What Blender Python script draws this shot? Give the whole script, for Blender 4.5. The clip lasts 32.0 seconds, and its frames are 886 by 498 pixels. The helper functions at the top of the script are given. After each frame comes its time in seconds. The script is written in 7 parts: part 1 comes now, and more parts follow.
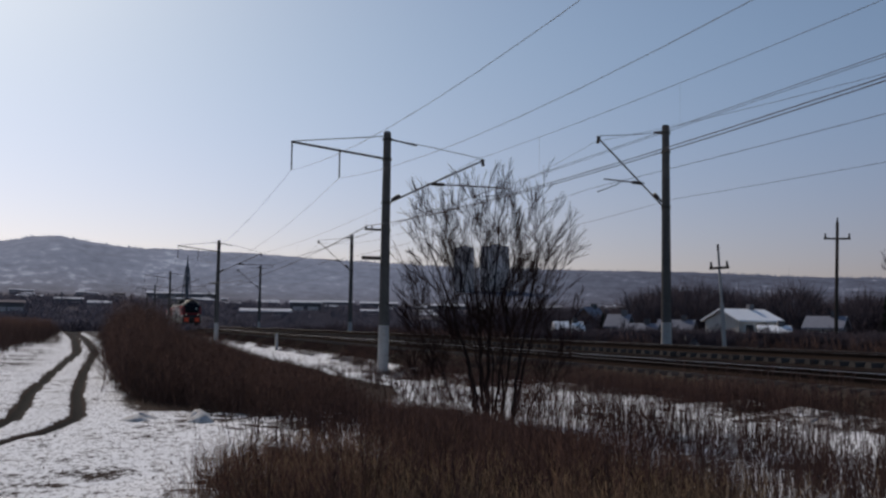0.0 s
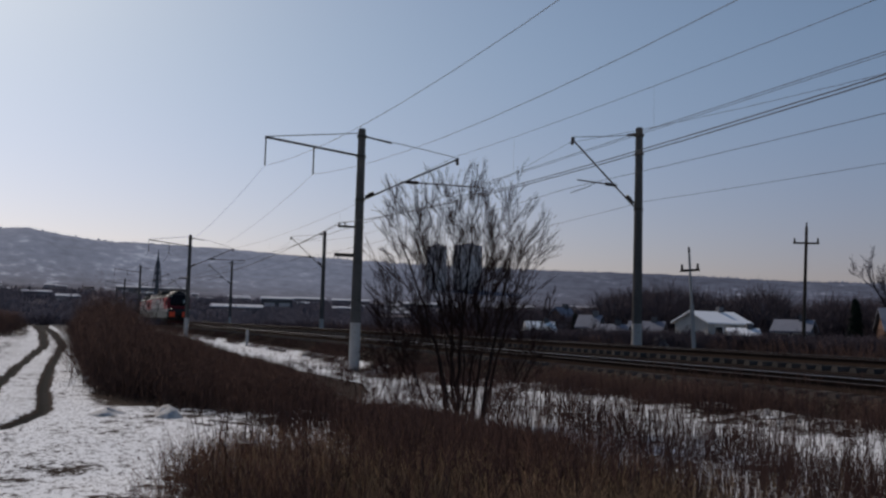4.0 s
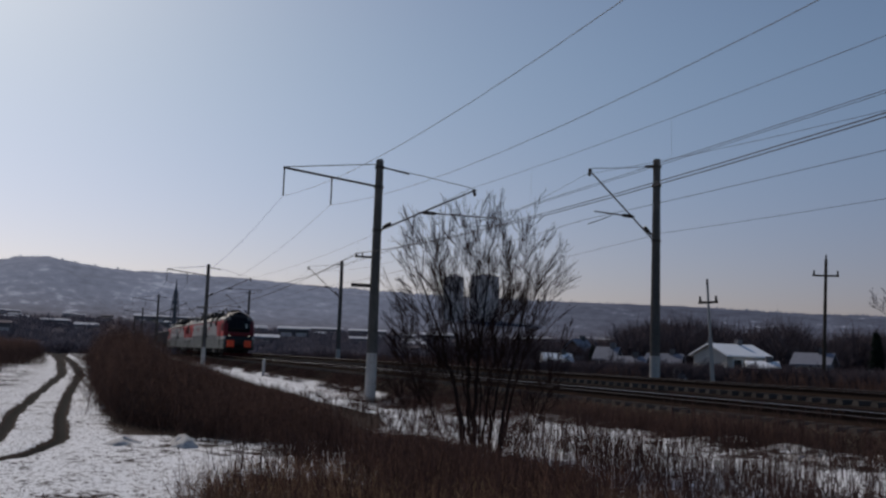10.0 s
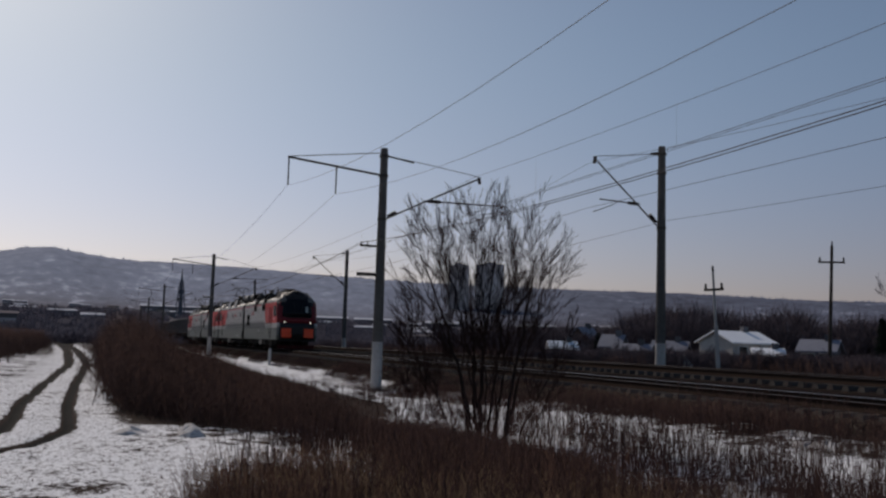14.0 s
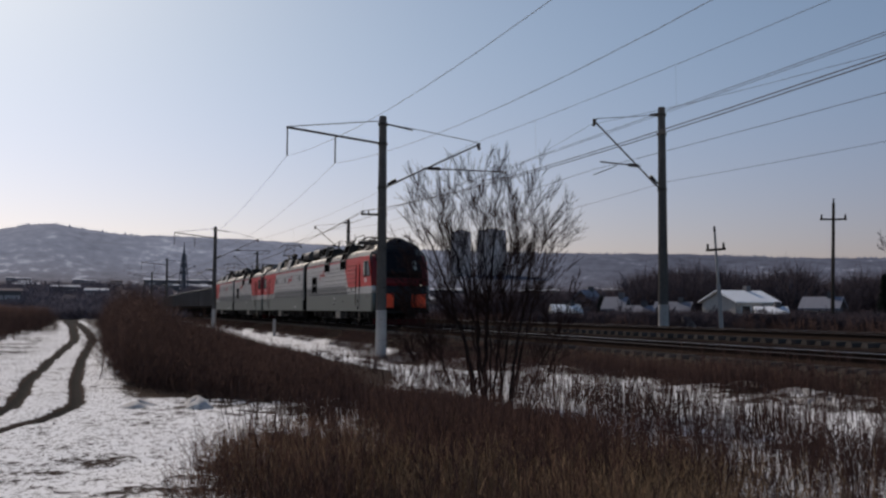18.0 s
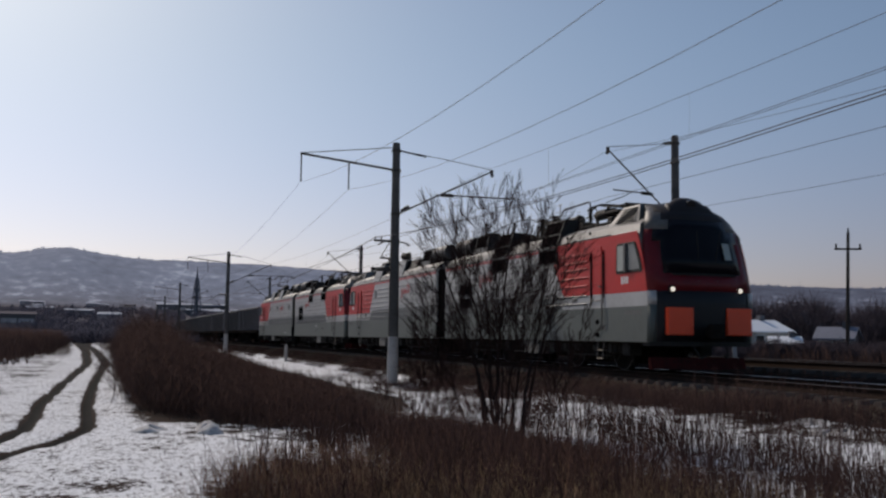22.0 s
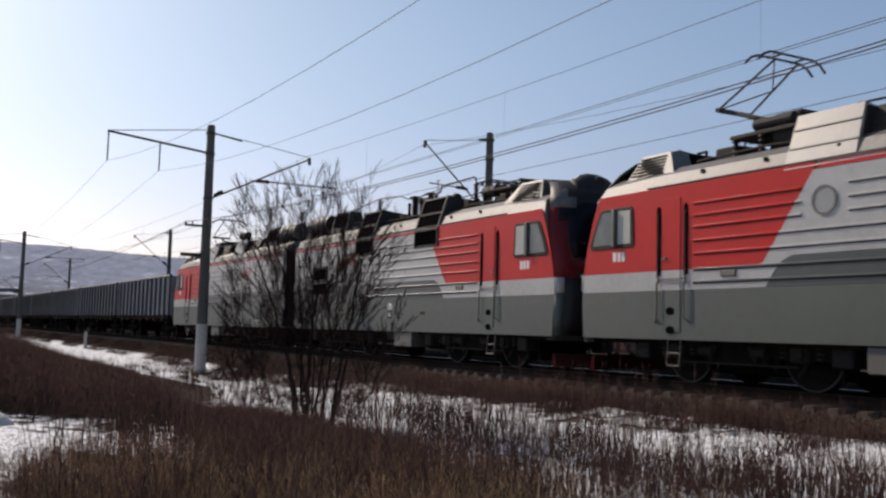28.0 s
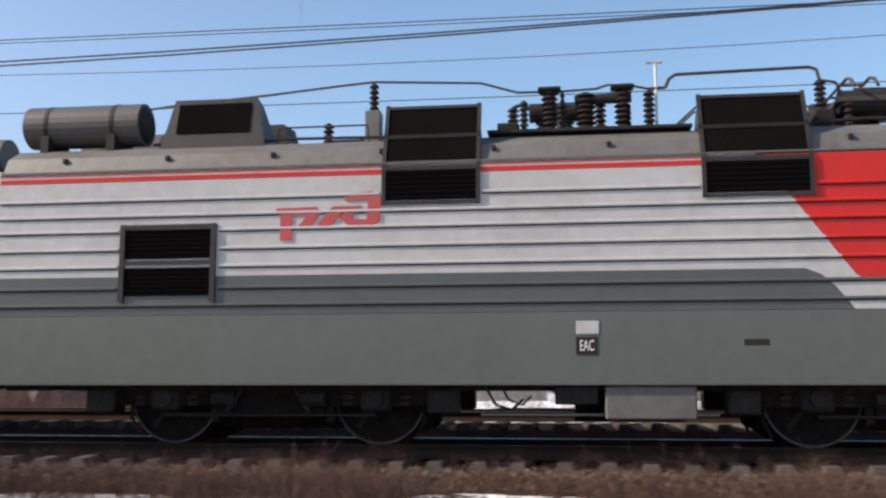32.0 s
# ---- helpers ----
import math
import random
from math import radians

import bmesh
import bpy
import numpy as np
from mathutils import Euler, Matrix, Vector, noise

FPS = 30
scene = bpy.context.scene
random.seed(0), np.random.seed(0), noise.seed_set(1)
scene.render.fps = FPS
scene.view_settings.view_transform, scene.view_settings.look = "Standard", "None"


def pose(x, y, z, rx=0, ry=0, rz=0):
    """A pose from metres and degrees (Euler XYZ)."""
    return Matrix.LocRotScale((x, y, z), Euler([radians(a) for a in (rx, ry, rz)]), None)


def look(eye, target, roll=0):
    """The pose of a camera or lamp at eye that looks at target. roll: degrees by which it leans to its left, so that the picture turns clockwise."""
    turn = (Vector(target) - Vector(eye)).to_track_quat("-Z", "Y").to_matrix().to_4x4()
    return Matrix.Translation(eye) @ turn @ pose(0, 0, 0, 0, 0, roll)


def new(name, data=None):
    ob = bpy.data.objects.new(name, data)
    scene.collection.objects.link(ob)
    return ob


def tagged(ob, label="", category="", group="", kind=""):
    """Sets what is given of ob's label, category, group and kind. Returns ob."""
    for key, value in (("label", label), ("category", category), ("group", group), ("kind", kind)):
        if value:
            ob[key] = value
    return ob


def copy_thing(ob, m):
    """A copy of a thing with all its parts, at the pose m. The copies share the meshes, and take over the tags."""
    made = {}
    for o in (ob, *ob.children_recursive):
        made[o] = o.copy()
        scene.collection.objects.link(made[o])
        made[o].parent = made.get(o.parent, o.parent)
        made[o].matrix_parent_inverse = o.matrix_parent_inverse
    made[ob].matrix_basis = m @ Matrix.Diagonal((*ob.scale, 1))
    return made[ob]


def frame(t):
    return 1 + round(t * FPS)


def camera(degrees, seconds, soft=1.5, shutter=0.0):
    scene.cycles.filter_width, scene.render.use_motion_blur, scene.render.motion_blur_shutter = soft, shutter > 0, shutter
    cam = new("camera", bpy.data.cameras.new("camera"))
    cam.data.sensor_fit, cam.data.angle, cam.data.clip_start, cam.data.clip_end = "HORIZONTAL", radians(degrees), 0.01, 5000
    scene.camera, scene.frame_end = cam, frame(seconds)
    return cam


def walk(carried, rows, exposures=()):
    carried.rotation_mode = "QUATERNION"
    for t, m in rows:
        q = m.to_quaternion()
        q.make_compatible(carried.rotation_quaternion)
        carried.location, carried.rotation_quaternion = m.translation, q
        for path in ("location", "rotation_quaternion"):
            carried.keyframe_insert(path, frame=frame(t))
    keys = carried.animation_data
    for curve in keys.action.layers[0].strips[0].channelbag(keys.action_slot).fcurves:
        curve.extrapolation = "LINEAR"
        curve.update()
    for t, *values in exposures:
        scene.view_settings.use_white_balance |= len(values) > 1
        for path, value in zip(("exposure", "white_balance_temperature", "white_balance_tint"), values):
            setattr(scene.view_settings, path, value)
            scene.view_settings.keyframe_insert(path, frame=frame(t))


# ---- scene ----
LENS = 49.36
EYE = 0.848
SPEED = 6.5374
START = 0.2419          # where the third engine section stands on the line at 32 s


def turn(yaw, pitch, roll):
    return pose(0, 0, EYE, 90, 0, yaw) @ pose(0, 0, 0, pitch) @ pose(0, 0, 0, 0, 0, -roll)


cam = camera(LENS, 32.0, soft=2.4, shutter=0.25)
LIGHTNESS = [(0.0, -0.42, 6950, 14), (1.0, -0.62, 6850, 14), (3.0, -0.6, 7000, 14), (6.0, -0.47, 6900, 14), (8.0, -0.58, 7050, 14), (10.0, -0.66, 6850, 14), (11.0, -0.7, 6950, 15), (13.0, -0.66, 7150, 15), (17.0, -0.65, 7150, 15), (18.0, -0.35, 7250, 15), (19.0, -0.2, 7300, 15), (22.0, -0.4, 7000, 14), (23.0, -0.45, 7100, 14), (24.0, -0.3, 7150, 14), (26.5, -0.18, 7200, 15), (28.0, 0.23, 7400, 15), (29.0, 0.26, 7450, 14), (30.0, 0.25, 7450, 14), (31.0, 0.44, 7400, 14), (32.0, 1.0, 7450, 15)]
PATH = [
    (0.0, 72.45, 4.58, -0.82),
    (0.5, 72.21, 5.62, -1.50),
    (1.0, 71.31, 5.94, -1.46),
    (1.5, 71.11, 5.58, -1.74),
    (2.0, 71.12, 5.58, -1.95),
    (2.5, 71.21, 5.39, -1.68),
    (3.0, 71.17, 4.57, -1.51),
    (3.5, 70.87, 4.49, -1.64),
    (5.5, 70.92, 4.62, -1.51),
    (6.0, 71.04, 4.65, -1.48),
    (6.5, 71.13, 4.73, -1.75),
    (7.0, 71.10, 4.88, -1.68),
    (7.5, 71.35, 4.94, -1.80),
    (8.0, 71.50, 5.10, -1.89),
    (8.5, 71.65, 5.48, -1.95),
    (9.0, 71.69, 5.70, -2.01),
    (9.5, 71.68, 6.00, -2.03),
    (10.0, 71.91, 6.31, -1.98),
    (10.5, 71.97, 6.29, -1.87),
    (11.0, 72.03, 5.99, -1.79),
    (11.5, 72.04, 5.86, -1.71),
    (12.0, 72.10, 5.56, -1.50),
    (12.5, 72.13, 5.56, -1.51),
    (13.0, 72.26, 5.61, -1.14),
    (13.5, 72.20, 5.44, -1.52),
    (14.0, 72.19, 5.62, -1.71),
    (14.5, 72.26, 5.69, -1.65),
    (16.5, 72.95, 6.00, -2.09),
    (17.0, 72.94, 5.54, -2.11),
    (17.5, 72.19, 4.23, -0.87),
    (18.0, 72.25, 3.65, -0.27),
    (18.5, 72.23, 3.39, 0.22),
    (19.0, 72.42, 3.71, -0.02),
    (19.5, 72.49, 3.75, -0.16),
    (20.0, 72.62, 4.35, -0.37),
    (20.5, 72.50, 4.44, -0.66),
    (21.0, 72.82, 4.80, -0.80),
    (21.5, 72.85, 4.99, -0.74),
    (22.0, 73.01, 5.23, -0.77),
    (22.5, 73.13, 4.95, -0.59),
    (22.6, 73.11, 4.99, -0.65),
    (23.0, 72.89, 4.72, -0.69),
    (23.5, 73.05, 4.36, -0.69),
    (24.0, 73.26, 4.04, -0.52),
    (24.5, 73.30, 3.99, -0.53),
    (26.5, 70.72, 4.63, -0.91),
    (27.0, 67.83, 4.81, -1.01),
    (27.5, 64.70, 4.66, -1.46),
    (28.0, 62.02, 4.85, -1.57),
    (28.5, 61.21, 5.14, -1.62),
    (29.0, 60.88, 5.27, -1.69),
    (29.2, 60.82, 5.17, -1.59),
    (29.5, 61.11, 4.91, -1.53),
    (30.0, 60.95, 5.07, -1.31),
    (30.2, 60.36, 5.14, -1.39),
    (30.5, 57.89, 5.45, -1.16),
    (30.6, 56.06, 5.53, -1.43),
    (30.9, 45.19, 7.53, -2.78),
    (31.0, 41.76, 7.79, -2.44),
    (31.2, 33.62, 7.93, -1.51),
    (31.5, 24.28, 8.22, -1.88),
    (31.8, 13.75, 7.56, -0.84),
    (32.0, 7.49, 7.80, 0.04),
]

walk(cam, [(t, turn(a, b, c)) for t, a, b, c in PATH], exposures=LIGHTNESS)

# ---- light ----
SUN_AZ, SUN_EL = 106.0, 36.0     # degrees from +y towards -x, and up
world = bpy.data.worlds.new("sky")
scene.world = world
world.use_nodes = True
wn = world.node_tree.nodes
sky = wn.new("ShaderNodeTexSky")
sky.sky_type = "NISHITA"
sky.sun_disc = False
sky.sun_elevation = radians(SUN_EL)
sky.sun_rotation = radians(-SUN_AZ)
sky.air_density, sky.dust_density, sky.ozone_density = 1.0, 1.0, 3.5
# thin haze: paler towards the sun, greyer and warmer away from it, fading upwards
wl = world.node_tree.links
wc, wx, wr, wm = wn.new("ShaderNodeTexCoord"), wn.new("ShaderNodeSeparateXYZ"), wn.new("ShaderNodeMapRange"), wn.new("ShaderNodeMix")
wl.new(wc.outputs["Generated"], wx.inputs[0])
wl.new(wx.outputs["Z"], wr.inputs["Value"])
wr.interpolation_type = "SMOOTHSTEP"
wr.inputs["From Min"].default_value, wr.inputs["From Max"].default_value = 0.0, 0.33
wd = wn.new("ShaderNodeVectorMath")
wd.operation = "DOT_PRODUCT"
wl.new(wc.outputs["Generated"], wd.inputs[0])
wd.inputs[1].default_value = (-math.sin(radians(SUN_AZ)), math.cos(radians(SUN_AZ)), 0.0)
wh = wn.new("ShaderNodeMapRange")
wh.inputs["From Min"].default_value = -1.0
wl.new(wd.outputs["Value"], wh.inputs["Value"])


def haze(stops):
    r = wn.new("ShaderNodeValToRGB")
    while len(r.color_ramp.elements) < len(stops):
        r.color_ramp.elements.new(0.5)
    for e, (at, c) in zip(r.color_ramp.elements, stops):
        e.position, e.color = at, (*c, 1)
    wl.new(wh.outputs[0], r.inputs[0])
    return r.outputs[0]


wm.data_type = "RGBA"
wl.new(haze([(0.42, (0.82, 0.84, 0.87)), (0.62, (0.74, 0.69, 0.745)), (0.76, (0.73, 0.61, 0.715)), (0.89, (0.81, 0.705, 0.80)), (1.0, (0.83, 0.80, 0.945))]), wm.inputs["A"])
wl.new(haze([(0.42, (0.83, 0.95, 0.96)), (0.62, (0.86, 0.89, 0.90)), (0.76, (0.87, 0.88, 0.862)), (0.89, (0.872, 0.898, 0.87)), (1.0, (0.885, 0.935, 0.895))]), wm.inputs["B"])
wl.new(wr.outputs[0], wm.inputs["Factor"])
wt = wn.new("ShaderNodeMix")
wt.data_type, wt.blend_type = "RGBA", "MULTIPLY"
wt.inputs["Factor"].default_value = 1.0
wl.new(sky.outputs[0], wt.inputs["A"])
wl.new(wm.outputs["Result"], wt.inputs["B"])
wl.new(wt.outputs["Result"], wn["Background"].inputs[0])
wn["Background"].inputs[1].default_value = 0.122
sun = new("sun", bpy.data.lights.new("sun", "SUN"))
sun.data.energy, sun.data.angle, sun.data.color = 3.5, radians(0.6), (1.0, 0.945, 0.885)
ca, sa, ce, se = math.cos(radians(SUN_AZ)), math.sin(radians(SUN_AZ)), math.cos(radians(SUN_EL)), math.sin(radians(SUN_EL))
sun.matrix_world = look((0, 0, 60), (sa * ce, -ca * ce, 60 - se))

# ---- materials ----
def mat(name, base, rough=0.7, metal=0.0, second=None, fine=40.0, coarse=1.5, amount=0.5, bump=0.15, dist=0.01, spec=0.5, island=0.0, objvar=0.0):
    """Base colour mottled with a second one at two scales, with fine relief; island and objvar vary the pieces."""
    m = bpy.data.materials.new(name)
    m.use_nodes = True
    nt = m.node_tree
    n, l = nt.nodes, nt.links
    p = n["Principled BSDF"]
    p.inputs["Roughness"].default_value = rough
    p.inputs["Metallic"].default_value = metal
    p.inputs["Specular IOR Level"].default_value = 0.0 if rough >= 0.84 else spec
    second = second or tuple(c * 0.6 for c in base)
    tc = n.new("ShaderNodeTexCoord")
    a, b = n.new("ShaderNodeTexNoise"), n.new("ShaderNodeTexNoise")
    a.inputs["Scale"].default_value, b.inputs["Scale"].default_value = coarse, fine
    a.inputs["Detail"].default_value, b.inputs["Detail"].default_value = 5.0, 4.0
    for t in (a, b):
        l.new(tc.outputs["Object"], t.inputs["Vector"])
    mx = n.new("ShaderNodeMath")
    mx.operation = "MULTIPLY"
    l.new(a.outputs["Fac"], mx.inputs[0])
    l.new(b.outputs["Fac"], mx.inputs[1])
    mr = n.new("ShaderNodeMapRange")
    mr.inputs["From Min"].default_value, mr.inputs["From Max"].default_value = 0.12, 0.42
    mr.inputs["To Max"].default_value = amount
    l.new(mx.outputs[0], mr.inputs["Value"])
    mix = n.new("ShaderNodeMix")
    mix.data_type = "RGBA"
    mix.inputs["A"].default_value, mix.inputs["B"].default_value = (*base, 1), (*second, 1)
    l.new(mr.outputs[0], mix.inputs["Factor"])
    out = mix.outputs["Result"]
    if island or objvar:
        src = n.new("ShaderNodeNewGeometry").outputs["Random Per Island"] if island else n.new("ShaderNodeObjectInfo").outputs["Random"]
        hs = n.new("ShaderNodeHueSaturation")
        r = n.new("ShaderNodeMapRange")
        r.inputs["To Min"].default_value, r.inputs["To Max"].default_value = 1 - (island or objvar), 1 + (island or objvar)
        l.new(src, r.inputs["Value"])
        l.new(r.outputs[0], hs.inputs["Value"])
        l.new(out, hs.inputs["Color"])
        out = hs.outputs[0]
    l.new(out, p.inputs["Base Color"])
    if bump:
        bp = n.new("ShaderNodeBump")
        bp.inputs["Strength"].default_value, bp.inputs["Distance"].default_value = bump, dist
        l.new(b.outputs["Fac"], bp.inputs["Height"])
        l.new(bp.outputs[0], p.inputs["Normal"])
    return m


def glow(name, colour, strength):
    m = mat(name, colour, 0.3, bump=0)
    p = m.node_tree.nodes["Principled BSDF"]
    p.inputs["Emission Color"].default_value = (*colour, 1)
    p.inputs["Emission Strength"].default_value = strength
    return m


M_WHITE = mat("light_grey_paint", (0.425, 0.42, 0.41), 0.3, second=(0.285, 0.27, 0.25), fine=6, coarse=0.7, amount=0.55, bump=0.04, spec=0.5)
M_FADED = mat("faded_red_paint", (0.40, 0.045, 0.045), 0.5, second=(0.30, 0.065, 0.065), fine=6, coarse=2, bump=0)
M_RED = mat("red_paint", (0.52, 0.026, 0.022), 0.35, second=(0.37, 0.022, 0.02), fine=6, coarse=0.8, amount=0.5, bump=0.04, spec=0.22)
M_GREY = mat("slate_grey_paint", (0.072, 0.079, 0.078), 0.32, second=(0.054, 0.059, 0.057), fine=6, coarse=0.7, amount=0.6, bump=0.04)
M_SKIRT = mat("green_grey_skirt_paint", (0.088, 0.100, 0.088), 0.42, second=(0.066, 0.072, 0.062), fine=5, coarse=0.6, amount=0.6, bump=0.04)
M_ROOFGREY = mat("roof_grey_paint", (0.125, 0.12, 0.113), 0.55, second=(0.075, 0.065, 0.055), fine=7, coarse=1.1, amount=0.8, bump=0.06)
# the sides' red again, darkened in the colour for the shaded front
M_FRONTRED = mat("shade_darkened_front_red", (0.16, 0.009, 0.013), 0.4, second=(0.085, 0.008, 0.010), fine=6, coarse=1, amount=0.8, bump=0.03, spec=0.25)
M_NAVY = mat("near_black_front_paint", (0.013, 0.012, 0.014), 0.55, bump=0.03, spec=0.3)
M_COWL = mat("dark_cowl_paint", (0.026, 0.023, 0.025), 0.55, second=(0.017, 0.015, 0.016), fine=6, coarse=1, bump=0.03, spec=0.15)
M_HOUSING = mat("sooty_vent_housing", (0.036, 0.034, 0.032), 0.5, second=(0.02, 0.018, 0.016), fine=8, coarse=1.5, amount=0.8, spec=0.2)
M_BLACK = mat("sooty_black_metal", (0.014, 0.013, 0.012), 0.7, second=(0.035, 0.029, 0.024), fine=18, amount=0.7, spec=0.2)
M_UNDER = mat("oily_underframe", (0.011, 0.0095, 0.009), 0.86, second=(0.03, 0.024, 0.02), fine=12, coarse=2, amount=0.8, bump=0.3)
M_STEEL = mat("worn_steel", (0.20, 0.18, 0.16), 0.45, metal=0.8, second=(0.10, 0.075, 0.06), fine=25)
M_RAIL = mat("rail_steel", (0.036, 0.026, 0.021), 0.85, second=(0.02, 0.014, 0.012), fine=14, coarse=1.2)
M_RAILTOP = mat("polished_rail_head", (0.46, 0.455, 0.45), 0.32, metal=1.0, second=(0.22, 0.2, 0.19), fine=40, amount=0.4, bump=0.02)
# same running steel, coloured darker so that it shows no sky glint
M_DULLTOP = mat("no_glint_rail_head", (0.10, 0.085, 0.075), 0.5, metal=0.7, second=(0.06, 0.045, 0.04), fine=20, amount=0.6, bump=0.02)
M_TANK = mat("tank_grey_metal", (0.06, 0.057, 0.056), 0.55, spec=0.3, second=(0.08, 0.07, 0.06), fine=10, bump=0.05)
M_SLAT = mat("black_louvre", (0.007, 0.006, 0.006), 0.9, bump=0)
# far roof snow is greyed in colour to imitate haze
M_FARSNOW = mat("hazed_snow_roof", (0.50, 0.51, 0.55), 0.9, second=(0.34, 0.35, 0.39), fine=0.6, coarse=0.1, bump=0)
M_FARWALL = mat("distant_grey_wall", (0.17, 0.15, 0.155), 0.9, second=(0.11, 0.098, 0.102), fine=0.6, coarse=0.1, bump=0, objvar=0.3)
M_LIGHTMETAL = mat("pale_roof_metal", (0.5, 0.49, 0.47), 0.3, metal=0.3, second=(0.33, 0.31, 0.28), fine=6, coarse=1)
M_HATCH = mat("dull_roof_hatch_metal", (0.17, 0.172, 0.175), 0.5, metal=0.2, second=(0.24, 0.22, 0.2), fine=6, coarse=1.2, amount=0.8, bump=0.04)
M_INSUL = mat("brown_insulator", (0.019, 0.015, 0.014), 0.6, spec=0.15, second=(0.03, 0.021, 0.017))
# side panes and portholes hold the reflected sky as grey base colour
M_SIDEGLASS = mat("reflection_grey_side_glass", (0.125, 0.135, 0.13), 0.12, second=(0.05, 0.054, 0.054), fine=3, coarse=2, bump=0)
M_PORTHOLE = mat("reflection_grey_porthole", (0.30, 0.30, 0.29), 0.2, second=(0.22, 0.22, 0.215), fine=4, coarse=2, bump=0)
M_GLASS = mat("cab_glass", (0.006, 0.006, 0.009), 0.15, bump=0, spec=0.12)
M_BLIND = mat("pale_blind", (0.38, 0.40, 0.365), 0.6, bump=0)
M_ORANGE = mat("orange_reflective_panel", (0.9, 0.062, 0.008), 0.4, second=(0.7, 0.05, 0.01), bump=0)
M_LAMP = glow("lit_headlamp", (1.0, 0.93, 0.82), 1.0)
M_DEADLAMP = mat("unlit_lens", (0.2, 0.2, 0.2), 0.2, bump=0)
M_PLATE = mat("white_plate", (0.72, 0.72, 0.70), 0.5, bump=0)
M_CONC = mat("weathered_concrete", (0.125, 0.115, 0.108), 0.9, second=(0.065, 0.058, 0.053), fine=14, coarse=0.8, amount=0.9, bump=0.3)
M_LIME = mat("limewashed_concrete", (0.42, 0.40, 0.385), 0.9, second=(0.29, 0.27, 0.255), fine=12, coarse=1.5, amount=0.8, bump=0.3)
M_IRON = mat("dark_galvanised_iron", (0.045, 0.042, 0.04), 0.75, spec=0.2, second=(0.10, 0.07, 0.05), fine=15)
# tower iron lightened to blue-grey, its haze painted in
M_TOWER = mat("hazed_tower_steel", (0.13, 0.14, 0.165), 0.8, second=(0.09, 0.097, 0.115), fine=2, spec=0.1)
M_WIRE = mat("overhead_wire", (0.05, 0.045, 0.045), 0.55, metal=0.5, bump=0)
M_SLEEPER = mat("concrete_sleeper", (0.115, 0.103, 0.093), 0.95, second=(0.055, 0.048, 0.042), fine=20, coarse=3, amount=0.9, bump=0.3, objvar=0.2)
M_WAGON = mat("grey_wagon_paint", (0.036, 0.036, 0.044), 0.55, second=(0.035, 0.03, 0.028), fine=9, coarse=0.9, amount=0.9, bump=0.1, objvar=0.3)
M_WAGONPANEL = mat("dusty_wagon_plate", (0.18, 0.195, 0.24), 0.5, second=(0.08, 0.082, 0.098), fine=7, coarse=0.8, amount=0.9, bump=0.1, objvar=0.25)
M_WOOD = mat("tarred_pole_wood", (0.05, 0.04, 0.034), 0.85, second=(0.09, 0.07, 0.055), fine=30, bump=0.3)
M_BARK = mat("shrub_bark", (0.032, 0.022, 0.020), 0.95, second=(0.017, 0.012, 0.011), fine=30, coarse=4, bump=0.3)
M_TWIG = mat("thin_twigs", (0.034, 0.021, 0.020), 0.95, second=(0.02, 0.013, 0.012), bump=0, island=0.4)
M_THICKET = mat("brown_brush_stems", (0.118, 0.072, 0.059), 0.95, second=(0.056, 0.036, 0.032), amount=1.0, coarse=0.25, bump=0, island=0.25)
M_WEED = mat("dry_weed_stalks", (0.20, 0.115, 0.08), 0.95, second=(0.065, 0.036, 0.03), amount=1.0, coarse=0.6, bump=0, island=0.35)
M_STRAW = mat("dry_straw_grass", (0.27, 0.19, 0.12), 0.95, second=(0.09, 0.06, 0.04), coarse=0.5, bump=0, island=0.4)
M_DARKSTALK = mat("dark_weed_stalks", (0.068, 0.041, 0.036), 0.95, second=(0.034, 0.023, 0.021), coarse=0.5, bump=0, island=0.4)
# woods: haze is put into the base colours, paler and bluer farther off
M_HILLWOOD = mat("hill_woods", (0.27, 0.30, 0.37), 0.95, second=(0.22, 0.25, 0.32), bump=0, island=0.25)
M_FARWOOD = mat("hazed_bare_trees", (0.125, 0.115, 0.138), 0.95, second=(0.095, 0.087, 0.105), bump=0, island=0.12)
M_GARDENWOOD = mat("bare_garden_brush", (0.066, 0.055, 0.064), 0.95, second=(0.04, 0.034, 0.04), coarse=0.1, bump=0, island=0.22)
M_CONIFER = mat("dark_conifer", (0.022, 0.03, 0.024), 0.9, bump=0, island=0.3)
M_SNOW = mat("old_snow", (0.84, 0.85, 0.87), 0.75, second=(0.74, 0.74, 0.75), fine=8, coarse=0.6, amount=0.6, bump=0.3, dist=0.03)
M_OLDSNOW = mat("dirty_heaped_snow", (0.62, 0.61, 0.60), 0.9, second=(0.34, 0.31, 0.29), fine=14, coarse=3, amount=0.8, bump=0.5, dist=0.03)
M_BED = mat("trackbed_gravel", (0.028, 0.022, 0.02), 0.95, second=(0.012, 0.01, 0.009), fine=14, coarse=1.2, amount=0.9, bump=0.8, dist=0.04)
M_WALL = mat("house_plaster", (0.27, 0.255, 0.24), 0.85, second=(0.17, 0.145, 0.12), fine=6, coarse=0.8, amount=0.8, objvar=0.35)
M_PALEWALL = mat("pale_plaster", (0.55, 0.52, 0.49), 0.85, second=(0.38, 0.33, 0.29), fine=6, coarse=0.8, amount=0.8)
M_BRICKWALL = mat("dull_brick_wall", (0.17, 0.11, 0.09), 0.85, second=(0.10, 0.07, 0.06), fine=8, coarse=0.8, objvar=0.3)
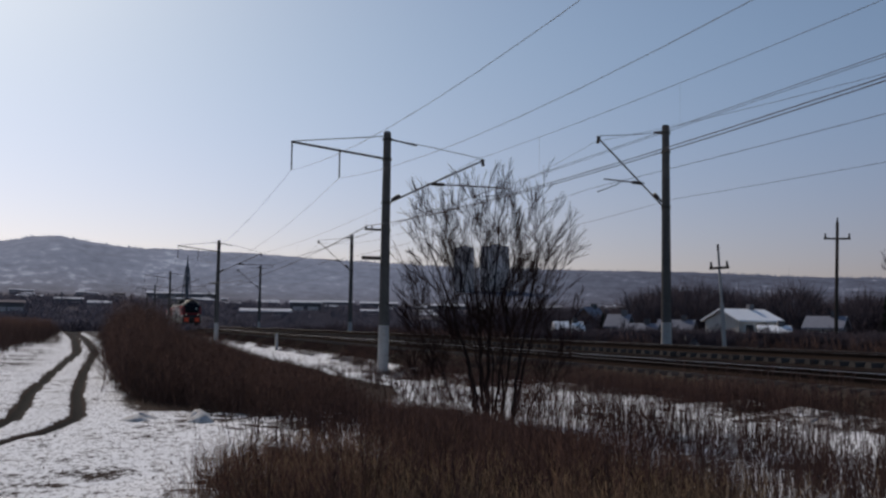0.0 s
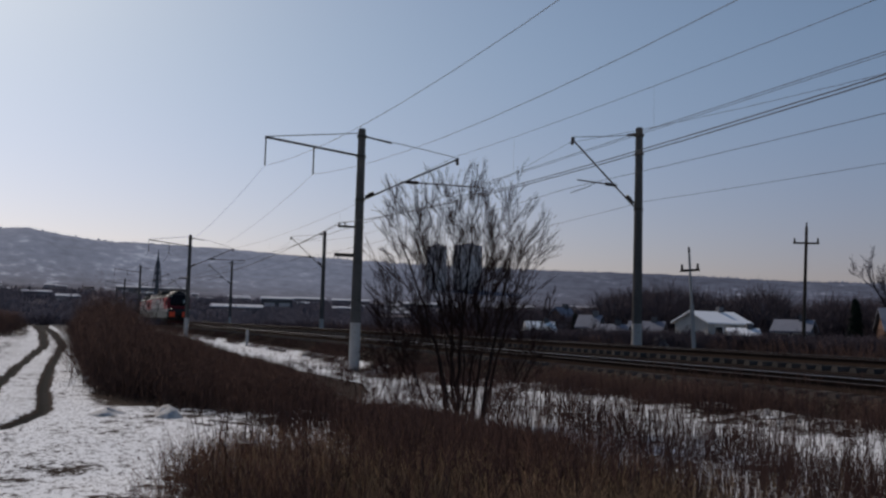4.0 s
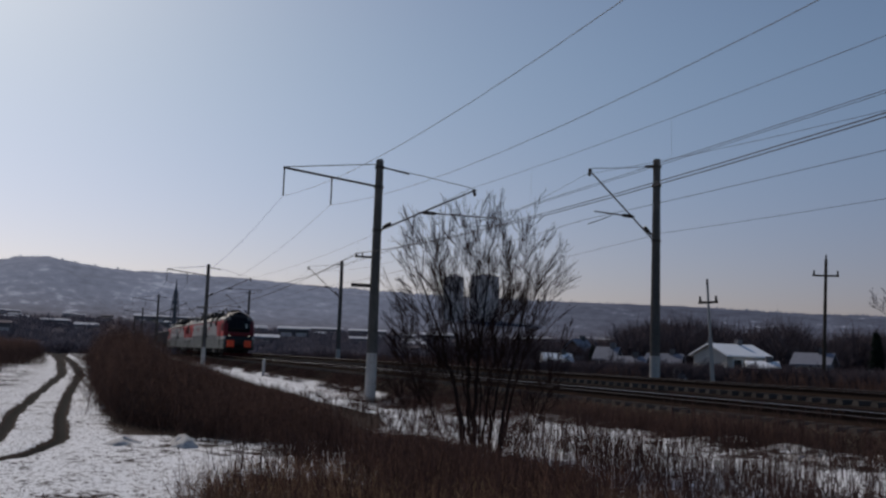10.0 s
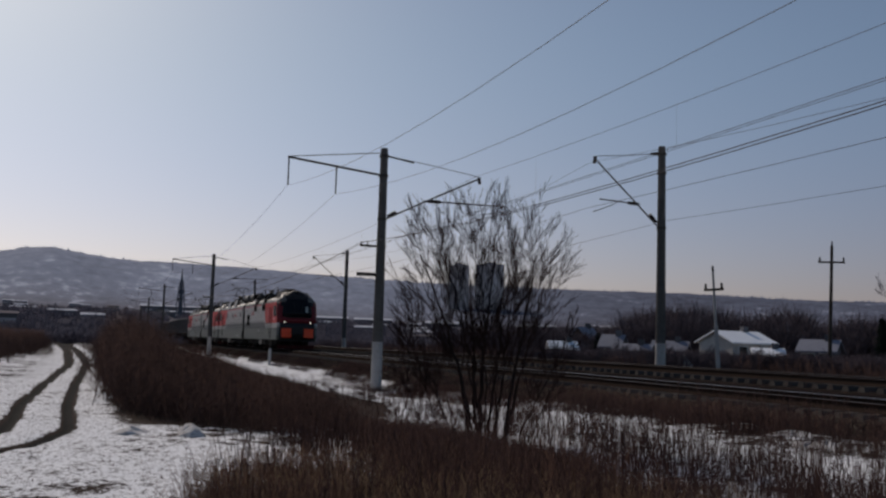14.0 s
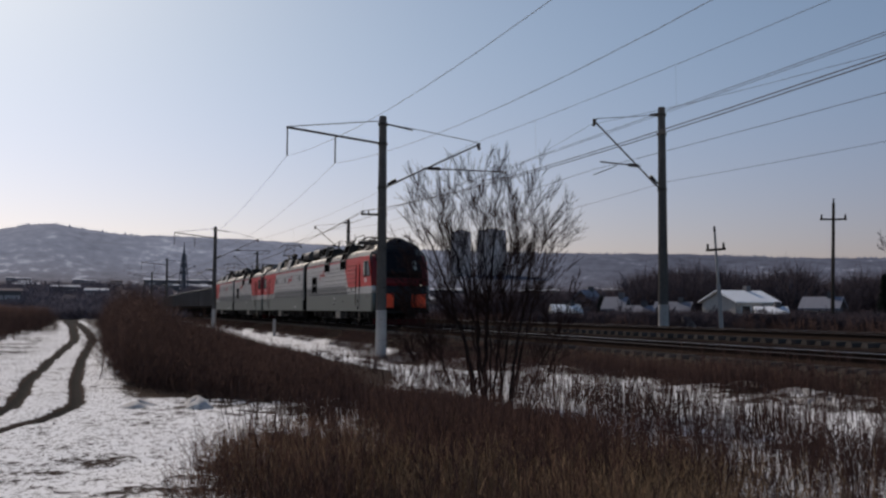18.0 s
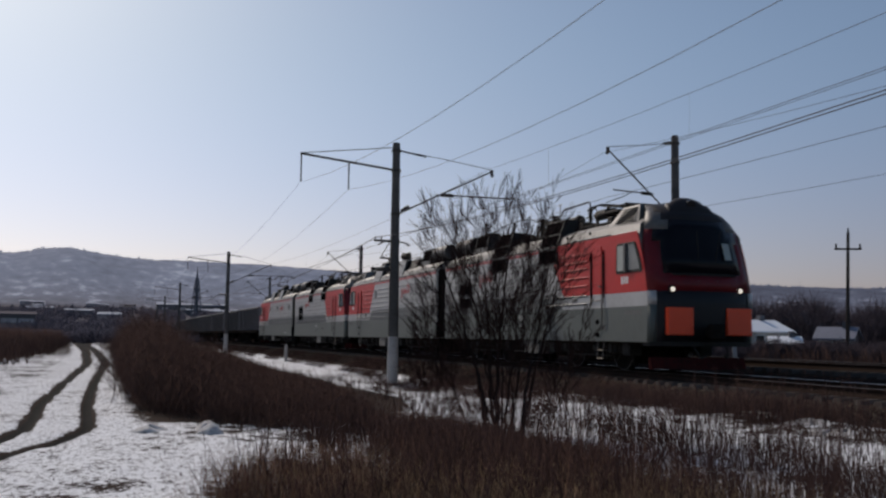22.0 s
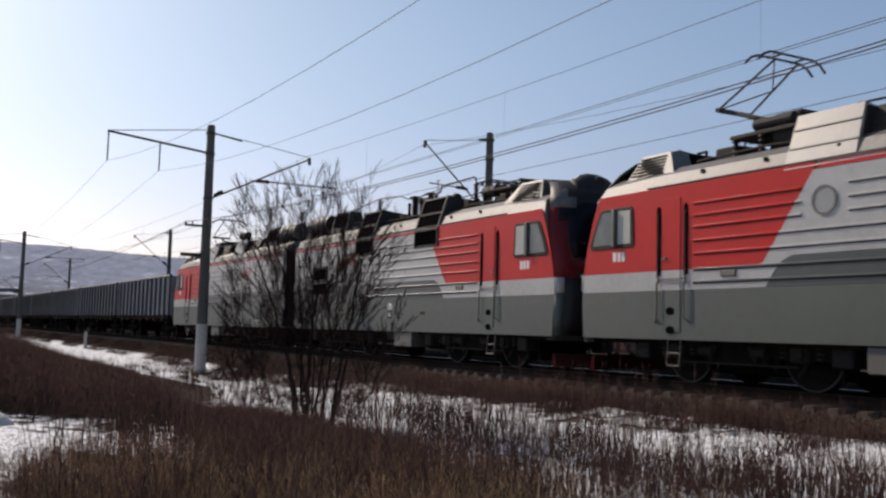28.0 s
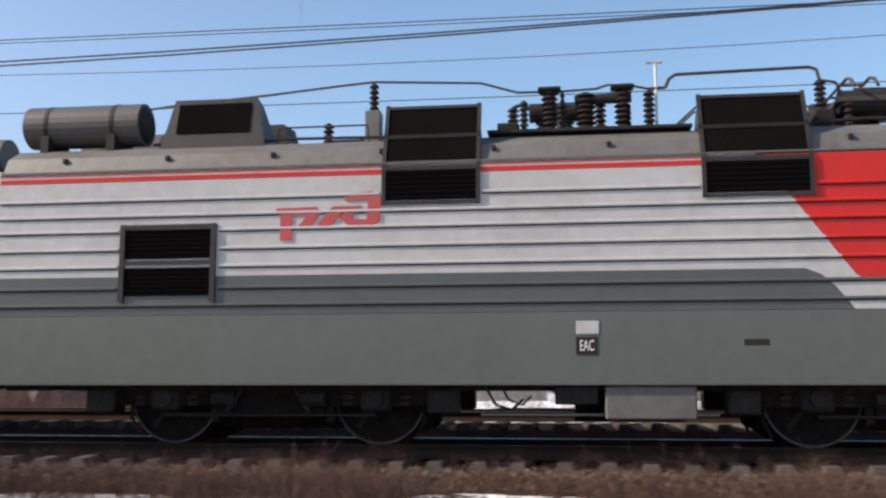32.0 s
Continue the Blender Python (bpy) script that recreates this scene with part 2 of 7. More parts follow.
M_SHED = mat("grey_board_wall", (0.15, 0.145, 0.15), 0.9, second=(0.085, 0.08, 0.085), fine=10, coarse=1, objvar=0.3)
M_SLATE = mat("blue_grey_roofing", (0.14, 0.145, 0.18), 0.6, second=(0.2, 0.205, 0.24), fine=5, coarse=0.7, amount=0.8, objvar=0.15)
# high-rise panels and far panes are coloured pale to imitate haze
M_PANEL = mat("hazed_tower_panels", (0.70, 0.60, 0.57), 0.85, second=(0.62, 0.52, 0.49), fine=0.5, coarse=0.1)
M_FARPANE = mat("hazed_window", (0.52, 0.45, 0.44), 0.9, bump=0)
M_PANE = mat("dark_window_pane", (0.02, 0.022, 0.026), 0.15, bump=0)
M_GRAVEL = mat("ballast_stones", (0.13, 0.105, 0.082), 0.95, second=(0.038, 0.03, 0.024), fine=12, coarse=2, amount=0.9, bump=0.6, dist=0.03, island=0.7)
M_OLDSLEEPER = mat("grey_concrete_sleeper", (0.075, 0.067, 0.061), 0.95, second=(0.038, 0.033, 0.03), fine=20, coarse=3, objvar=0.2)


def ground_material():
    """Snow over dry grass and soil: the sheet's cover value and noise at three scales say which lies open."""
    m = bpy.data.materials.new("snowy_ground")
    m.use_nodes = True
    n, l = m.node_tree.nodes, m.node_tree.links
    p = n["Principled BSDF"]
    p.inputs["Roughness"].default_value = 0.95
    p.inputs["Specular IOR Level"].default_value = 0.02
    tc = n.new("ShaderNodeTexCoord")
    at = n.new("ShaderNodeAttribute")
    at.attribute_name = "cover"
    far = n.new("ShaderNodeAttribute")
    far.attribute_name = "distant"

    def tex(scale, detail=5.0, rough=0.6, stretch=None):
        t = n.new("ShaderNodeTexNoise")
        t.inputs["Scale"].default_value, t.inputs["Detail"].default_value, t.inputs["Roughness"].default_value = scale, detail, rough
        src = tc.outputs["Object"]
        if stretch:
            mp = n.new("ShaderNodeMapping")
            mp.inputs["Scale"].default_value = stretch
            l.new(src, mp.inputs["Vector"])
            src = mp.outputs[0]
        l.new(src, t.inputs["Vector"])
        return t.outputs["Fac"]

    def math_node(op, a, b):
        t = n.new("ShaderNodeMath")
        t.operation = op
        for i, v in enumerate((a, b)):
            if isinstance(v, (int, float)):
                t.inputs[i].default_value = v
            else:
                l.new(v, t.inputs[i])
        return t.outputs[0]

    def mix(f, a, b):
        t = n.new("ShaderNodeMix")
        t.data_type = "RGBA"
        l.new(f, t.inputs["Factor"])
        for k, v in (("A", a), ("B", b)):
            if isinstance(v, tuple):
                t.inputs[k].default_value = (*v, 1)
            else:
                l.new(v, t.inputs[k])
        return t.outputs["Result"]

    big, mid, small = tex(0.9), tex(3.2, 6, 0.65), tex(16, 4, 0.7)
    slope = n.new("ShaderNodeAttribute")
    slope.attribute_name = "hillside"

    def hill_tex(scale, detail, rough):
        t = n.new("ShaderNodeTexNoise")
        t.inputs["Scale"].default_value, t.inputs["Detail"].default_value, t.inputs["Roughness"].default_value = scale, detail, rough
        l.new(slope.outputs["Vector"], t.inputs["Vector"])
        return t.outputs["Fac"]

    farn = hill_tex(0.011, 6, 0.6)
    near = math_node("ADD", math_node("MULTIPLY", big, 0.45), math_node("MULTIPLY", mid, 0.55))
    ramp = n.new("ShaderNodeMapRange")
    ramp.inputs["From Min"].default_value, ramp.inputs["From Max"].default_value = -0.03, 0.03
    l.new(math_node("SUBTRACT", math_node("SUBTRACT", at.outputs["Fac"], near), math_node("MULTIPLY", math_node("SUBTRACT", small, 0.5), 0.42)), ramp.inputs["Value"])
    soil = mix(mid, (0.026, 0.018, 0.016), (0.055, 0.039, 0.034))
    soil = mix(small, soil, (0.038, 0.027, 0.02))
    snow = mix(mid, (0.855, 0.865, 0.88), (0.70, 0.70, 0.71))
    wet = n.new("ShaderNodeMapRange")
    wet.inputs["From Min"].default_value, wet.inputs["From Max"].default_value = 0.28, 0.1
    l.new(at.outputs["Fac"], wet.inputs["Value"])
    soil = mix(wet.outputs[0], soil, (0.021, 0.0195, 0.0185))
    # dark specks: dead grass, and crust shadows put into the snow's colour
    sp = n.new("ShaderNodeMapRange")
    sp.inputs["From Min"].default_value, sp.inputs["From Max"].default_value = 0.51, 0.60
    l.new(tex(9, 6, 0.78, (0.8, 1.7, 1)), sp.inputs["Value"])
    snow = mix(math_node("MULTIPLY", sp.outputs[0], 0.8), snow, (0.11, 0.10, 0.095))
    close = mix(ramp.outputs[0], soil, snow)
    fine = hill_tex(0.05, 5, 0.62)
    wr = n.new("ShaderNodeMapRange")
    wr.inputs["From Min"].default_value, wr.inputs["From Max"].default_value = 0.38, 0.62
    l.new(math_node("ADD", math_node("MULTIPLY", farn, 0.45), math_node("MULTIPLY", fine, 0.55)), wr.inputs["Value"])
    # wooded hills take their blue haze from the base colour
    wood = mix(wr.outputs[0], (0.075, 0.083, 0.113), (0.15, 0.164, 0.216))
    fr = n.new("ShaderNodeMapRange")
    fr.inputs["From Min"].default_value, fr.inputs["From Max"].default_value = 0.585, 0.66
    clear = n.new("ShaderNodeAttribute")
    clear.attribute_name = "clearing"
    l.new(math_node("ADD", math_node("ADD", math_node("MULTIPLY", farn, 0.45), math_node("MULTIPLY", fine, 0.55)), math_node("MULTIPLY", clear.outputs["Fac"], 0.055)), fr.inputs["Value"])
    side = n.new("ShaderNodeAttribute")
    side.attribute_name = "sun_haze"
    # paler and bluer towards the sun: haze painted into the slope
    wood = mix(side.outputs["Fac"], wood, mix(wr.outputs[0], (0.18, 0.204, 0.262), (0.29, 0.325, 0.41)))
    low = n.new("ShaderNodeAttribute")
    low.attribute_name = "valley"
    # the nearer valley floor stays browner, with less haze in its colour
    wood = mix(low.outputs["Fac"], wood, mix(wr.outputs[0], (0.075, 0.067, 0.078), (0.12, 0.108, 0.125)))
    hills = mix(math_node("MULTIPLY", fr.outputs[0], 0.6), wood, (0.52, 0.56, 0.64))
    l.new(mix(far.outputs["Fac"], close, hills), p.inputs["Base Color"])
    bp = n.new("ShaderNodeBump")
    bp.inputs["Strength"].default_value, bp.inputs["Distance"].default_value = 0.6, 0.06
    l.new(math_node("ADD", mid, math_node("MULTIPLY", small, 0.4)), bp.inputs["Height"])
    l.new(bp.outputs[0], p.inputs["Normal"])
    return m


M_GROUND = ground_material()


# ---- mesh helpers ----
def link_mesh(name, me, materials, parent=None, label="", kind=""):
    for m in materials if isinstance(materials, (list, tuple)) else [materials]:
        me.materials.append(m)
    ob = new(name, me)
    ob.parent = parent
    return tagged(ob, label=label, kind=kind)


def part(name, bm, material, parent=None, label="", kind="", smooth=False):
    me = bpy.data.meshes.new(name)
    if smooth:
        for f in bm.faces:
            f.smooth = True
    bm.to_mesh(me)
    bm.free()
    return link_mesh(name, me, material, parent, label, kind)


def thing(name, m, label, category, group="", kind=""):
    ob = new(name)
    ob.empty_display_size = 0.2
    ob.matrix_basis = m
    return tagged(ob, label, category, group, kind)


def arrays(name, verts, faces, material, parent=None, label="", kind=""):
    """A mesh from arrays; all faces have the same number of corners."""
    verts, faces = np.asarray(verts, np.float32), np.asarray(faces, np.int32)
    k = faces.shape[1]
    me = bpy.data.meshes.new(name)
    me.vertices.add(len(verts))
    me.vertices.foreach_set("co", verts.ravel())
    me.loops.add(faces.size)
    me.loops.foreach_set("vertex_index", faces.ravel())
    me.polygons.add(len(faces))
    me.polygons.foreach_set("loop_start", np.arange(0, faces.size, k, dtype=np.int32))
    me.update(calc_edges=True)
    return link_mesh(name, me, material, parent, label, kind)


def box(bm, x0, x1, y0, y1, z0, z1, bevel=0.0, m=None):
    r = bmesh.ops.create_cube(bm, size=1)
    vs = r["verts"]
    bmesh.ops.scale(bm, vec=(x1 - x0, y1 - y0, z1 - z0), verts=vs)
    bmesh.ops.translate(bm, vec=((x0 + x1) / 2, (y0 + y1) / 2, (z0 + z1) / 2), verts=vs)
    if m is not None:
        bmesh.ops.transform(bm, matrix=m, verts=vs)
    if bevel:
        es = list({e for v in vs for e in v.link_edges})
        bmesh.ops.bevel(bm, geom=es, offset=bevel, segments=1, affect="EDGES")
    return bm


def boxed(*a, bevel=0.0, m=None):
    return box(bmesh.new(), *a, bevel=bevel, m=m)


def tube(bm, a, b, r0, r1=None, seg=8, caps=True):
    """A round bar from a to b."""
    a, b = Vector(a), Vector(b)
    r1 = r0 if r1 is None else r1
    d = b - a
    r = bmesh.ops.create_cone(bm, cap_ends=caps, segments=seg, radius1=r0, radius2=r1, depth=d.length)
    bmesh.ops.transform(bm, matrix=Matrix.Translation((a + b) / 2) @ d.to_track_quat("Z", "Y").to_matrix().to_4x4(), verts=r["verts"])
    return bm


def rod(pts, r, seg=6):
    bm = bmesh.new()
    for a, b in zip(pts, pts[1:]):
        tube(bm, a, b, r, seg=seg)
    return bm


def rope(pts, r, seg=5):
    """One unbroken thin round line through the points."""
    pts = [Vector(p) for p in pts]
    rings = []
    for i, p in enumerate(pts):
        d = (pts[min(i + 1, len(pts) - 1)] - pts[max(i - 1, 0)]).normalized()
        s = d.cross(Vector((0, 0, 1)))
        s = s.normalized() if s.length > 1e-3 else Vector((1, 0, 0))
        u = s.cross(d)
        rings.append([p + s * r * math.cos(k * 6.2832 / seg) + u * r * math.sin(k * 6.2832 / seg) for k in range(seg)])
    return loft(rings)


def prism(pts, y0, y1, bevel=0.0):
    """A plate with the outline pts in (x, z), from y0 to y1."""
    bm = bmesh.new()
    f = bm.faces.new([bm.verts.new((x, y0, z)) for x, z in pts])
    r = bmesh.ops.extrude_face_region(bm, geom=[f])
    bmesh.ops.translate(bm, vec=(0, y1 - y0, 0), verts=[v for v in r["geom"] if isinstance(v, bmesh.types.BMVert)])
    bmesh.ops.recalc_face_normals(bm, faces=bm.faces)
    if bevel:
        bmesh.ops.bevel(bm, geom=list(bm.edges), offset=bevel, segments=1, affect="EDGES")
    return bm


def loft(rings, closed=True, caps=True):
    """Skin through rings of points with the same count."""
    bm = bmesh.new()
    vs = [[bm.verts.new(p) for p in r] for r in rings]
    n = len(rings[0])
    for a, b in zip(vs, vs[1:]):
        for i in range(n if closed else n - 1):
            j = (i + 1) % n
            bm.faces.new((a[i], a[j], b[j], b[i]))
    if caps and closed:
        bm.faces.new(vs[0][::-1])
        bm.faces.new(vs[-1])
    bmesh.ops.recalc_face_normals(bm, faces=bm.faces)
    return bm


def stalks(name, base, top, radius, material, parent=None, label="", kind="stuff", bend=0.12, rng=None):
    """Thin three-sided tapering stems from base to top points, each with one knee."""
    rng = rng or np.random.default_rng(1)
    base, top = np.asarray(base, float), np.asarray(top, float)
    n = len(base)
    h = np.linalg.norm(top - base, axis=1)[:, None]
    mid = base * 0.45 + top * 0.55 + rng.normal(0, 1, (n, 3)) * h * bend * [1, 1, 0.2]
    ang = rng.uniform(0, 6.28, n)
    rad = np.broadcast_to(np.asarray(radius, float), (n,))
    v = np.empty((n, 7, 3))
    for k in range(3):
        o = np.stack([np.cos(ang + k * 2.094), np.sin(ang + k * 2.094), np.zeros(n)], 1) * rad[:, None]
        v[:, k], v[:, 3 + k] = base + o, mid + o * 0.7
    v[:, 6] = top
    q = np.array([[0, 1, 4], [0, 4, 3], [1, 2, 5], [1, 5, 4], [2, 0, 3], [2, 3, 5], [3, 4, 6], [4, 5, 6], [5, 3, 6]])
    f = (q[None] + (np.arange(n) * 7)[:, None, None]).reshape(-1, 3)
    return arrays(name, v.reshape(-1, 3), f, material, parent, label, kind)

# ---- the line and the lie of the land ----
TRACK, CURVE, EASE = 13.836, -0.000772, -7.33e-6
FAR_OFF, FAR_UP = 4.1, 0.32


def line_y(s):
    m = max(min(s, 0.0), -210.0)
    y = TRACK + CURVE * m * m / 2 + EASE * m ** 3 / 6
    return y + (CURVE * m + EASE * m * m / 2) * (s - m) if s < -210 else y


def line_turn(s):
    m = max(min(s, 0.0), -210.0)
    return math.atan(CURVE * m + EASE * m * m / 2)


def on_line(s, z=0.0, off=0.0):
    """The pose of a thing that stands on the line at s."""
    a = line_turn(s)
    return pose(s - math.sin(a) * off, line_y(s) + math.cos(a) * off, z, 0, 0, math.degrees(a))


def step(a, b, v):
    t = np.clip((v - a) / (b - a), 0, 1)
    return t * t * (3 - 2 * t)


LINE_Y = np.array([line_y(-i * 2.0) for i in range(0, 400)])


def off_line(x, y):
    return y - np.interp(np.clip(-x, 0, 798), np.arange(400) * 2.0, LINE_Y)


def waves(x, y, scale, seed):
    r = np.random.default_rng(seed)
    out = 0
    for i in range(6):
        a, k, p = r.uniform(0, 6.28), scale * r.uniform(0.6, 2.2), r.uniform(0, 6.28)
        out = out + np.sin((x * np.cos(a) + y * np.sin(a)) * k + p) / (1 + 0.4 * i)
    return out / 3


RIDGE_AZ = [-180, -40, 0, 40, 49.3, 55.2, 58.4, 64.9, 73.6, 78.3, 80.3, 83.3, 88.1, 89.7, 91.2, 92.7, 94.2, 95.6, 97, 105, 130, 180]
RIDGE_EL = [2.5, 2.6, 2.6, 2.65, 2.81, 3.02, 3.12, 3.28, 3.42, 3.6, 3.7, 3.9, 4.02, 4.0, 4.12, 4.28, 4.55, 4.44, 4.15, 4.0, 3.0, 2.5]


def ground_z(x, y):
    x, y = np.asarray(x, float), np.asarray(y, float)
    off, r = off_line(x, y), np.hypot(x, y)
    az = np.degrees(np.arctan2(-x, y))
    z = -0.66 + 0.05 * waves(x, y, 0.5, 1) + 0.025 * waves(x, y, 1.9, 2)
    z = z + 0.24 * step(-7.5, -3.0, off) * (1 - step(14, 30, -x)) * (1 - step(-2, 0, off))
    z = z - 0.42 * step(14, 34, -x) * np.exp(-((off + 4.5) / 3.0) ** 2) * (1 - step(-3.9, -2.6, off))
    z = z - 0.3 * step(-2.6, -1.6, off) * (1 - step(6, 8, off))
    mid = np.tan(np.radians(1.25 + 0.35 * step(75, 95, az)))
    top = np.tan(np.radians(np.interp(az, RIDGE_AZ, RIDGE_EL)))
    rise = (r - 170).clip(0) * (mid * 700 / 530)
    rise = np.where(r > 700, mid * 700 + (2000 * top - mid * 700) * step(700, 2000, r), rise)
    rise = np.where(r > 2000, 2000 * top - 30 * step(2000, 2600, r), rise)
    rise = rise + step(200, 600, r) * 3.0 * waves(x, y, 0.012, 3) + step(900, 1900, r) * (2.2 * waves(x, y, 0.02, 4) + 1.6 * waves(x, y, 0.11, 5))
    return z + rise


RUT_X = [40, 0, -10, -13.2, -14, -15.4, -16.7, -18.5, -22, -27, -31, -39, -50, -61, -88, -122, -200]
RUT_A = [-6.5, -5.2, -3.2, -2.2, -2.0, -1.85, -1.78, -1.85, -2.1, -2.2, -2.27, -2.47, -2.65, -3.3, -4.9, -7.4, -12.0]
RUT_B = [-4.5, -3.6, -2.3, -1.5, -1.23, -0.98, -0.84, -0.93, -1.14, -1.31, -1.43, -1.62, -1.86, -2.45, -4.1, -6.7, -11.3]


def rut(x, y):
    """How deep in a wheel rut of the farm track."""
    a = np.exp(-((y - np.interp(-x, [-v for v in RUT_X], RUT_A)) / np.maximum(0.095, -x * 0.0027)) ** 2)
    b = np.exp(-((y - np.interp(-x, [-v for v in RUT_X], RUT_B)) / np.maximum(0.09, -x * 0.0026)) ** 2)
    return np.maximum(a, b) * step(9, 15, -x)


def brush_side(x):
    """How far the thicket reaches towards the line."""
    return np.interp(-x, [0, 14.5, 18, 22, 28, 36, 45, 60, 110], [1.4, 2.8, 4.2, 5.5, 6.7, 7.6, 6.8, 5.6, 3.4])


def ground():
    az = np.radians(np.concatenate([np.arange(-35, 80, 0.4), np.arange(80, 102, 0.2), np.arange(102, 112, 0.4), np.arange(112, 325, 3.0)]))
    r = np.concatenate([np.concatenate([np.geomspace(0.02, 4, 60), np.geomspace(4.1, 60, 240)]), np.geomspace(61, 4600, 170)])
    R, A = np.meshgrid(r, az, indexing="ij")
    X, Y = 0.7 - np.sin(A) * R, -0.5 + np.cos(A) * R
    ru = rut(X, Y)
    Z = ground_z(X, Y) - 0.09 * ru + 0.015 * step(-1, 0.2, -ru) * waves(X, Y, 5, 8)
    nr, na = R.shape
    v = np.concatenate([np.stack([X, Y, Z], -1).reshape(-1, 3), [[0, 0, float(ground_z(0, 0))]]])
    i, j = np.meshgrid(np.arange(nr - 1), np.arange(na), indexing="ij")
    k = (j + 1) % na
    f = np.stack([i * na + j, i * na + k, (i + 1) * na + k, (i + 1) * na + j], -1).reshape(-1, 4)
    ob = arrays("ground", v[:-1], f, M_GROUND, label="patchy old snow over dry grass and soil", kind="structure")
    off = off_line(X, Y)
    # cover: 0.3 bare, 0.5 half, 0.75 closed snow
    c = np.full(R.shape, 0.50)
    c = np.where(off < 0, 0.50, c)
    c = c + (0.10 + 0.10 * waves(X, Y, 1.1, 12) - 0.07 * step(-5.6, -4.4, off)) * step(-8.5, -6.8, off) * (1 - step(-3.6, -2.9, off))
    c = c - 0.02 * (1 - step(8.5, 12.5, R)) * step(40, 58, np.degrees(A))
    c = c - 0.02 * (1 - step(9.5, 13.5, R)) * (1 - step(80, 86, np.degrees(A)))
    rag = off + (0.6 - 0.3 * step(18, 30, -X)) * waves(X, Y, 0.6, 91) + 0.35 * waves(X, Y, 1.8, 92)
    c = np.where((off > -5.4) & (off < 8), c + (0.33 - c) * step(-3.2, -2.85, rag), c)
    c = c + 0.12 * step(-5.5, -4.5, off) * (1 - step(-3.2, -2.8, off)) * step(14, 24, -X)
    c = np.where((off > -2.75) & (off < 8), 0.34, c)
    c = c + 0.07 * (1 - step(9.5, 13.5, R)) * (1 - step(54, 61, np.degrees(A))) * step(30, 40, np.degrees(A))
    left = step(5, 9, -X) * (1 - step(-0.35, 0.35, Y - np.interp(-X, [5, 10, 13, 18, 21, 30, 60], [0.2, 0.9, 1.5, 0.6, -0.5, -0.6, -1.6])))
    c = c + (0.545 + 0.035 * waves(X, Y, 1.1, 9) - c) * left
    c = c + (0.60 - c) * step(0.5, 1.6, -Y) * (1 - step(4, 9, -X)) * 0.5
    brush = step(16, 19, -X) * step(-0.6, 0.3, Y - np.interp(-X, [0, 22, 60, 110], [0, -0.1, -1.2, -3.5])) * (1 - step(-7.5, -6.2, off))
    brush = brush * (1 - step(0.1, 0.7, Y - brush_side(X)) * (1 - step(45, 60, -X)))
    c = c + (0.30 - c) * brush
    c = c + 0.10 * step(0.1, 0.8, Y - brush_side(X)) * step(13, 16, -X) * (1 - step(42, 55, -X)) * (1 - step(-3.4, -3.0, off))
    c = np.where(off > 8, 0.40 + 0.06 * waves(X, Y, 0.06, 6) + 0.2 * step(-16, -4, X), c)
    way = np.abs(Y - np.interp(-X, [-v for v in RUT_X], (np.array(RUT_A) + np.array(RUT_B)) / 2))
    way = (1 - step(0.9, 1.7, way)) * step(12, 18, -X) * (1 - step(120, 150, -X))
    c = c - 0.1 * step(55, 80, -X) * left * (1 - way)
    c = c + (0.60 - c) * way
    strip = step(12.4, 13.0, R) * (1 - step(14.6, 15.6, R)) * step(75.5, 78, np.degrees(A)) * (1 - step(84, 86, np.degrees(A)))
    c = c + 0.11 * strip - 0.9 * ru
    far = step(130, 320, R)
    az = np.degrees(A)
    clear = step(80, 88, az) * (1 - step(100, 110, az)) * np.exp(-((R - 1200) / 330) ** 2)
    # last value: how much painted haze lightens the hills by azimuth
    for name, data in (("cover", c), ("distant", far), ("clearing", clear), ("valley", 1 - step(500, 1350, R)), ("sun_haze", step(58, 82, az))):
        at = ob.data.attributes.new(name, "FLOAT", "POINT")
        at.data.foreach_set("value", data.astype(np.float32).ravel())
    # along and up the valley side
    h = ob.data.attributes.new("hillside", "FLOAT_VECTOR", "POINT")
    h.data.foreach_set("vector", np.stack([A * 1500, R / 3.2, np.zeros(R.shape)], -1).astype(np.float32).ravel())
    ob.data.shade_smooth()
    return ob


ground()


def sweep(name, profile, s0, s1, ds, material, off=0.0, up=0.0, parent=None, label="", kind="", closed=False):
    """A cross-section (off, z) carried along the line."""
    ss = np.arange(s0, s1 + ds / 2, ds)
    rings = []
    for s in ss:
        m = on_line(s)
        rings.append([m @ Vector((0, off + a, up + b)) for a, b in profile])
    n = len(profile)
    v = np.array([p for r in rings for p in r])
    f = [(i * n + j, i * n + (j + 1) % n, (i + 1) * n + (j + 1) % n, (i + 1) * n + j) for i in range(len(ss) - 1) for j in range(n if closed else n - 1)]
    return arrays(name, v, f, material, parent, label, kind)


sweep("ballast_bed", [(-3.0, -1.05), (-2.6, -0.62), (-1.9, -0.34), (-1.2, -0.29), (-0.76, -0.28), (0.76, -0.28), (1.6, -0.3), (2.1, -0.2), (2.5, -0.06), (2.8, 0.015), (3.4, 0.035), (4.9, 0.035), (5.9, 0.02), (7.6, -0.9)],
      -420, 120, 2.0, M_BED, label="brown-grey ballast bed under two tracks", kind="structure")

RAIL = [(-0.072, -0.18), (-0.072, -0.165), (-0.012, -0.14), (-0.012, -0.045), (-0.036, -0.03), (-0.036, -0.004), (0.036, -0.004), (0.036, -0.03), (0.012, -0.045), (0.012, -0.14), (0.072, -0.165), (0.072, -0.18)]


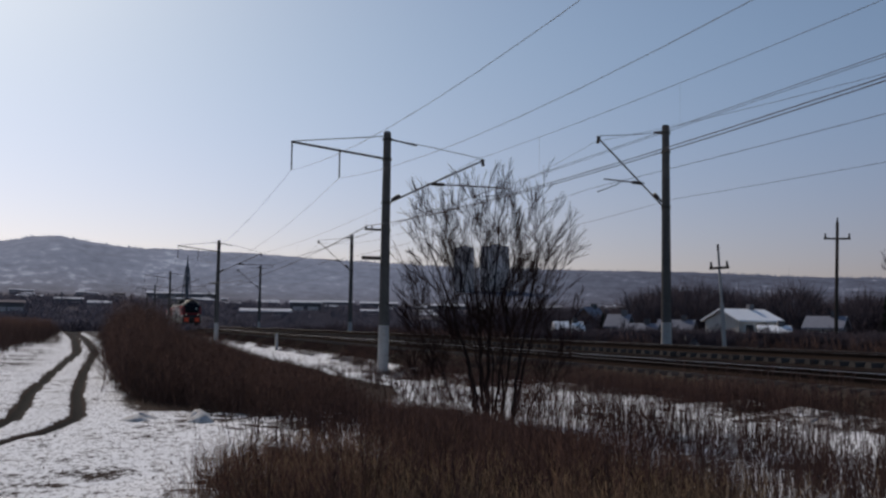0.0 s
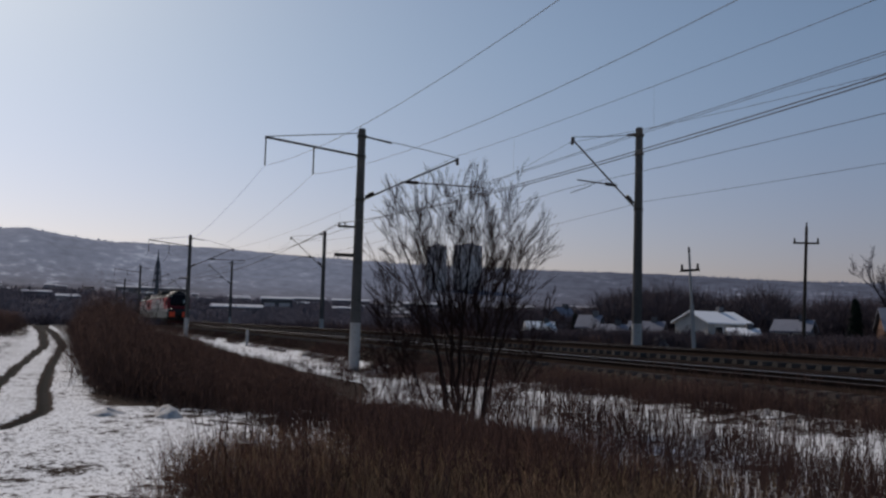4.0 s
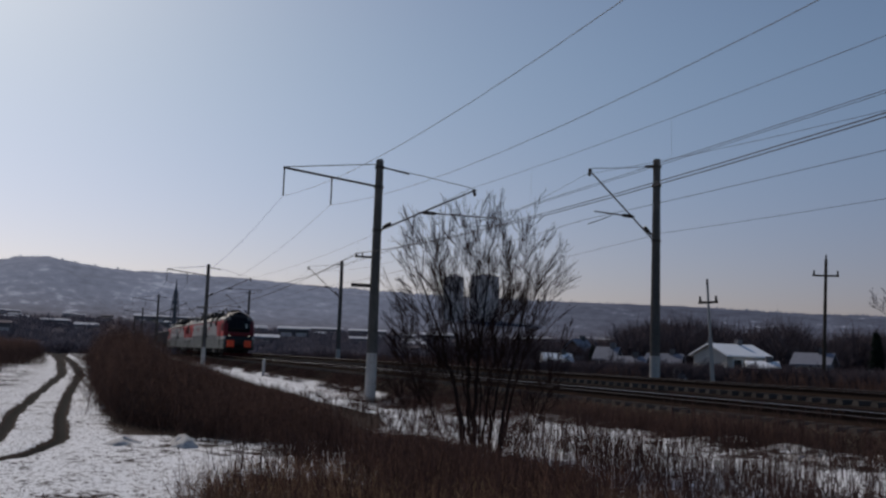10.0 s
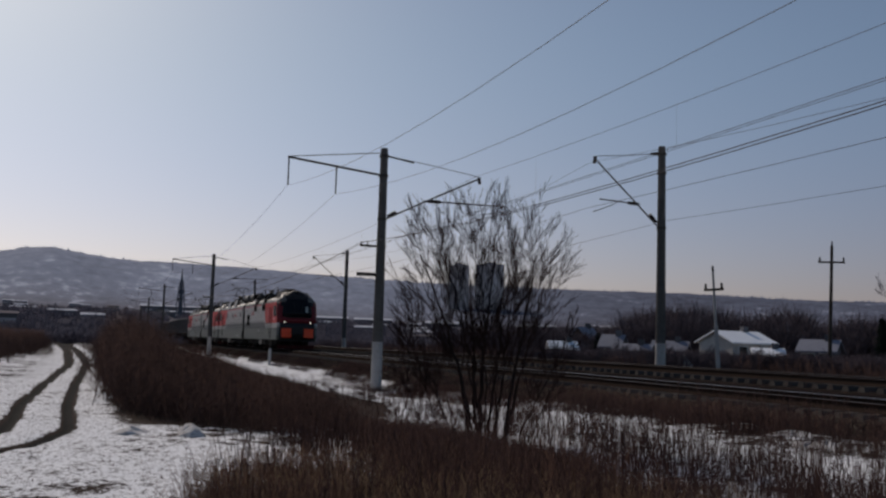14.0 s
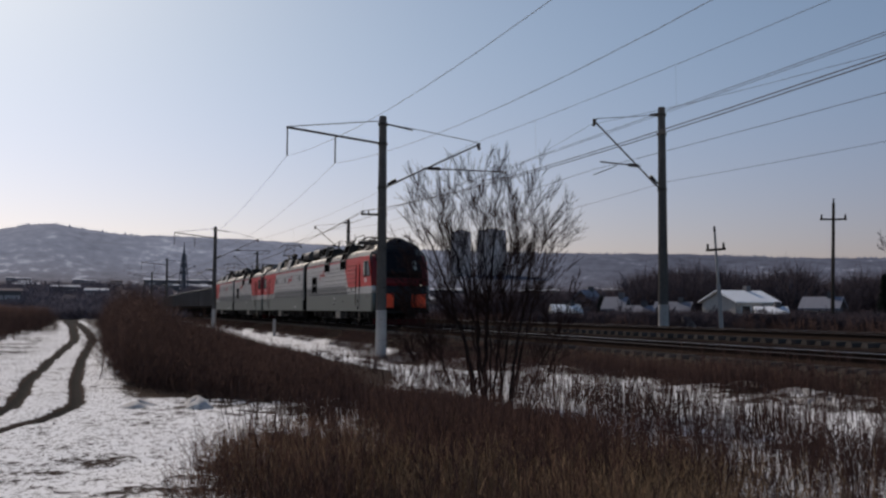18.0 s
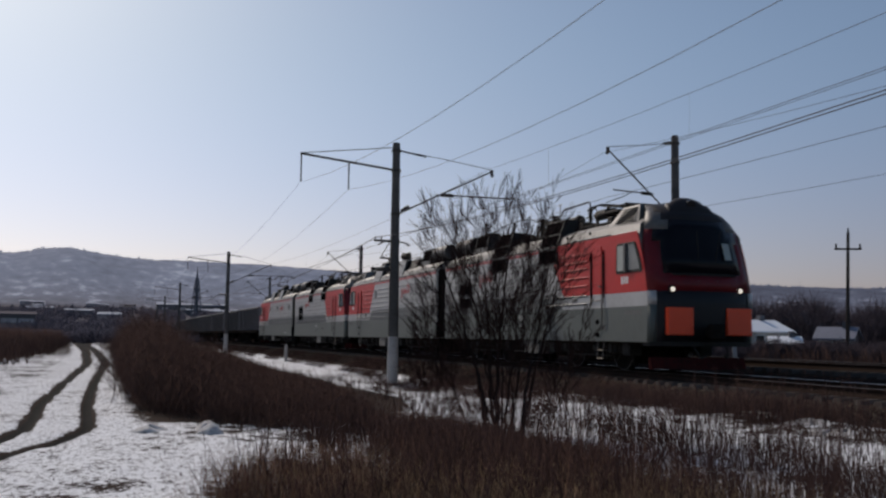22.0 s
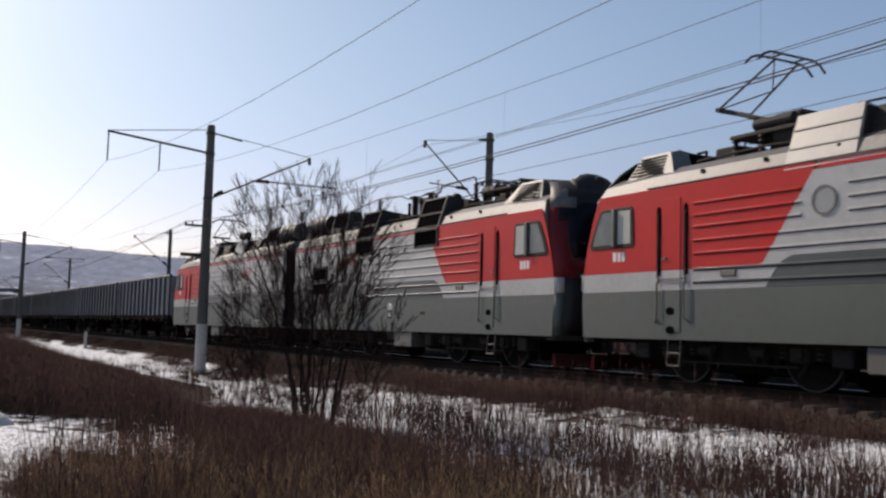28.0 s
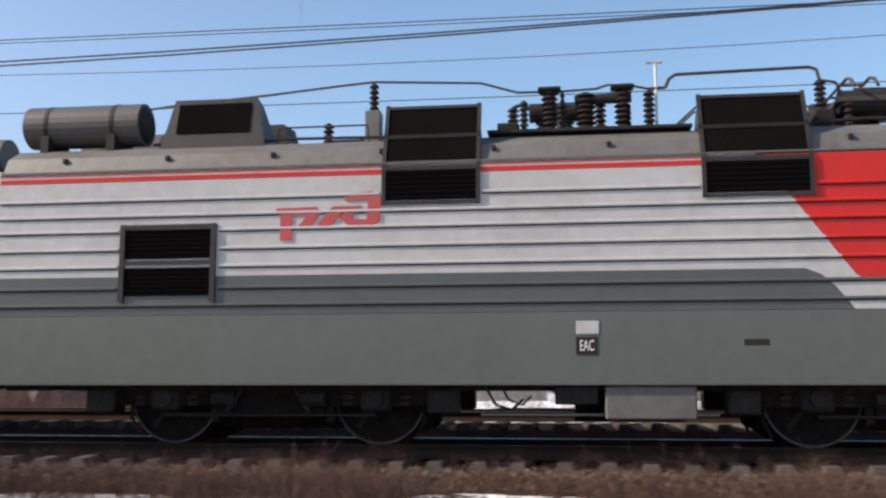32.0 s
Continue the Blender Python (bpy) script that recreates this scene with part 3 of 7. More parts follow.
def track(off, up, label):
    t = thing("railway_track", Matrix(), label, "railway track", "tracks of the line", "structure")
    for side in (-0.795, 0.795):
        r = sweep("rail", RAIL, -400, 110, 2.0, M_RAIL, off + side, up, t)
        # only one rail keeps the bright head, to paint a single glint
        sweep("rail_head", [(-0.034, -0.0035), (-0.024, 0.0), (0.024, 0.0), (0.034, -0.0035)], -400, 110, 2.0, M_RAILTOP if side > 0 and off == 0.0 else M_DULLTOP, off + side, up, r, "running surface")
    return t


near_track = track(0.0, 0.0, "rusty rails on concrete sleepers, nearer track")
far_track = track(FAR_OFF, FAR_UP, "rusty rails on concrete sleepers, second track")


# ---- overhead line ----
def catenary_mast(x, y, z0, height, arm, field_arm, label, low_arms=False, low=5.75, top=7.72):
    """A round concrete mast with a cantilever over the track; arm: metres to the track's axis, with its sign."""
    m = thing("catenary_mast", pose(x, y, z0, 0, 0, math.degrees(line_turn(x))), label, "catenary mast", "masts along the line")
    h = height - z0
    b = bmesh.new()
    tube(b, (0, 0, 1.9), (0, 0, h), 0.205, 0.15, 16)
    part("mast_shaft", b, M_CONC, m, smooth=False)
    b = bmesh.new()
    tube(b, (0, 0, -0.5), (0, 0, 1.9), 0.225, 0.205, 16)
    part("mast_foot", b, M_LIME, m, "pale limewashed foot")
    b = bmesh.new()
    tube(b, (0, 0, h), (0, 0, h + 0.08), 0.16, 0.12, 12)
    part("mast_cap", b, M_CONC, m)
    g = 1 if arm > 0 else -1
    a = abs(arm)
    low, top = low - z0, top - z0
    k = part("cantilever", rod([(0.0, g * 0.16, low), (0, g * (a + 0.1), top)], 0.033, 8), M_IRON, m)
    part("insulator", rod([(0, g * e, low + (top - low) * e / a) for e in (0.22, 0.3, 0.36)], 0.05, 10), M_INSUL, m)
    part("insulator", rod([(0, g * e, low + (top - low) * e / a) for e in (0.36, 0.46, 0.56)], 0.075, 10), M_INSUL, m)
    far = field_arm == 0.0
    ra, rb = (0.33 * a, 0.93 * a) if far else (0.42 * a, a + 1.25)
    rz0 = low + (top - low) * ra / a
    rz1 = rz0 + (0.08 if far else 0.03)
    part("stay_rod", rod([(0, g * 0.12, h - 0.22), (0, g * a * 0.45, h - 0.42), (0, g * (a - 0.05), top + 0.05)], 0.014, 6), M_IRON, m)
    part("stay_insulator", tube(bmesh.new(), (0, g * 0.2, h - 0.235), (0, g * (0.55 if far else 1.25), h - (0.29 if far else 0.405)), 0.075 if far else 0.035, 0.05 if far else 0.03, 8), M_INSUL, m)
    part("registration_arm", rod([(0, g * ra, rz0), (0, g * rb, rz1)], 0.028, 8), M_IRON, m)
    part("arm_insulator", rod([(0, g * (ra + (rb - ra) * u), rz0 + (rz1 - rz0) * u) for u in ((0.06, 0.16, 0.3) if far else (0.05, 0.1, 0.2))], 0.07, 8), M_INSUL, m)
    part("steady_arm", rod([(0, g * ra * 2, rz1 - 0.05), (0, g * rb * 0.8, rz1 - 0.2), (0, g * (rb + 0.3), rz1 - 0.55)] if far else [(0, g * (rb - 0.05), rz1), (0, g * (rb - 0.07), rz1 - 0.23), (0, g * (a + 0.05), rz1 - 0.43)], 0.017, 6), M_IRON, m)
    part("messenger_clamp", rod([(0, g * a, top + 0.02), (0, g * (a + 0.06), top - 0.26)], 0.07, 8), M_IRON, m)
    if field_arm:
        f = part("feeder_arm", rod([(0, -0.12, h - 1.02), (0, -field_arm, h - 0.62)], 0.045, 6), M_IRON, m)
        part("feeder_stay", rod([(0, -0.1, h - 0.12), (0, -field_arm, h - 0.6)], 0.018, 6), M_IRON, m)
        for u in (0.99, 0.5):
            zt = h - 1.02 + 0.4 * u
            part("hanging_insulator", rod([(0, -field_arm * u, zt), (0, -field_arm * u, zt - 1.1)], 0.028, 8), M_INSUL, m)
    if low_arms:
        part("low_arm", boxed(-0.05, 0.05, -0.85, 0.2, 4.58 - z0, 4.66 - z0, bevel=0.008), M_IRON, m)
        part("low_bracket", boxed(-0.05, 0.05, -0.95, -0.1, 3.42 - z0, 3.56 - z0, bevel=0.01), M_IRON, m)
        for e in (-0.8, -0.55):
            part("pin_insulator", tube(bmesh.new(), (0, e, 4.66 - z0), (0, e, 4.78 - z0), 0.035, 0.02, 8), M_INSUL, m)
    for zc in (low - 0.05, h - 0.25, h - 1.05):
        part("mast_band", tube(bmesh.new(), (0, 0, zc - 0.05), (0, 0, zc + 0.05), 0.215 if zc < 3 else 0.195, None, 14), M_IRON, m)
    return m


NEAR_MASTS = [(60.0, 9.7), (11.0, 9.75), (-37.0, 9.3), (-95.0, 7.35), (-157.0, 4.85), (-215.0, 3.6), (-275.0, 2.6)]
FAR_MASTS = [(84.0, 21.2), (26.0, 21.1), (-34.8, 20.6), (-88.0, 18.9), (-141.0, 16.9), (-200.0, 15.2)]
for i, (x, y) in enumerate(NEAR_MASTS):
    gz = float(ground_z(x, y))
    catenary_mast(x, y, gz, 8.75 if x < -50 else 8.5, line_y(x) - y, 3.85, "round grey concrete mast with feeder arm and cantilever, limewashed foot", True)
for i, (x, y) in enumerate(FAR_MASTS):
    gz = float(ground_z(x, y))
    catenary_mast(x, y, gz, 9.2, line_y(x) + FAR_OFF - y, 0.0, "round grey concrete mast with one cantilever beyond the tracks", low=5.9, top=8.55)


def wire(name, pts, sag, r, label, droppers=None):
    """A hanging wire through its supports; droppers carry the contact wire below it."""
    t = thing(name, Matrix(), label, "overhead wire", "wires of the line")
    for a, b in zip(pts, pts[1:]):
        a, b = Vector(a), Vector(b)
        ps = [a.lerp(b, u / 16) - Vector((0, 0, sag * 4 * (u / 16) * (1 - u / 16))) for u in range(17)]
        part("span", rope(ps, r, 5), M_WIRE, t)
        if droppers:
            for u in (2, 5, 8, 11, 14):
                p = ps[u]
                part("dropper", rod([p, (p.x, p.y, droppers(p.x))], 0.0022, 4), M_WIRE, t)
    return t


CONTACT = 6.12
nm = [(x, line_y(x) + (0.15 if i % 2 else -0.15)) for i, (x, y) in enumerate(NEAR_MASTS)]
fm = [(x, line_y(x) + FAR_OFF + (0.15 if i % 2 else -0.15)) for i, (x, y) in enumerate(FAR_MASTS)]
wire("contact_wire", [(x, y, CONTACT + 0.15) for x, y in nm], 0.06, 0.0085, "thin dark contact wire over the nearer track")
wire("contact_wire", [(x, y - 0.04, CONTACT + 0.08) for x, y in nm], 0.06, 0.007, "thin dark second contact wire over the nearer track")
wire("messenger_wire", [(x, y, 7.75) for x, y in nm], 0.47, 0.0075, "thin sagging messenger wire with droppers", lambda x: CONTACT + 0.15)
wire("contact_wire", [(x, y, 6.5) for x, y in fm], 0.3, 0.0095, "thin dark contact wire over the second track")
wire("messenger_wire", [(x, y, 8.35) for x, y in fm], 1.4, 0.0075, "thin sagging messenger wire over the second track")
wire("supply_cable", [(x, y + 0.3, 6.2) for x, y in FAR_MASTS], 0.5, 0.008, "thin dark cable along the farther masts")
for u, zz in ((0.99, 6.95), (0.5, 6.75)):
    wire("feeder_wire", [(x, y - 3.85 * u, (8.75 if x < -50 else 8.5) - 2.12 + 0.4 * u) for x, y in NEAR_MASTS], 1.38, 0.0062, "dark aluminium feeder wire hung from mast arms")
for e in (-0.8, -0.7):
    wire("supply_cable", [(x, y + e, 4.75) for x, y in NEAR_MASTS], 0.80 if e < -0.75 else 0.71, 0.0095, "thick dark supply cable on low mast arms")

# ---- the train ----
M_PLOUGH = mat("dirty_red_paint", (0.06, 0.012, 0.012), 0.9, second=(0.03, 0.014, 0.013), fine=9, coarse=2, amount=0.9)
HALF = 1.55
REAR, NOSE = -8.08, 8.2
RIBS = [1.85, 2.08, 2.37, 2.61, 2.86, 3.07, 3.29]


def red_edge(z):
    """Where the slanting front of the red field runs on the side."""
    return 3.28 - (z - 2.1) * 0.73


def solid_ring(bm, cx, cz, r0, r1, y0, y1, seg=20):
    """A flat ring round (cx, cz) facing y."""
    vs = []
    for r in (r0, r1):
        for y in (y0, y1):
            vs.append([bm.verts.new((cx + r * math.cos(a * 6.2832 / seg), y, cz + r * math.sin(a * 6.2832 / seg))) for a in range(seg)])
    for a, b in ((0, 1), (1, 3), (3, 2), (2, 0)):
        for i in range(seg):
            j = (i + 1) % seg
            bm.faces.new((vs[a][i], vs[a][j], vs[b][j], vs[b][i]))
    bmesh.ops.recalc_face_normals(bm, faces=bm.faces)
    return bm


def insulator(parent, x, y, z0, z1, r=0.075):
    n = max(2, int((z1 - z0) / 0.075))
    prof = [(r * 0.5, z0)]
    for i in range(n):
        z = z0 + (z1 - z0) * (i + 0.5) / n
        prof += [(r * 0.5, z - 0.02), (r, z - 0.018), (r * 0.72, z + 0.018), (r * 0.48, z + 0.02)]
    prof.append((r * 0.45, z1))
    return part("roof_insulator", loft([[(x + q * math.cos(k * 0.6283), y + q * math.sin(k * 0.6283), z) for k in range(10)] for q, z in prof]), M_INSUL, parent)


def wheelset(parent, x, r, y=0.795):
    b = bmesh.new()
    tube(b, (0, -1.05, 0), (0, 1.05, 0), 0.085, None, 12)
    w = part("wheelset", b, M_UNDER, parent)
    w.location = (x, 0, r)
    for g in (-1, 1):
        b = bmesh.new()
        tube(b, (0, g * (y - 0.07), 0), (0, g * (y + 0.065), 0), r, None, 36)
        tube(b, (0, g * (y - 0.1), 0), (0, g * (y - 0.07), 0), r + 0.028, None, 36)
        tube(b, (0, g * (y + 0.06), 0), (0, g * (y + 0.12), 0), 0.16, 0.13, 16)
        part("wheel", b, M_UNDER, w)
        part("tyre", solid_ring(bmesh.new(), 0, 0, r - 0.03, r - 0.004, g * (y + 0.066), g * (y + 0.071), 36), M_TANK, w, "dull worn tyre face")
        for k in range(3):
            part("wheel_web", boxed(-0.03, 0.03, g * (y + 0.066) - 0.006, g * (y + 0.066) + 0.006, 0.17, r - 0.12, m=Matrix.Rotation(k * 2.094, 4, "Y")), M_BLACK, w)
    return w


def bogie(parent, cx, base, r, frame_z):
    b = bmesh.new()
    for g in (-1, 1):
        box(b, cx - base / 2 - 0.75, cx + base / 2 + 0.75, g * 1.08 - 0.09, g * 1.08 + 0.09, frame_z - 0.2, frame_z + 0.14)
        box(b, cx - 0.75, cx + 0.75, g * 1.08 - 0.1, g * 1.08 + 0.1, frame_z - 0.3, frame_z - 0.1)
    box(b, cx - 0.3, cx + 0.3, -1.0, 1.0, frame_z - 0.2, frame_z + 0.1)
    f = part("bogie_frame", b, M_UNDER, parent)
    for g in (-1, 1):
        for e in (-base / 2, base / 2):
            b = bmesh.new()
            box(b, cx + e - 0.2, cx + e + 0.2, g * 1.14 - 0.1, g * 1.14 + 0.1, r - 0.17, r + 0.17, bevel=0.04)
            tube(b, (cx + e, g * 1.2, r), (cx + e, g * 1.28, r), 0.13, 0.11, 12)
            part("axle_box", b, M_BLACK, f)
            for q in (-0.38, 0.38):
                b = bmesh.new()
                for k in range(5):
                    tube(b, (cx + e + q, g * 1.12, r - 0.1 + k * 0.085), (cx + e + q, g * 1.12, r - 0.05 + k * 0.085), 0.085, 0.085, 10)
                part("coil_spring", b, M_BLACK, f)
            b = rod([(cx + e + (0.55 if e > 0 else -0.55), g * 1.0, frame_z + 0.1), (cx + e + (0.62 if e > 0 else -0.62), g * 0.9, 0.35), (cx + e + (0.5 if e > 0 else -0.5), g * 0.8, 0.12)], 0.022, 6)
            part("sand_pipe", b, M_BLACK, f)
        for e in (-0.62, 0.62):
            part("brake_cylinder", tube(bmesh.new(), (cx + e - 0.16, g * 1.2, 0.62), (cx + e + 0.16, g * 1.2, 0.62), 0.11, None, 12), M_BLACK, f)
            part("damper", rod([(cx + e * 0.4, g * 1.22, 0.95), (cx + e * 0.9, g * 1.24, 0.45)], 0.035, 8), M_BLACK, f)
        for e in (-base / 2 - 0.9, base / 2 + 0.9):
            part("sand_box", boxed(cx + e - 0.2, cx + e + 0.2, min(g * 0.9, g * 1.3), max(g * 0.9, g * 1.3), 0.42, 0.8, bevel=0.03), M_BLACK, f)
        for e in (-base / 2, base / 2):
            part("brake_hanger", boxed(cx + e * 0.55 - 0.05, cx + e * 0.55 + 0.05, min(g * 0.98, g * 1.05), max(g * 0.98, g * 1.05), 0.3, 0.75, bevel=0.01), M_BLACK, f)
        part("brake_rod", rod([(cx - base / 2, g * 1.2, 0.4), (cx + base / 2, g * 1.2, 0.4)], 0.022, 6), M_BLACK, f)
    return f


def vent(sec, x0, x1, g):
    """Louvred air intake: one panel on the side, the rest on a housing that leans back to the roof."""
    y = g * (HALF + 0.005)
    h = part("vent_housing", loft([[(x0, y * 1.0, 3.62), (x1, y, 3.62), (x1, g * 0.5, 3.62), (x0, g * 0.5, 3.62)],
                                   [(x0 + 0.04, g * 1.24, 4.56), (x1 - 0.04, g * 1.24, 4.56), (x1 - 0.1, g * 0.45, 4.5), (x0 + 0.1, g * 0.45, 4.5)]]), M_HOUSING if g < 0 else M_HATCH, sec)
    lean = Matrix.Rotation(math.atan2(HALF - 1.24, 0.94) * g, 4, "X")
    if g > 0:
        for u in (0.34, 0.66):
            part("housing_seam", boxed(x0 + 0.03, x1 - 0.03, -0.012, 0.012, u * 1.08 - 0.012, u * 1.08 + 0.012, m=Matrix.Translation((0, y, 3.62)) @ lean), M_ROOFGREY, h)
        for xe in (x0 + 0.03, x1 - 0.03):
            part("housing_end", loft([[(xe - 0.035, g * 1.4, 3.75), (xe + 0.035, g * 1.4, 3.75), (xe + 0.035, g * 0.55, 3.75), (xe - 0.035, g * 0.55, 3.75)], [(xe - 0.035, g * 1.2, 4.5), (xe + 0.035, g * 1.2, 4.5), (xe + 0.035, g * 0.6, 4.46), (xe - 0.035, g * 0.6, 4.46)]]), M_BLACK, h)
        return
    for k, (a, b) in enumerate(((3.2, 3.6), (0.05, 0.47), (0.52, 0.93))):
        mm = Matrix() if k == 0 else Matrix.Translation((0, y, 3.62)) @ lean
        yy = y if k == 0 else 0.0
        bm = boxed(x0 + 0.06, x1 - 0.06, yy - 0.012, yy + 0.012, a, b, m=mm)
        p = part("louvre_panel", bm, M_SLAT, h)
        bm = bmesh.new()
        for q in range(6):
            z = a + (b - a) * (q + 0.5) / 6
            box(bm, x0 + 0.08, x1 - 0.08, yy + g * 0.012 - 0.014, yy + g * 0.012 + 0.014, z - 0.008, z + 0.01, m=mm)
        part("louvre_slats", bm, M_SLAT, h, kind="stuff") if k == 0 else bm.free()
        bm = bmesh.new()
        for xa in (x0 + 0.01, x1 - 0.06):
            box(bm, xa, xa + 0.05, yy - 0.03, yy + 0.03, a - 0.06, b + 0.06, m=mm)
        for za in (a - 0.06, b - 0.005):
            box(bm, x0 + 0.01, x1 - 0.01, yy - 0.028, yy + 0.028, za, za + 0.045, m=mm)
        part("louvre_frame", bm, M_HOUSING, h)


def nose_rings():
    """Outline of the rounded cab front by height: corner x, half width, bulge."""
    rows = [(0.8, 8.20, 1.55, 0.34), (1.2, 8.22, 1.55, 0.40), (1.75, 8.22, 1.55, 0.44), (2.1, 8.20, 1.55, 0.44), (2.55, 8.10, 1.545, 0.43), (3.0, 7.97, 1.52, 0.42),
            (3.4, 7.84, 1.47, 0.43), (3.72, 7.77, 1.40, 0.46), (3.98, 7.67, 1.30, 0.47), (4.2, 7.5, 1.17, 0.45), (4.4, 7.2, 1.0, 0.40), (4.53, 6.8, 0.83, 0.30), (4.58, 6.2, 0.7, 0.15)]
    out = []
    for z, xc, w, bulge in rows:
        ring = []
        for i in range(17):
            u = -1 + i / 8
            ring.append((xc + bulge * (1 - abs(u) ** 2.6), u * w, z))
        out.append(ring)
    return out


def engine():
    sec = thing("electric_locomotive_section", Matrix(), "red, grey and white electric freight engine section on the nearer track", "locomotive", "engine sections of the train")
    # body core, roof
    side = [(-1.53, 0.8), (-1.53, 3.66), (-1.40, 3.95), (-1.12, 4.12), (-0.55, 4.2), (0, 4.22), (0.55, 4.2), (1.12, 4.12), (1.40, 3.95), (1.53, 3.66), (1.53, 0.8)]
    part("body_shell", loft([[(x, a, b) for a, b in side] for x in (REAR, 6.0)] + [[(8.15 - 0.55 * max(0, b - 3.0), a, b * 0.985) for a, b in side]]), M_ROOFGREY, sec, "dull grey shell and roof")
    part("rear_wall", boxed(REAR - 0.03, REAR + 0.01, -1.5, 1.5, 0.85, 3.75, bevel=0.01), M_UNDER, sec)
    for g in (-1, 1):
        y0, y1 = g * 1.528, g * HALF
        louv = g < 0
        part("skirt_panel", prism([(REAR, 0.8), (8.17, 0.8), (8.22, 1.715), (REAR, 1.715)], y0, y1), M_SKIRT, sec, "green-grey lower side")
        xe = 2.95
        part("waist_panel", prism([(REAR, 1.72), (xe + 0.25, 1.72), (xe + 0.05, 1.98), (xe - 0.12, 2.14), (xe - 0.32, 2.22), (REAR, 2.24)], y0, y1), M_GREY, sec, "slate grey band")
        part("side_panel", prism([(REAR, 2.245), (xe - 0.31, 2.225), (xe - 0.11, 2.145), (xe + 0.06, 1.985), (xe + 0.26, 1.72), (8.22, 1.72), (8.21, 2.09), (3.33, 2.09), (3.24, 2.15), (red_edge(3.558), 3.558), (REAR, 3.558)], y0, y1), M_WHITE, sec, "weathered off-white side")
        part("cab_panel", prism([(3.335, 2.095), (8.2, 2.095), (8.1, 2.55), (7.97, 3.0), (7.82, 3.4), (7.68, 3.68), (red_edge(3.68), 3.68), (3.245, 2.155)], y0, y1), M_RED, sec, "red cab side")
        part("cornice_band", prism([(REAR, 3.562), (red_edge(3.69), 3.562), (red_edge(3.69), 3.69), (REAR, 3.69)], y0, y1 + g * 0.002), M_WHITE, sec)
        for za, zb in ((3.565, 3.622), (3.648, 3.664)):
            part("cornice_stripe", prism([(REAR, za), (red_edge(3.69), za), (red_edge(3.69), zb), (REAR, zb)], y0, y1 + g * 0.006), M_RED, sec)
        part("cornice_seam", prism([(REAR, 3.672), (2.2, 3.672), (2.2, 3.684), (REAR, 3.684)], y0, y1 + g * 0.009), M_BLACK, sec)
        part("gutter", prism([(REAR, 3.70), (6.2, 3.70), (6.2, 3.722), (REAR, 3.722)], y0 - g * 0.02, y1 + g * 0.006), M_ROOFGREY, sec)
        # ribs, broken at the openings
        holes = [(-6.3, -4.88, 1.93, 2.93), (-2.7, -1.34, 3.1, 3.7), (1.42, 2.84, 3.1, 3.7)] if louv else [(1.55, 2.45, 2.7, 3.4), (-2.07, -1.17, 2.7, 3.4), (-7.37, -6.47, 2.7, 3.4)]
        for z in RIBS:
            cuts = sorted((a, b) for a, b, c, d in holes if c < z < d)
            xs, a = [], REAR + 0.02
            for c, d in cuts:
                xs.append((a, c))
                a = d
            xs.append((a, 4.9))
            for a, b in xs:
                e = min(max(red_edge(z), a), b) if z > 2.1 else b
                for c, d, mt in ((a, e, M_GREY if z < 2.2 else M_WHITE), (e, b, M_RED)):
                    if d - c > 0.1:
                        rb = part("side_rib", prism([(c, z - 0.014), (d, z - 0.014), (d, z + 0.026), (c, z + 0.026)], y1 - g * 0.006, y1 + g * 0.024, 0.009), mt, sec)
                        # black strip below the rib stands in for its shadow
                        part("rib_shadow", prism([(c, z - 0.032), (d, z - 0.032), (d, z - 0.015), (c, z - 0.015)], y1 - g * 0.004, y1 + g * 0.006), M_BLACK, rb, "dark strip painted as the rib's shadow")
        # door with handrails and steps
        for za, zb, mt in ((1.72, 2.09, M_WHITE), (2.1, 3.45, M_RED), (0.95, 1.715, M_SKIRT)):
            part("door_leaf", prism([(5.24, za), (5.72, za), (5.72, zb), (5.24, zb)], y1 - g * 0.01, y1 + g * 0.014, 0.003), mt, sec)
        for xx in (5.1, 5.84):
            part("rail_recess", prism([(xx - 0.06, 2.0), (xx + 0.06, 2.0), (xx + 0.06, 3.28), (xx, 3.34), (xx - 0.06, 3.28)], y1 - g * 0.01, y1 + g * 0.006), M_SLAT, sec)
            part("handrail", rod([(xx, y1, 3.2), (xx, y1 + g * 0.026, 3.15), (xx, y1 + g * 0.026, 1.95), (xx, y1, 1.9)], 0.016, 6), M_IRON, sec)
            part("lower_handrail", rod([(xx, y1, 1.9), (xx, y1 + g * 0.05, 1.85), (xx, y1 + g * 0.05, 1.2), (xx + (0.1 if xx > 5.5 else -0.1), y1, 1.12)], 0.018, 6), M_STEEL, sec, "bright steel handrail")
        part("door_bar", rod([(5.12, y1 + g * 0.04, 1.93), (5.82, y1 + g * 0.04, 1.93)], 0.014, 6), M_STEEL, sec, "steel bar across the door")
        part("door_handle", boxed(5.6, 5.72, min(y1 + g * 0.01, y1 + g * 0.05), max(y1 + g * 0.01, y1 + g * 0.05), 2.3, 2.34), M_STEEL, sec)
        for z in (1.33, 0.98):
            b = bmesh.new()
            tube(b, (5.5, y1 - g * 0.02, z), (5.5, y1 + g * 0.019, z), 0.075, None, 14)
            bmesh.ops.scale(b, vec=(1.6, 1, 1), space=Matrix.Translation((-5.5, 0, 0)), verts=b.verts)
            part("foot_hole", b, M_SLAT, sec)
        b = rod([(5.33, y1 - g * 0.1, 0.8), (5.33, y1 - g * 0.06, 0.32), (5.67, y1 - g * 0.06, 0.32), (5.67, y1 - g * 0.1, 0.8)], 0.016, 6)
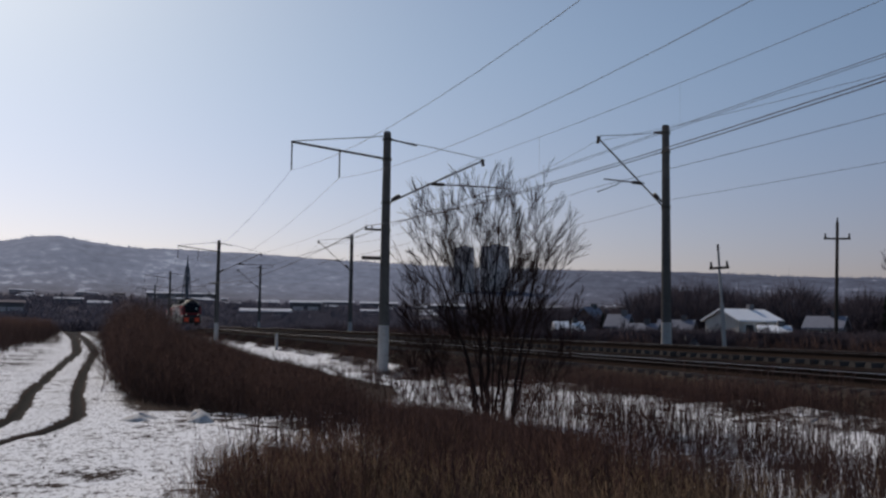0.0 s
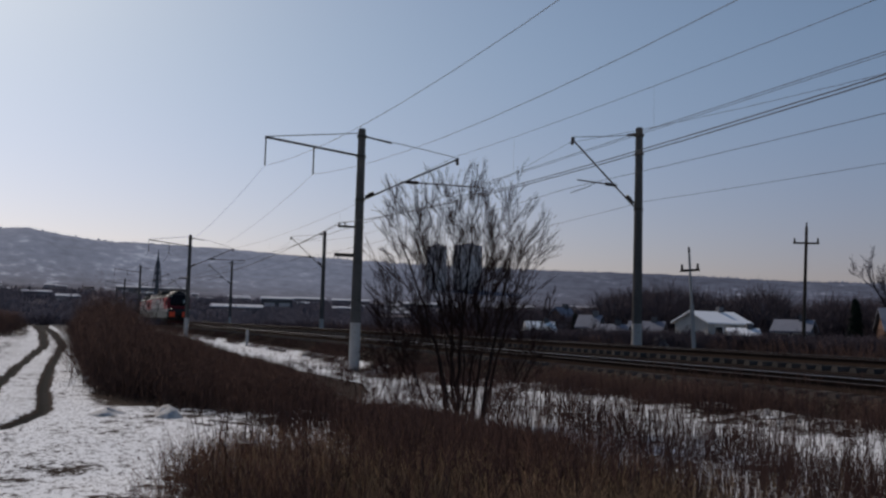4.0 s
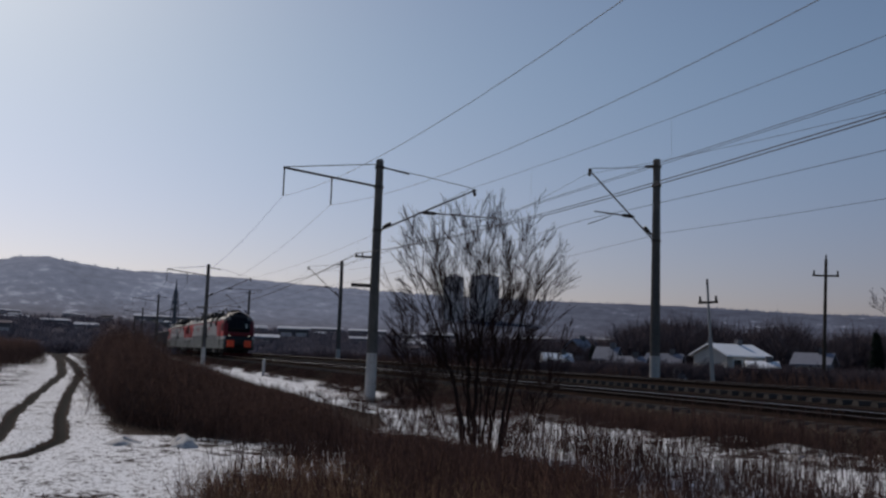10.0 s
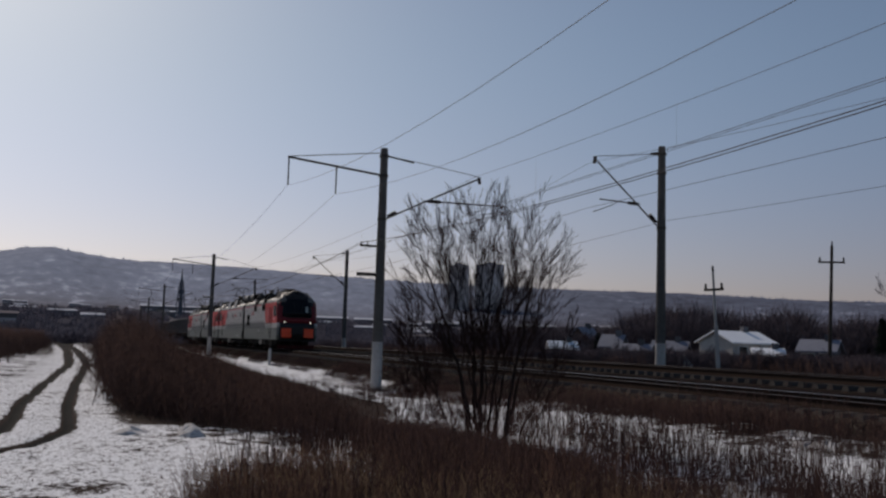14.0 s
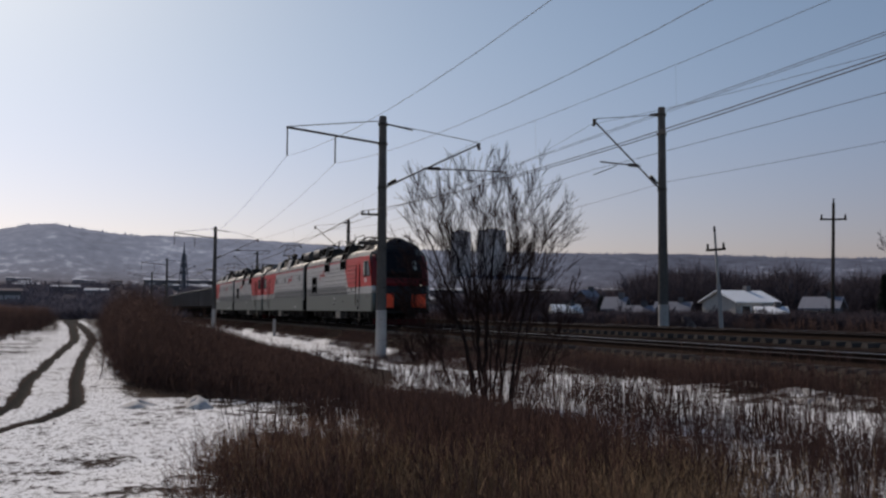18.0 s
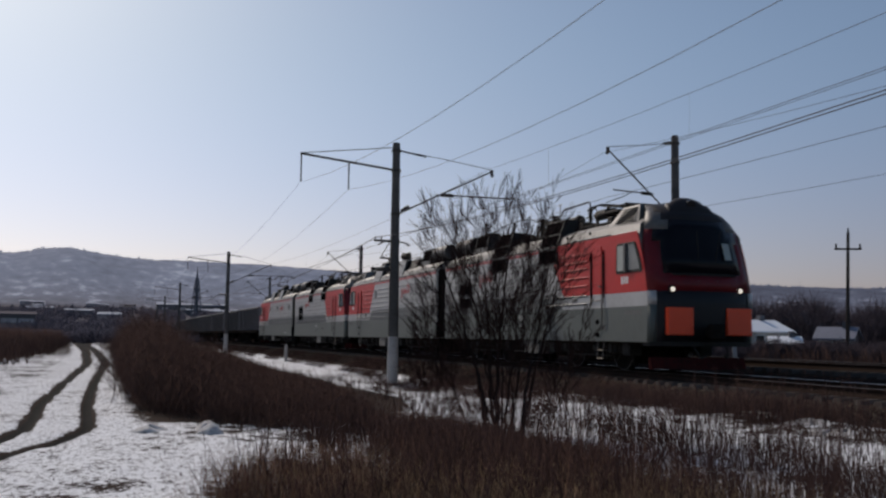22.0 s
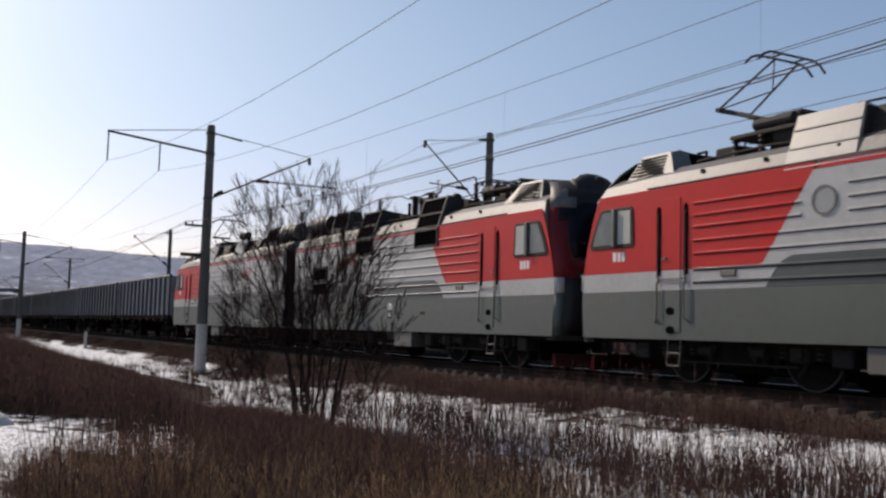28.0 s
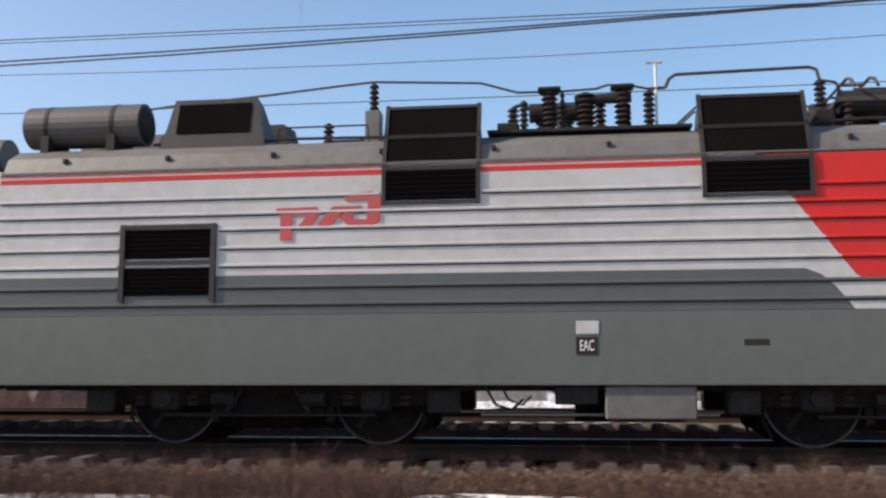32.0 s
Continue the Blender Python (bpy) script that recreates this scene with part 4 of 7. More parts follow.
        tube(b, (5.33, y1 - g * 0.08, 0.55), (5.67, y1 - g * 0.08, 0.55), 0.016, None, 6)
        part("step_ladder", b, M_STEEL, sec)
        # cab side window
        part("window_frame", prism([(6.56, 2.66), (6.62, 2.60), (7.9, 2.60), (7.98, 2.68), (7.86, 2.98), (7.66, 3.36), (7.58, 3.42), (6.66, 3.42), (6.6, 3.36)], y1 - g * 0.01, y1 + g * 0.018, 0.01), M_BLACK, sec)
        part("window_pane", prism([(6.66, 2.68), (7.06, 2.68), (7.06, 3.35), (6.68, 3.35)], y1 + g * 0.012, y1 + g * 0.024), M_BLIND, sec, "pale blind behind the pane")
        part("window_pane", prism([(7.23, 2.68), (7.86, 2.68), (7.77, 2.95), (7.56, 3.35), (7.23, 3.35)], y1 + g * 0.012, y1 + g * 0.024), M_SIDEGLASS, sec, "pane with a grey reflection put into its colour")
        b = boxed(7.1, 7.2, min(y1, y1 + g * 0.09), max(y1, y1 + g * 0.09), 2.64, 3.39, bevel=0.01)
        part("wind_deflector", b, M_ROOFGREY, sec)
        # plates and marks
        part("side_lamp", prism([(3.85, 1.92), (4.22, 1.92), (4.22, 2.05), (3.85, 2.05)], y1 - g * 0.005, y1 + g * 0.02, 0.02), M_ROOFGREY, sec)
        for i, w in enumerate((0.1, 0.09, 0.1)):
            xa = 6.85 + i * 0.135
            part("number_mark", prism([(xa, 2.33), (xa + w, 2.33), (xa + w, 2.52), (xa, 2.52)], y1, y1 + g * 0.004), M_PLATE, sec, "plain pale bar")
        for i in range(6):
            xa = 7.05 + i * 0.15
            part("number_mark", prism([(xa, 1.5), (xa + 0.1, 1.5), (xa + 0.1, 1.62), (xa, 1.62)], y1, y1 + g * 0.004), M_ROOFGREY, sec, "plain grey bar")
        ends = []
        for i in range(9):
            ends.append(-7.2 + i * 1.5)
        for xa in ends:
            part("lifting_lug", boxed(xa - 0.03, xa + 0.03, min(g * 1.40, g * 1.47), max(g * 1.40, g * 1.47), 3.86, 3.93, bevel=0.008), M_BLACK, sec)
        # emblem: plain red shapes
        ex = -4.12 if louv else -4.15
        d = 1 if louv else -1
        def em(pts, ex=ex, d=d, g=g, y1=y1):
            q = [(ex + (a if d > 0 else 1.4 - a), b) for a, b in pts]
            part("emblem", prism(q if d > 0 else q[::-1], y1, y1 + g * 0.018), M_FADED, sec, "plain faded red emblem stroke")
        em([(0.0, 3.06), (0.03, 3.13), (0.58, 3.14), (0.62, 3.06), (0.50, 2.88), (0.32, 2.88), (0.45, 3.03), (0.24, 3.03), (0.24, 2.70), (0.08, 2.70), (0.08, 3.05)])
        em([(0.57, 2.88), (0.74, 3.09), (0.80, 3.14), (1.18, 3.14), (1.10, 3.06), (0.93, 3.06), (0.77, 2.88)])
        em([(0.98, 3.31), (1.32, 3.33), (1.44, 3.24), (1.43, 2.95), (1.33, 2.87), (1.01, 2.87), (0.88, 2.99), (0.96, 3.05), (1.09, 3.05), (1.05, 2.96), (1.25, 2.96), (1.27, 3.22), (0.95, 3.22)])
        if louv:
            for k, (a, b) in enumerate(((1.96, 2.38), (2.46, 2.9))):
                p = part("louvre_panel", prism([(-6.2, a + 0.02), (-4.98, a + 0.02), (-4.98, b - 0.02), (-6.2, b - 0.02)], y1 - g * 0.004, y1 + g * 0.006), M_SLAT, sec)
                bm = bmesh.new()
                for q in range(7):
                    z = a + (b - a) * (q + 0.5) / 7
                    box(bm, -6.18, -5.0, min(y1, y1 + g * 0.02), max(y1, y1 + g * 0.02), z - 0.008, z + 0.008)
                part("louvre_slats", bm, M_SLAT, p, kind="stuff")
            bm = bmesh.new()
            for xa in (-6.27, -4.99):
                box(bm, xa, xa + 0.07, min(y1, y1 + g * 0.04), max(y1, y1 + g * 0.04), 1.9, 2.95)
            for za in (2.4, 2.89):
                box(bm, -6.26, -4.93, min(y1, y1 + g * 0.037), max(y1, y1 + g * 0.037), za, za + 0.055)
            part("louvre_frame", bm, M_HOUSING, sec)
            part("maker_plate", prism([(-0.17, 1.43), (0.12, 1.43), (0.12, 1.6), (-0.17, 1.6)], y1, y1 + g * 0.012, 0.01), M_LIGHTMETAL, sec)
            pl = part("mark_plate", prism([(-0.17, 1.17), (0.1, 1.17), (0.1, 1.395), (-0.17, 1.395)], y1, y1 + g * 0.008), M_BLACK, sec)
            cu = bpy.data.curves.new("mark", "FONT")
            cu.body, cu.size, cu.align_x, cu.align_y = "EAC", 0.16, "CENTER", "CENTER"
            cu.extrude = 0.002
            tx = new("mark_text", cu)
            deps = bpy.context.evaluated_depsgraph_get()
            me = bpy.data.meshes.new_from_object(tx.evaluated_get(deps))
            bpy.data.objects.remove(tx)
            me.transform(Matrix.Translation((-0.035, y1 + g * 0.011, 1.282)) @ Matrix.Rotation(radians(90), 4, "X") @ Matrix.Diagonal((0.62, 1.2, 1, 1)))
            me.materials.clear()
            link_mesh("mark_text", me, M_PLATE, pl, "white letters EAC")
            part("vent_slot", prism([(1.88, 1.28), (2.18, 1.28), (2.18, 1.36), (1.88, 1.36)], y1 - g * 0.004, y1 + g * 0.004, 0.004), M_BLACK, sec)
        else:
            for xc in (2.0, -1.62, -6.92):
                part("porthole_rim", solid_ring(bmesh.new(), xc, 3.05, 0.2, 0.24, y1, y1 + g * 0.02, 24), M_ROOFGREY, sec)
                b = bmesh.new()
                tube(b, (xc, y1 - g * 0.01, 3.05), (xc, y1 + g * 0.01, 3.05), 0.205, None, 24)
                part("porthole", b, M_PORTHOLE, sec)
            part("data_mark", prism([(-6.0, 1.03), (-4.9, 1.03), (-4.9, 1.07), (-6.0, 1.07)], y1, y1 + g * 0.004), M_PLATE, sec, "plain pale bar")
        for x0, x1 in ((-2.68, -1.36), (1.44, 2.82)):
            vent(sec, x0, x1, g)
        # small roof vent on the cab hump
        b = loft([[(5.7, g * 1.32, 4.0), (7.2, g * 1.22, 4.0), (7.2, g * 0.8, 4.0), (5.7, g * 0.8, 4.0)], [(6.1, g * 1.04, 4.5), (6.95, g * 1.02, 4.5), (6.9, g * 0.6, 4.54), (6.1, g * 0.6, 4.54)]])
        part("cab_vent_housing", b, M_ROOFGREY, sec)
        bm = bmesh.new()
        for q in range(6):
            u = (q + 0.6) / 6.6
            yy, zz = g * (1.31 - 0.27 * u), 4.02 + 0.47 * u
            box(bm, 6.05 + 0.12 * u, 7.0 - 0.1 * u, yy - 0.02, yy + 0.02, zz - 0.016, zz + 0.016)
        part("cab_vent_slats", bm, M_BLACK, sec, kind="stuff")
    # rounded front
    rings = nose_rings()
    full = loft(rings, closed=False, caps=False)
    cols = {}
    for f in full.faces:
        c = f.calc_center_median()
        z, y = c.z, abs(c.y)
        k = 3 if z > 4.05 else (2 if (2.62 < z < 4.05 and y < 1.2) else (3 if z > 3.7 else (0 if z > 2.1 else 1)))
        if y > 0.9 and z > 3.7:
            k = 4
        elif y > 1.3 and z < 2.1:
            k = 5 if z > 1.74 else 6
        cols.setdefault(k * (-1 if c.y < 0 and k > 3 else 1), []).append([tuple(v.co) for v in f.verts])
    full.free()
    for k, nm, mt, lab in ((0, "front_panel", M_FRONTRED, "red front, darkened in colour for its shade"), (1, "front_apron", M_NAVY, "near-black lower front"), (2, "windscreen", M_GLASS, "dark wrap windscreen"), (3, "front_cowl", M_COWL, "dark cowl above the windscreen"),
                           (4, "roof_corner", M_ROOFGREY, "pale grey rounded roof corner"), (-4, "roof_corner", M_ROOFGREY, "pale grey rounded roof corner"), (5, "corner_band", M_WHITE, "off-white rounded corner"), (-5, "corner_band", M_WHITE, "off-white rounded corner"),
                           (6, "corner_skirt", M_SKIRT, "green-grey rounded lower corner"), (-6, "corner_skirt", M_SKIRT, "green-grey rounded lower corner")):
        bm = bmesh.new()
        for pts in cols[k]:
            bm.faces.new([bm.verts.new(p) for p in pts])
        bmesh.ops.remove_doubles(bm, verts=bm.verts, dist=1e-4)
        bmesh.ops.recalc_face_normals(bm, faces=bm.faces)
        r = bmesh.ops.solidify(bm, geom=list(bm.faces), thickness=0.03)
        part(nm, bm, mt, sec, lab, smooth=True)
    part("windscreen_post", boxed(8.38, 8.44, -0.035, 0.035, 2.58, 3.72, m=Matrix.Translation((8.4, 0, 2.6)) @ Matrix.Rotation(-0.36, 4, "Y") @ Matrix.Translation((-8.4, 0, -2.6))), M_BLACK, sec)
    part("windscreen_sill", loft([[(8.12 + 0.44 * (1 - abs(u) ** 2.6) + dx, u * 1.36, z) for dx, z in ((0, 2.5), (0.03, 2.5), (0.03, 2.56), (0, 2.56))] for u in [-1 + i / 6 for i in range(13)]]), M_BLACK, sec)
    for g in (-1, 1):
        b = rod([(8.62, g * 0.35, 3.66), (8.53, g * 0.25, 2.85)], 0.012, 5)
        part("wiper", b, M_BLACK, sec)
        part("windscreen_blind", boxed(8.20, 8.215, g * 0.71 - 0.1, g * 0.71 + 0.1, 2.85, 3.32, m=Matrix.Translation((8.2, 0, 2.8)) @ Matrix.Rotation(-0.34, 4, "Y") @ Matrix.Translation((-7.94, 0, -2.8))), M_BLIND, sec, "pale sun blind") if g > 0 else None
    # domed fairing over the windscreen with the top lamp
    dome = [(7.15, 0.40, 4.44), (7.3, 0.5, 4.6), (7.5, 0.56, 4.66), (7.66, 0.6, 4.6), (7.8, 0.64, 4.46), (7.88, 0.68, 4.28), (7.92, 0.7, 4.1)]
    part("lamp_fairing", loft([[(x, w * c, (z if abs(c) < 0.3 else z - 0.05 if abs(c) < 0.7 else z - 0.16)) for c in (-1, -0.85, -0.6, -0.25, 0.25, 0.6, 0.85, 1)] + [(x - 0.25, w, z - 0.5), (x - 0.25, -w, z - 0.5)] for x, w, z in dome]), M_COWL, sec, "dark domed fairing", smooth=True)
    b = bmesh.new()
    tube(b, (7.6, 0, 4.45), (7.84, 0, 4.42), 0.15, 0.13, 18)
    part("top_lamp_lens", b, M_GLASS, sec)
    part("front_emblem", boxed(8.52, 8.57, -0.3, 0.3, 2.27, 2.38, bevel=0.01), M_ROOFGREY, sec, "plain grey emblem bar")
    part("front_number", boxed(8.62, 8.635, -0.35, 0.35, 1.52, 1.64), M_ROOFGREY, sec, "plain grey bar")
    part("front_platform", loft([[(8.18 + 0.46 * (1 - abs(u) ** 2.4) + dx, u * 1.5, z) for dx, z in ((-0.3, 0.7), (0.04, 0.7), (0.04, 0.82), (-0.3, 0.82))] for u in [-1 + i / 6 for i in range(13)]]), M_BLACK, sec)
    part("snow_plough", loft([[(8.05 + 0.5 * (1 - abs(u) ** 1.6) + dx, u * 1.4, z) for dx, z in ((-0.06, 0.12), (0.1, 0.12), (0.02, 0.42), (-0.06, 0.42))] for u in [-1 + i / 6 for i in range(13)]]), M_PLOUGH, sec, "dirty dark red snow plough")
    for x0, x1 in ((8.1, 8.95), (REAR - 0.75, REAR + 0.05)):
        b = boxed(x0, x1, -0.13, 0.13, 0.92, 1.2, bevel=0.03)
        xe = x1 if x1 > 0 else x0
        box(b, xe - 0.15, xe + 0.1, -0.22, 0.2, 0.86, 1.27, bevel=0.05)
        part("coupler", b, M_UNDER, sec)
    for g in (-0.5, 0.45):
        part("brake_hose", rod([(8.5, g, 0.8), (8.75, g, 0.6), (8.82, g * 0.8, 0.4), (8.9, g * 0.5, 0.5)], 0.025, 6), M_BLACK, sec)
    # gangway
    for k in range(6):
        x = REAR - 0.02 - k * 0.11
        part("gangway_fold", boxed(x - 0.09, x, -1.22, 1.22, 0.95, 3.5, bevel=0.03), M_UNDER, sec)
    for g in (-1, 1):
        part("gangway_screen", boxed(REAR - 0.42, REAR - 0.04, g * 1.32 - 0.03, g * 1.32 + 0.03, 1.55, 3.35, bevel=0.015), M_UNDER, sec)
        part("end_post", boxed(REAR - 0.06, REAR + 0.0, min(g * 1.46, g * 1.54), max(g * 1.46, g * 1.54), 1.5, 3.75), M_LIGHTMETAL, sec)
        part("end_cable", rod([(REAR, g * 1.2, 1.5), (REAR - 0.25, g * 1.15, 1.0), (REAR - 0.5, g * 1.1, 1.3)], 0.03, 6), M_BLACK, sec)
    # running gear and boxes below
    for cx in (-4.25, 4.25):
        bogie(sec, cx, 2.9, 0.625, 0.72)
        for e in (-1.45, 1.45):
            wheelset(sec, cx + e, 0.625)
    part("underframe", boxed(REAR + 0.1, 8.0, -1.3, 1.3, 0.72, 0.86), M_UNDER, sec)
    for g in (-1, 1):
        part("battery_box", boxed(0.18, 1.3, min(g * 0.95, g * 1.5), max(g * 0.95, g * 1.5), 0.37, 0.785, bevel=0.02), M_ROOFGREY, sec, "grey box")
        part("small_box", boxed(-0.45, 0.1, min(g * 0.9, g * 1.42), max(g * 0.9, g * 1.42), 0.55, 0.79, bevel=0.02), M_BLACK, sec)
        part("pipe_run", rod([(-1.4, g * 1.25, 0.42), (1.6, g * 1.25, 0.42)], 0.02, 6), M_STEEL, sec)
        part("cable_loop", rod([(-1.35, g * 1.35, 0.8), (-1.2, g * 1.38, 0.55), (-1.0, g * 1.36, 0.48), (-0.85, g * 1.34, 0.62)], 0.018, 6), M_BLACK, sec)
    for cx in (-4.25, 4.25):
        for e in (-0.75, 0.75):
            b = bmesh.new()
            tube(b, (cx + e, -0.6, 0.6), (cx + e, 0.6, 0.6), 0.36, None, 14)
            part("traction_motor", b, M_UNDER, sec)
        # plain box added to block the bright view through the bogie
        part("bogie_infill", boxed(cx - 2.1, cx + 2.1, -0.62, 0.62, 0.2, 0.7, bevel=0.05), M_UNDER, sec)
    b = bmesh.new()
    tube(b, (-0.2, 0, 0.55), (1.3, 0, 0.55), 0.26, None, 16)
    part("air_tank", b, M_UNDER, sec)
    # roof gear
    for g in (-1, 1):
        b = bmesh.new()
        tube(b, (-8.05, g * 0.85, 4.54), (-6.3, g * 0.85, 4.54), 0.31, None, 24)
        part("roof_reservoir", b, M_TANK, sec, smooth=False)
        for xx in (-7.7, -6.7):
            part("reservoir_cradle", boxed(xx - 0.06, xx + 0.06, g * 0.85 - 0.3, g * 0.85 + 0.3, 4.1, 4.36), M_BLACK, sec)
            part("reservoir_band", tube(bmesh.new(), (xx - 0.03, g * 0.85, 4.54), (xx + 0.03, g * 0.85, 4.54), 0.316, None, 24), M_BLACK, sec)
        b = bmesh.new()
        tube(b, (-6.31, g * 0.85, 4.54), (-6.26, g * 0.85, 4.54), 0.29, 0.2, 18)
        part("reservoir_end", b, M_BLACK, sec)
        p = part("roof_blower", loft([[(-5.95, g * 1.15, 4.1), (-4.42, g * 1.15, 4.1), (-4.42, g * 0.4, 4.15), (-5.95, g * 0.4, 4.15)], [(-5.82, g * 0.95, 4.86), (-4.6, g * 0.95, 4.86), (-4.66, g * 0.5, 4.86), (-5.8, g * 0.5, 4.86)]]), M_HOUSING, sec)
        b = boxed(-5.74, -4.68, -0.01, 0.01, 0.22, 0.68, m=Matrix.Translation((0, g * 1.155, 4.12)) @ Matrix.Rotation(math.atan2(0.2, 0.76) * g, 4, "X"))
        part("blower_louvre", b, M_SLAT, p)
        part("roof_walkway", boxed(-1.3, 1.4, min(g * 0.75, g * 1.2), max(g * 0.75, g * 1.2), 4.16, 4.2), M_BLACK, sec)
    for x, y, z1, r in ((-2.98, -0.6, 5.1, 0.075), (-0.83, -0.6, 4.76, 0.07), (-0.47, -0.6, 4.9, 0.125), (-0.29, -0.6, 4.86, 0.04), (-0.3, -0.1, 4.85, 0.09), (0.03, -0.6, 4.84, 0.15), (0.25, -0.1, 4.85, 0.09), (0.54, -0.6, 4.92, 0.12), (0.62, 0.1, 4.85, 0.09), (0.9, -0.6, 4.84, 0.085),
                        (3.18, -0.6, 4.9, 0.085), (4.9, 0.5, 4.6, 0.088), (4.9, -0.5, 4.6, 0.088), (3.4, 0.5, 4.6, 0.088), (3.55, -0.55, 4.6, 0.088), (-3.8, 0.0, 4.7, 0.088), (-7.0, 0.0, 4.8, 0.088)):
        insulator(sec, x, y, 4.15, z1, r)
    for x0, x1 in ((0.2, 1.45), (-4.05, -2.72)):
        part("roof_chest", loft([[(x0, 0.35, 4.1), (x1, 0.35, 4.1), (x1, 1.25, 4.02), (x0, 1.25, 4.02)], [(x0 + 0.12, 0.4, 4.55), (x1, 0.4, 4.55), (x1, 1.0, 4.52), (x0 + 0.12, 1.0, 4.52)]]), M_BLACK, sec)
    part("insulator_box", boxed(-3.09, -2.87, -0.72, -0.48, 4.1, 4.68, bevel=0.01), M_ROOFGREY, sec)
    part("main_switch", tube(bmesh.new(), (-0.12, -0.6, 4.74), (0.66, -0.6, 4.76), 0.075, None, 12), M_BLACK, sec)
    for xx in (-0.47, 0.54):
        part("terminal_cap", boxed(xx - 0.16, xx + 0.16, -0.72, -0.48, 4.88, 4.93, bevel=0.015), M_BLACK, sec)
    b = bmesh.new()
    tube(b, (3.45, -0.45, 4.62), (4.1, -0.45, 4.62), 0.16, None, 14)
    part("surge_arrester", b, M_BLACK, sec)
    part("roof_antenna", rod([(1.0, -0.6, 4.15), (1.0, -0.6, 5.24), (0.88, -0.6, 5.25), (1.1, -0.6, 5.25)], 0.022, 6), M_LIGHTMETAL, sec)
    part("bus_bar", rod([(0.9, -0.6, 4.87), (1.13, -0.6, 4.88), (1.18, -0.6, 5.0), (1.27, -0.6, 5.06), (3.05, -0.6, 5.09), (3.15, -0.6, 5.05), (3.19, -0.6, 4.85)], 0.024, 8), M_IRON, sec)
    part("bus_bar", rod([(-8.3, 0, 4.85), (-6.1, -0.4, 4.95), (-4.5, -0.6, 5.0), (-3.5, -0.6, 5.09), (-2.98, -0.6, 5.13), (-1.44, -0.6, 5.05), (-0.92, -0.6, 4.89), (-0.33, -0.6, 4.88), (0.18, -0.6, 4.9), (0.34, -0.6, 4.95), (0.65, -0.6, 4.93), (0.9, -0.6, 4.87)], 0.018, 6), M_IRON, sec)
    part("bus_bar", rod([(3.18, -0.6, 4.9), (3.4, -0.55, 4.88), (3.5, -0.5, 4.7), (4.3, 0, 4.65)], 0.018, 6), M_IRON, sec)
    # switchgear over the porthole side
    for x, y, z1 in ((-1.05, 0.62, 5.02), (-0.62, 0.62, 4.8), (-0.2, 0.62, 4.8), (0.3, 0.9, 4.5), (4.2, 0.55, 4.6)):
        insulator(sec, x, y, 4.15, z1, 0.095)
    part("breaker_drum", tube(bmesh.new(), (-0.8, 0.62, 4.92), (-0.05, 0.62, 4.92), 0.15, None, 16), M_BLACK, sec)
    part("breaker_cap", tube(bmesh.new(), (-0.05, 0.62, 4.92), (0.06, 0.62, 4.92), 0.19, 0.16, 16), M_BLACK, sec)
    part("breaker_lead", rod([(-1.05, 0.62, 5.02), (-0.95, 0.62, 5.06), (-0.8, 0.62, 5.0)], 0.03, 6), M_IRON, sec)
    for x0, x1, h in ((-0.1, 1.25, 0.14), (3.0, 3.3, 0.2), (-4.35, -2.95, 0.12)):
        part("cable_duct", boxed(x0, x1, -0.28, 0.28, 4.19, 4.22 + h, bevel=0.02), M_BLACK, sec)
    for g in (-1, 1):
        part("roof_conduit", rod([(-6.1, g * 1.02, 4.2), (-4.4, g * 1.02, 4.2), (-4.2, g * 1.02, 4.22), (-2.75, g * 1.02, 4.2)], 0.022, 6), M_BLACK, sec)
        part("roof_conduit", rod([(2.95, g * 1.0, 4.2), (3.6, g * 1.0, 4.24), (5.4, g * 1.0, 4.2)], 0.022, 6), M_BLACK, sec)
        part("grab_rail", rod([(-4.3, g * 0.95, 4.15), (-4.28, g * 0.95, 4.4), (-3.0, g * 0.95, 4.4), (-2.98, g * 0.95, 4.15)], 0.014, 6), M_IRON, sec)
    # chokes and boxes between the last vent and the cab
    part("choke_coil", tube(bmesh.new(), (3.25, 0.25, 4.5), (3.95, 0.25, 4.5), 0.3, None, 18), M_BLACK, sec)
    for xx in (3.3, 3.9):
        part("coil_cradle", boxed(xx - 0.05, xx + 0.05, 0.0, 0.5, 4.15, 4.3), M_BLACK, sec)
    part("relay_box", boxed(4.85, 5.45, -0.5, 0.5, 4.15, 4.5, bevel=0.03), M_BLACK, sec)
    part("relay_box", boxed(3.02, 3.28, -0.9, -0.4, 4.12, 4.42, bevel=0.02), M_BLACK, sec)
    part("relay_box", boxed(5.0, 5.3, -1.0, -0.62, 4.1, 4.36, bevel=0.02), M_BLACK, sec)
    part("filter_box", boxed(-1.2, -0.9, -0.75, 0.3, 4.16, 4.42, bevel=0.02), M_BLACK, sec)
    for yy in (-0.15, 0.15):
        part("bus_bar", rod([(1.3, yy, 4.45), (1.6, yy, 4.72), (2.9, yy, 4.74), (3.3, yy, 4.6), (4.9, yy, 4.56)], 0.016, 6), M_IRON, sec)
    part("whistle", rod([(6.2, 0.0, 4.45), (6.2, 0.0, 4.62), (6.45, 0.0, 4.62)], 0.03, 8), M_IRON, sec)
    part("cab_antenna", rod([(5.55, -0.4, 4.2), (5.55, -0.4, 4.75)], 0.022, 6), M_IRON, sec)
    return sec


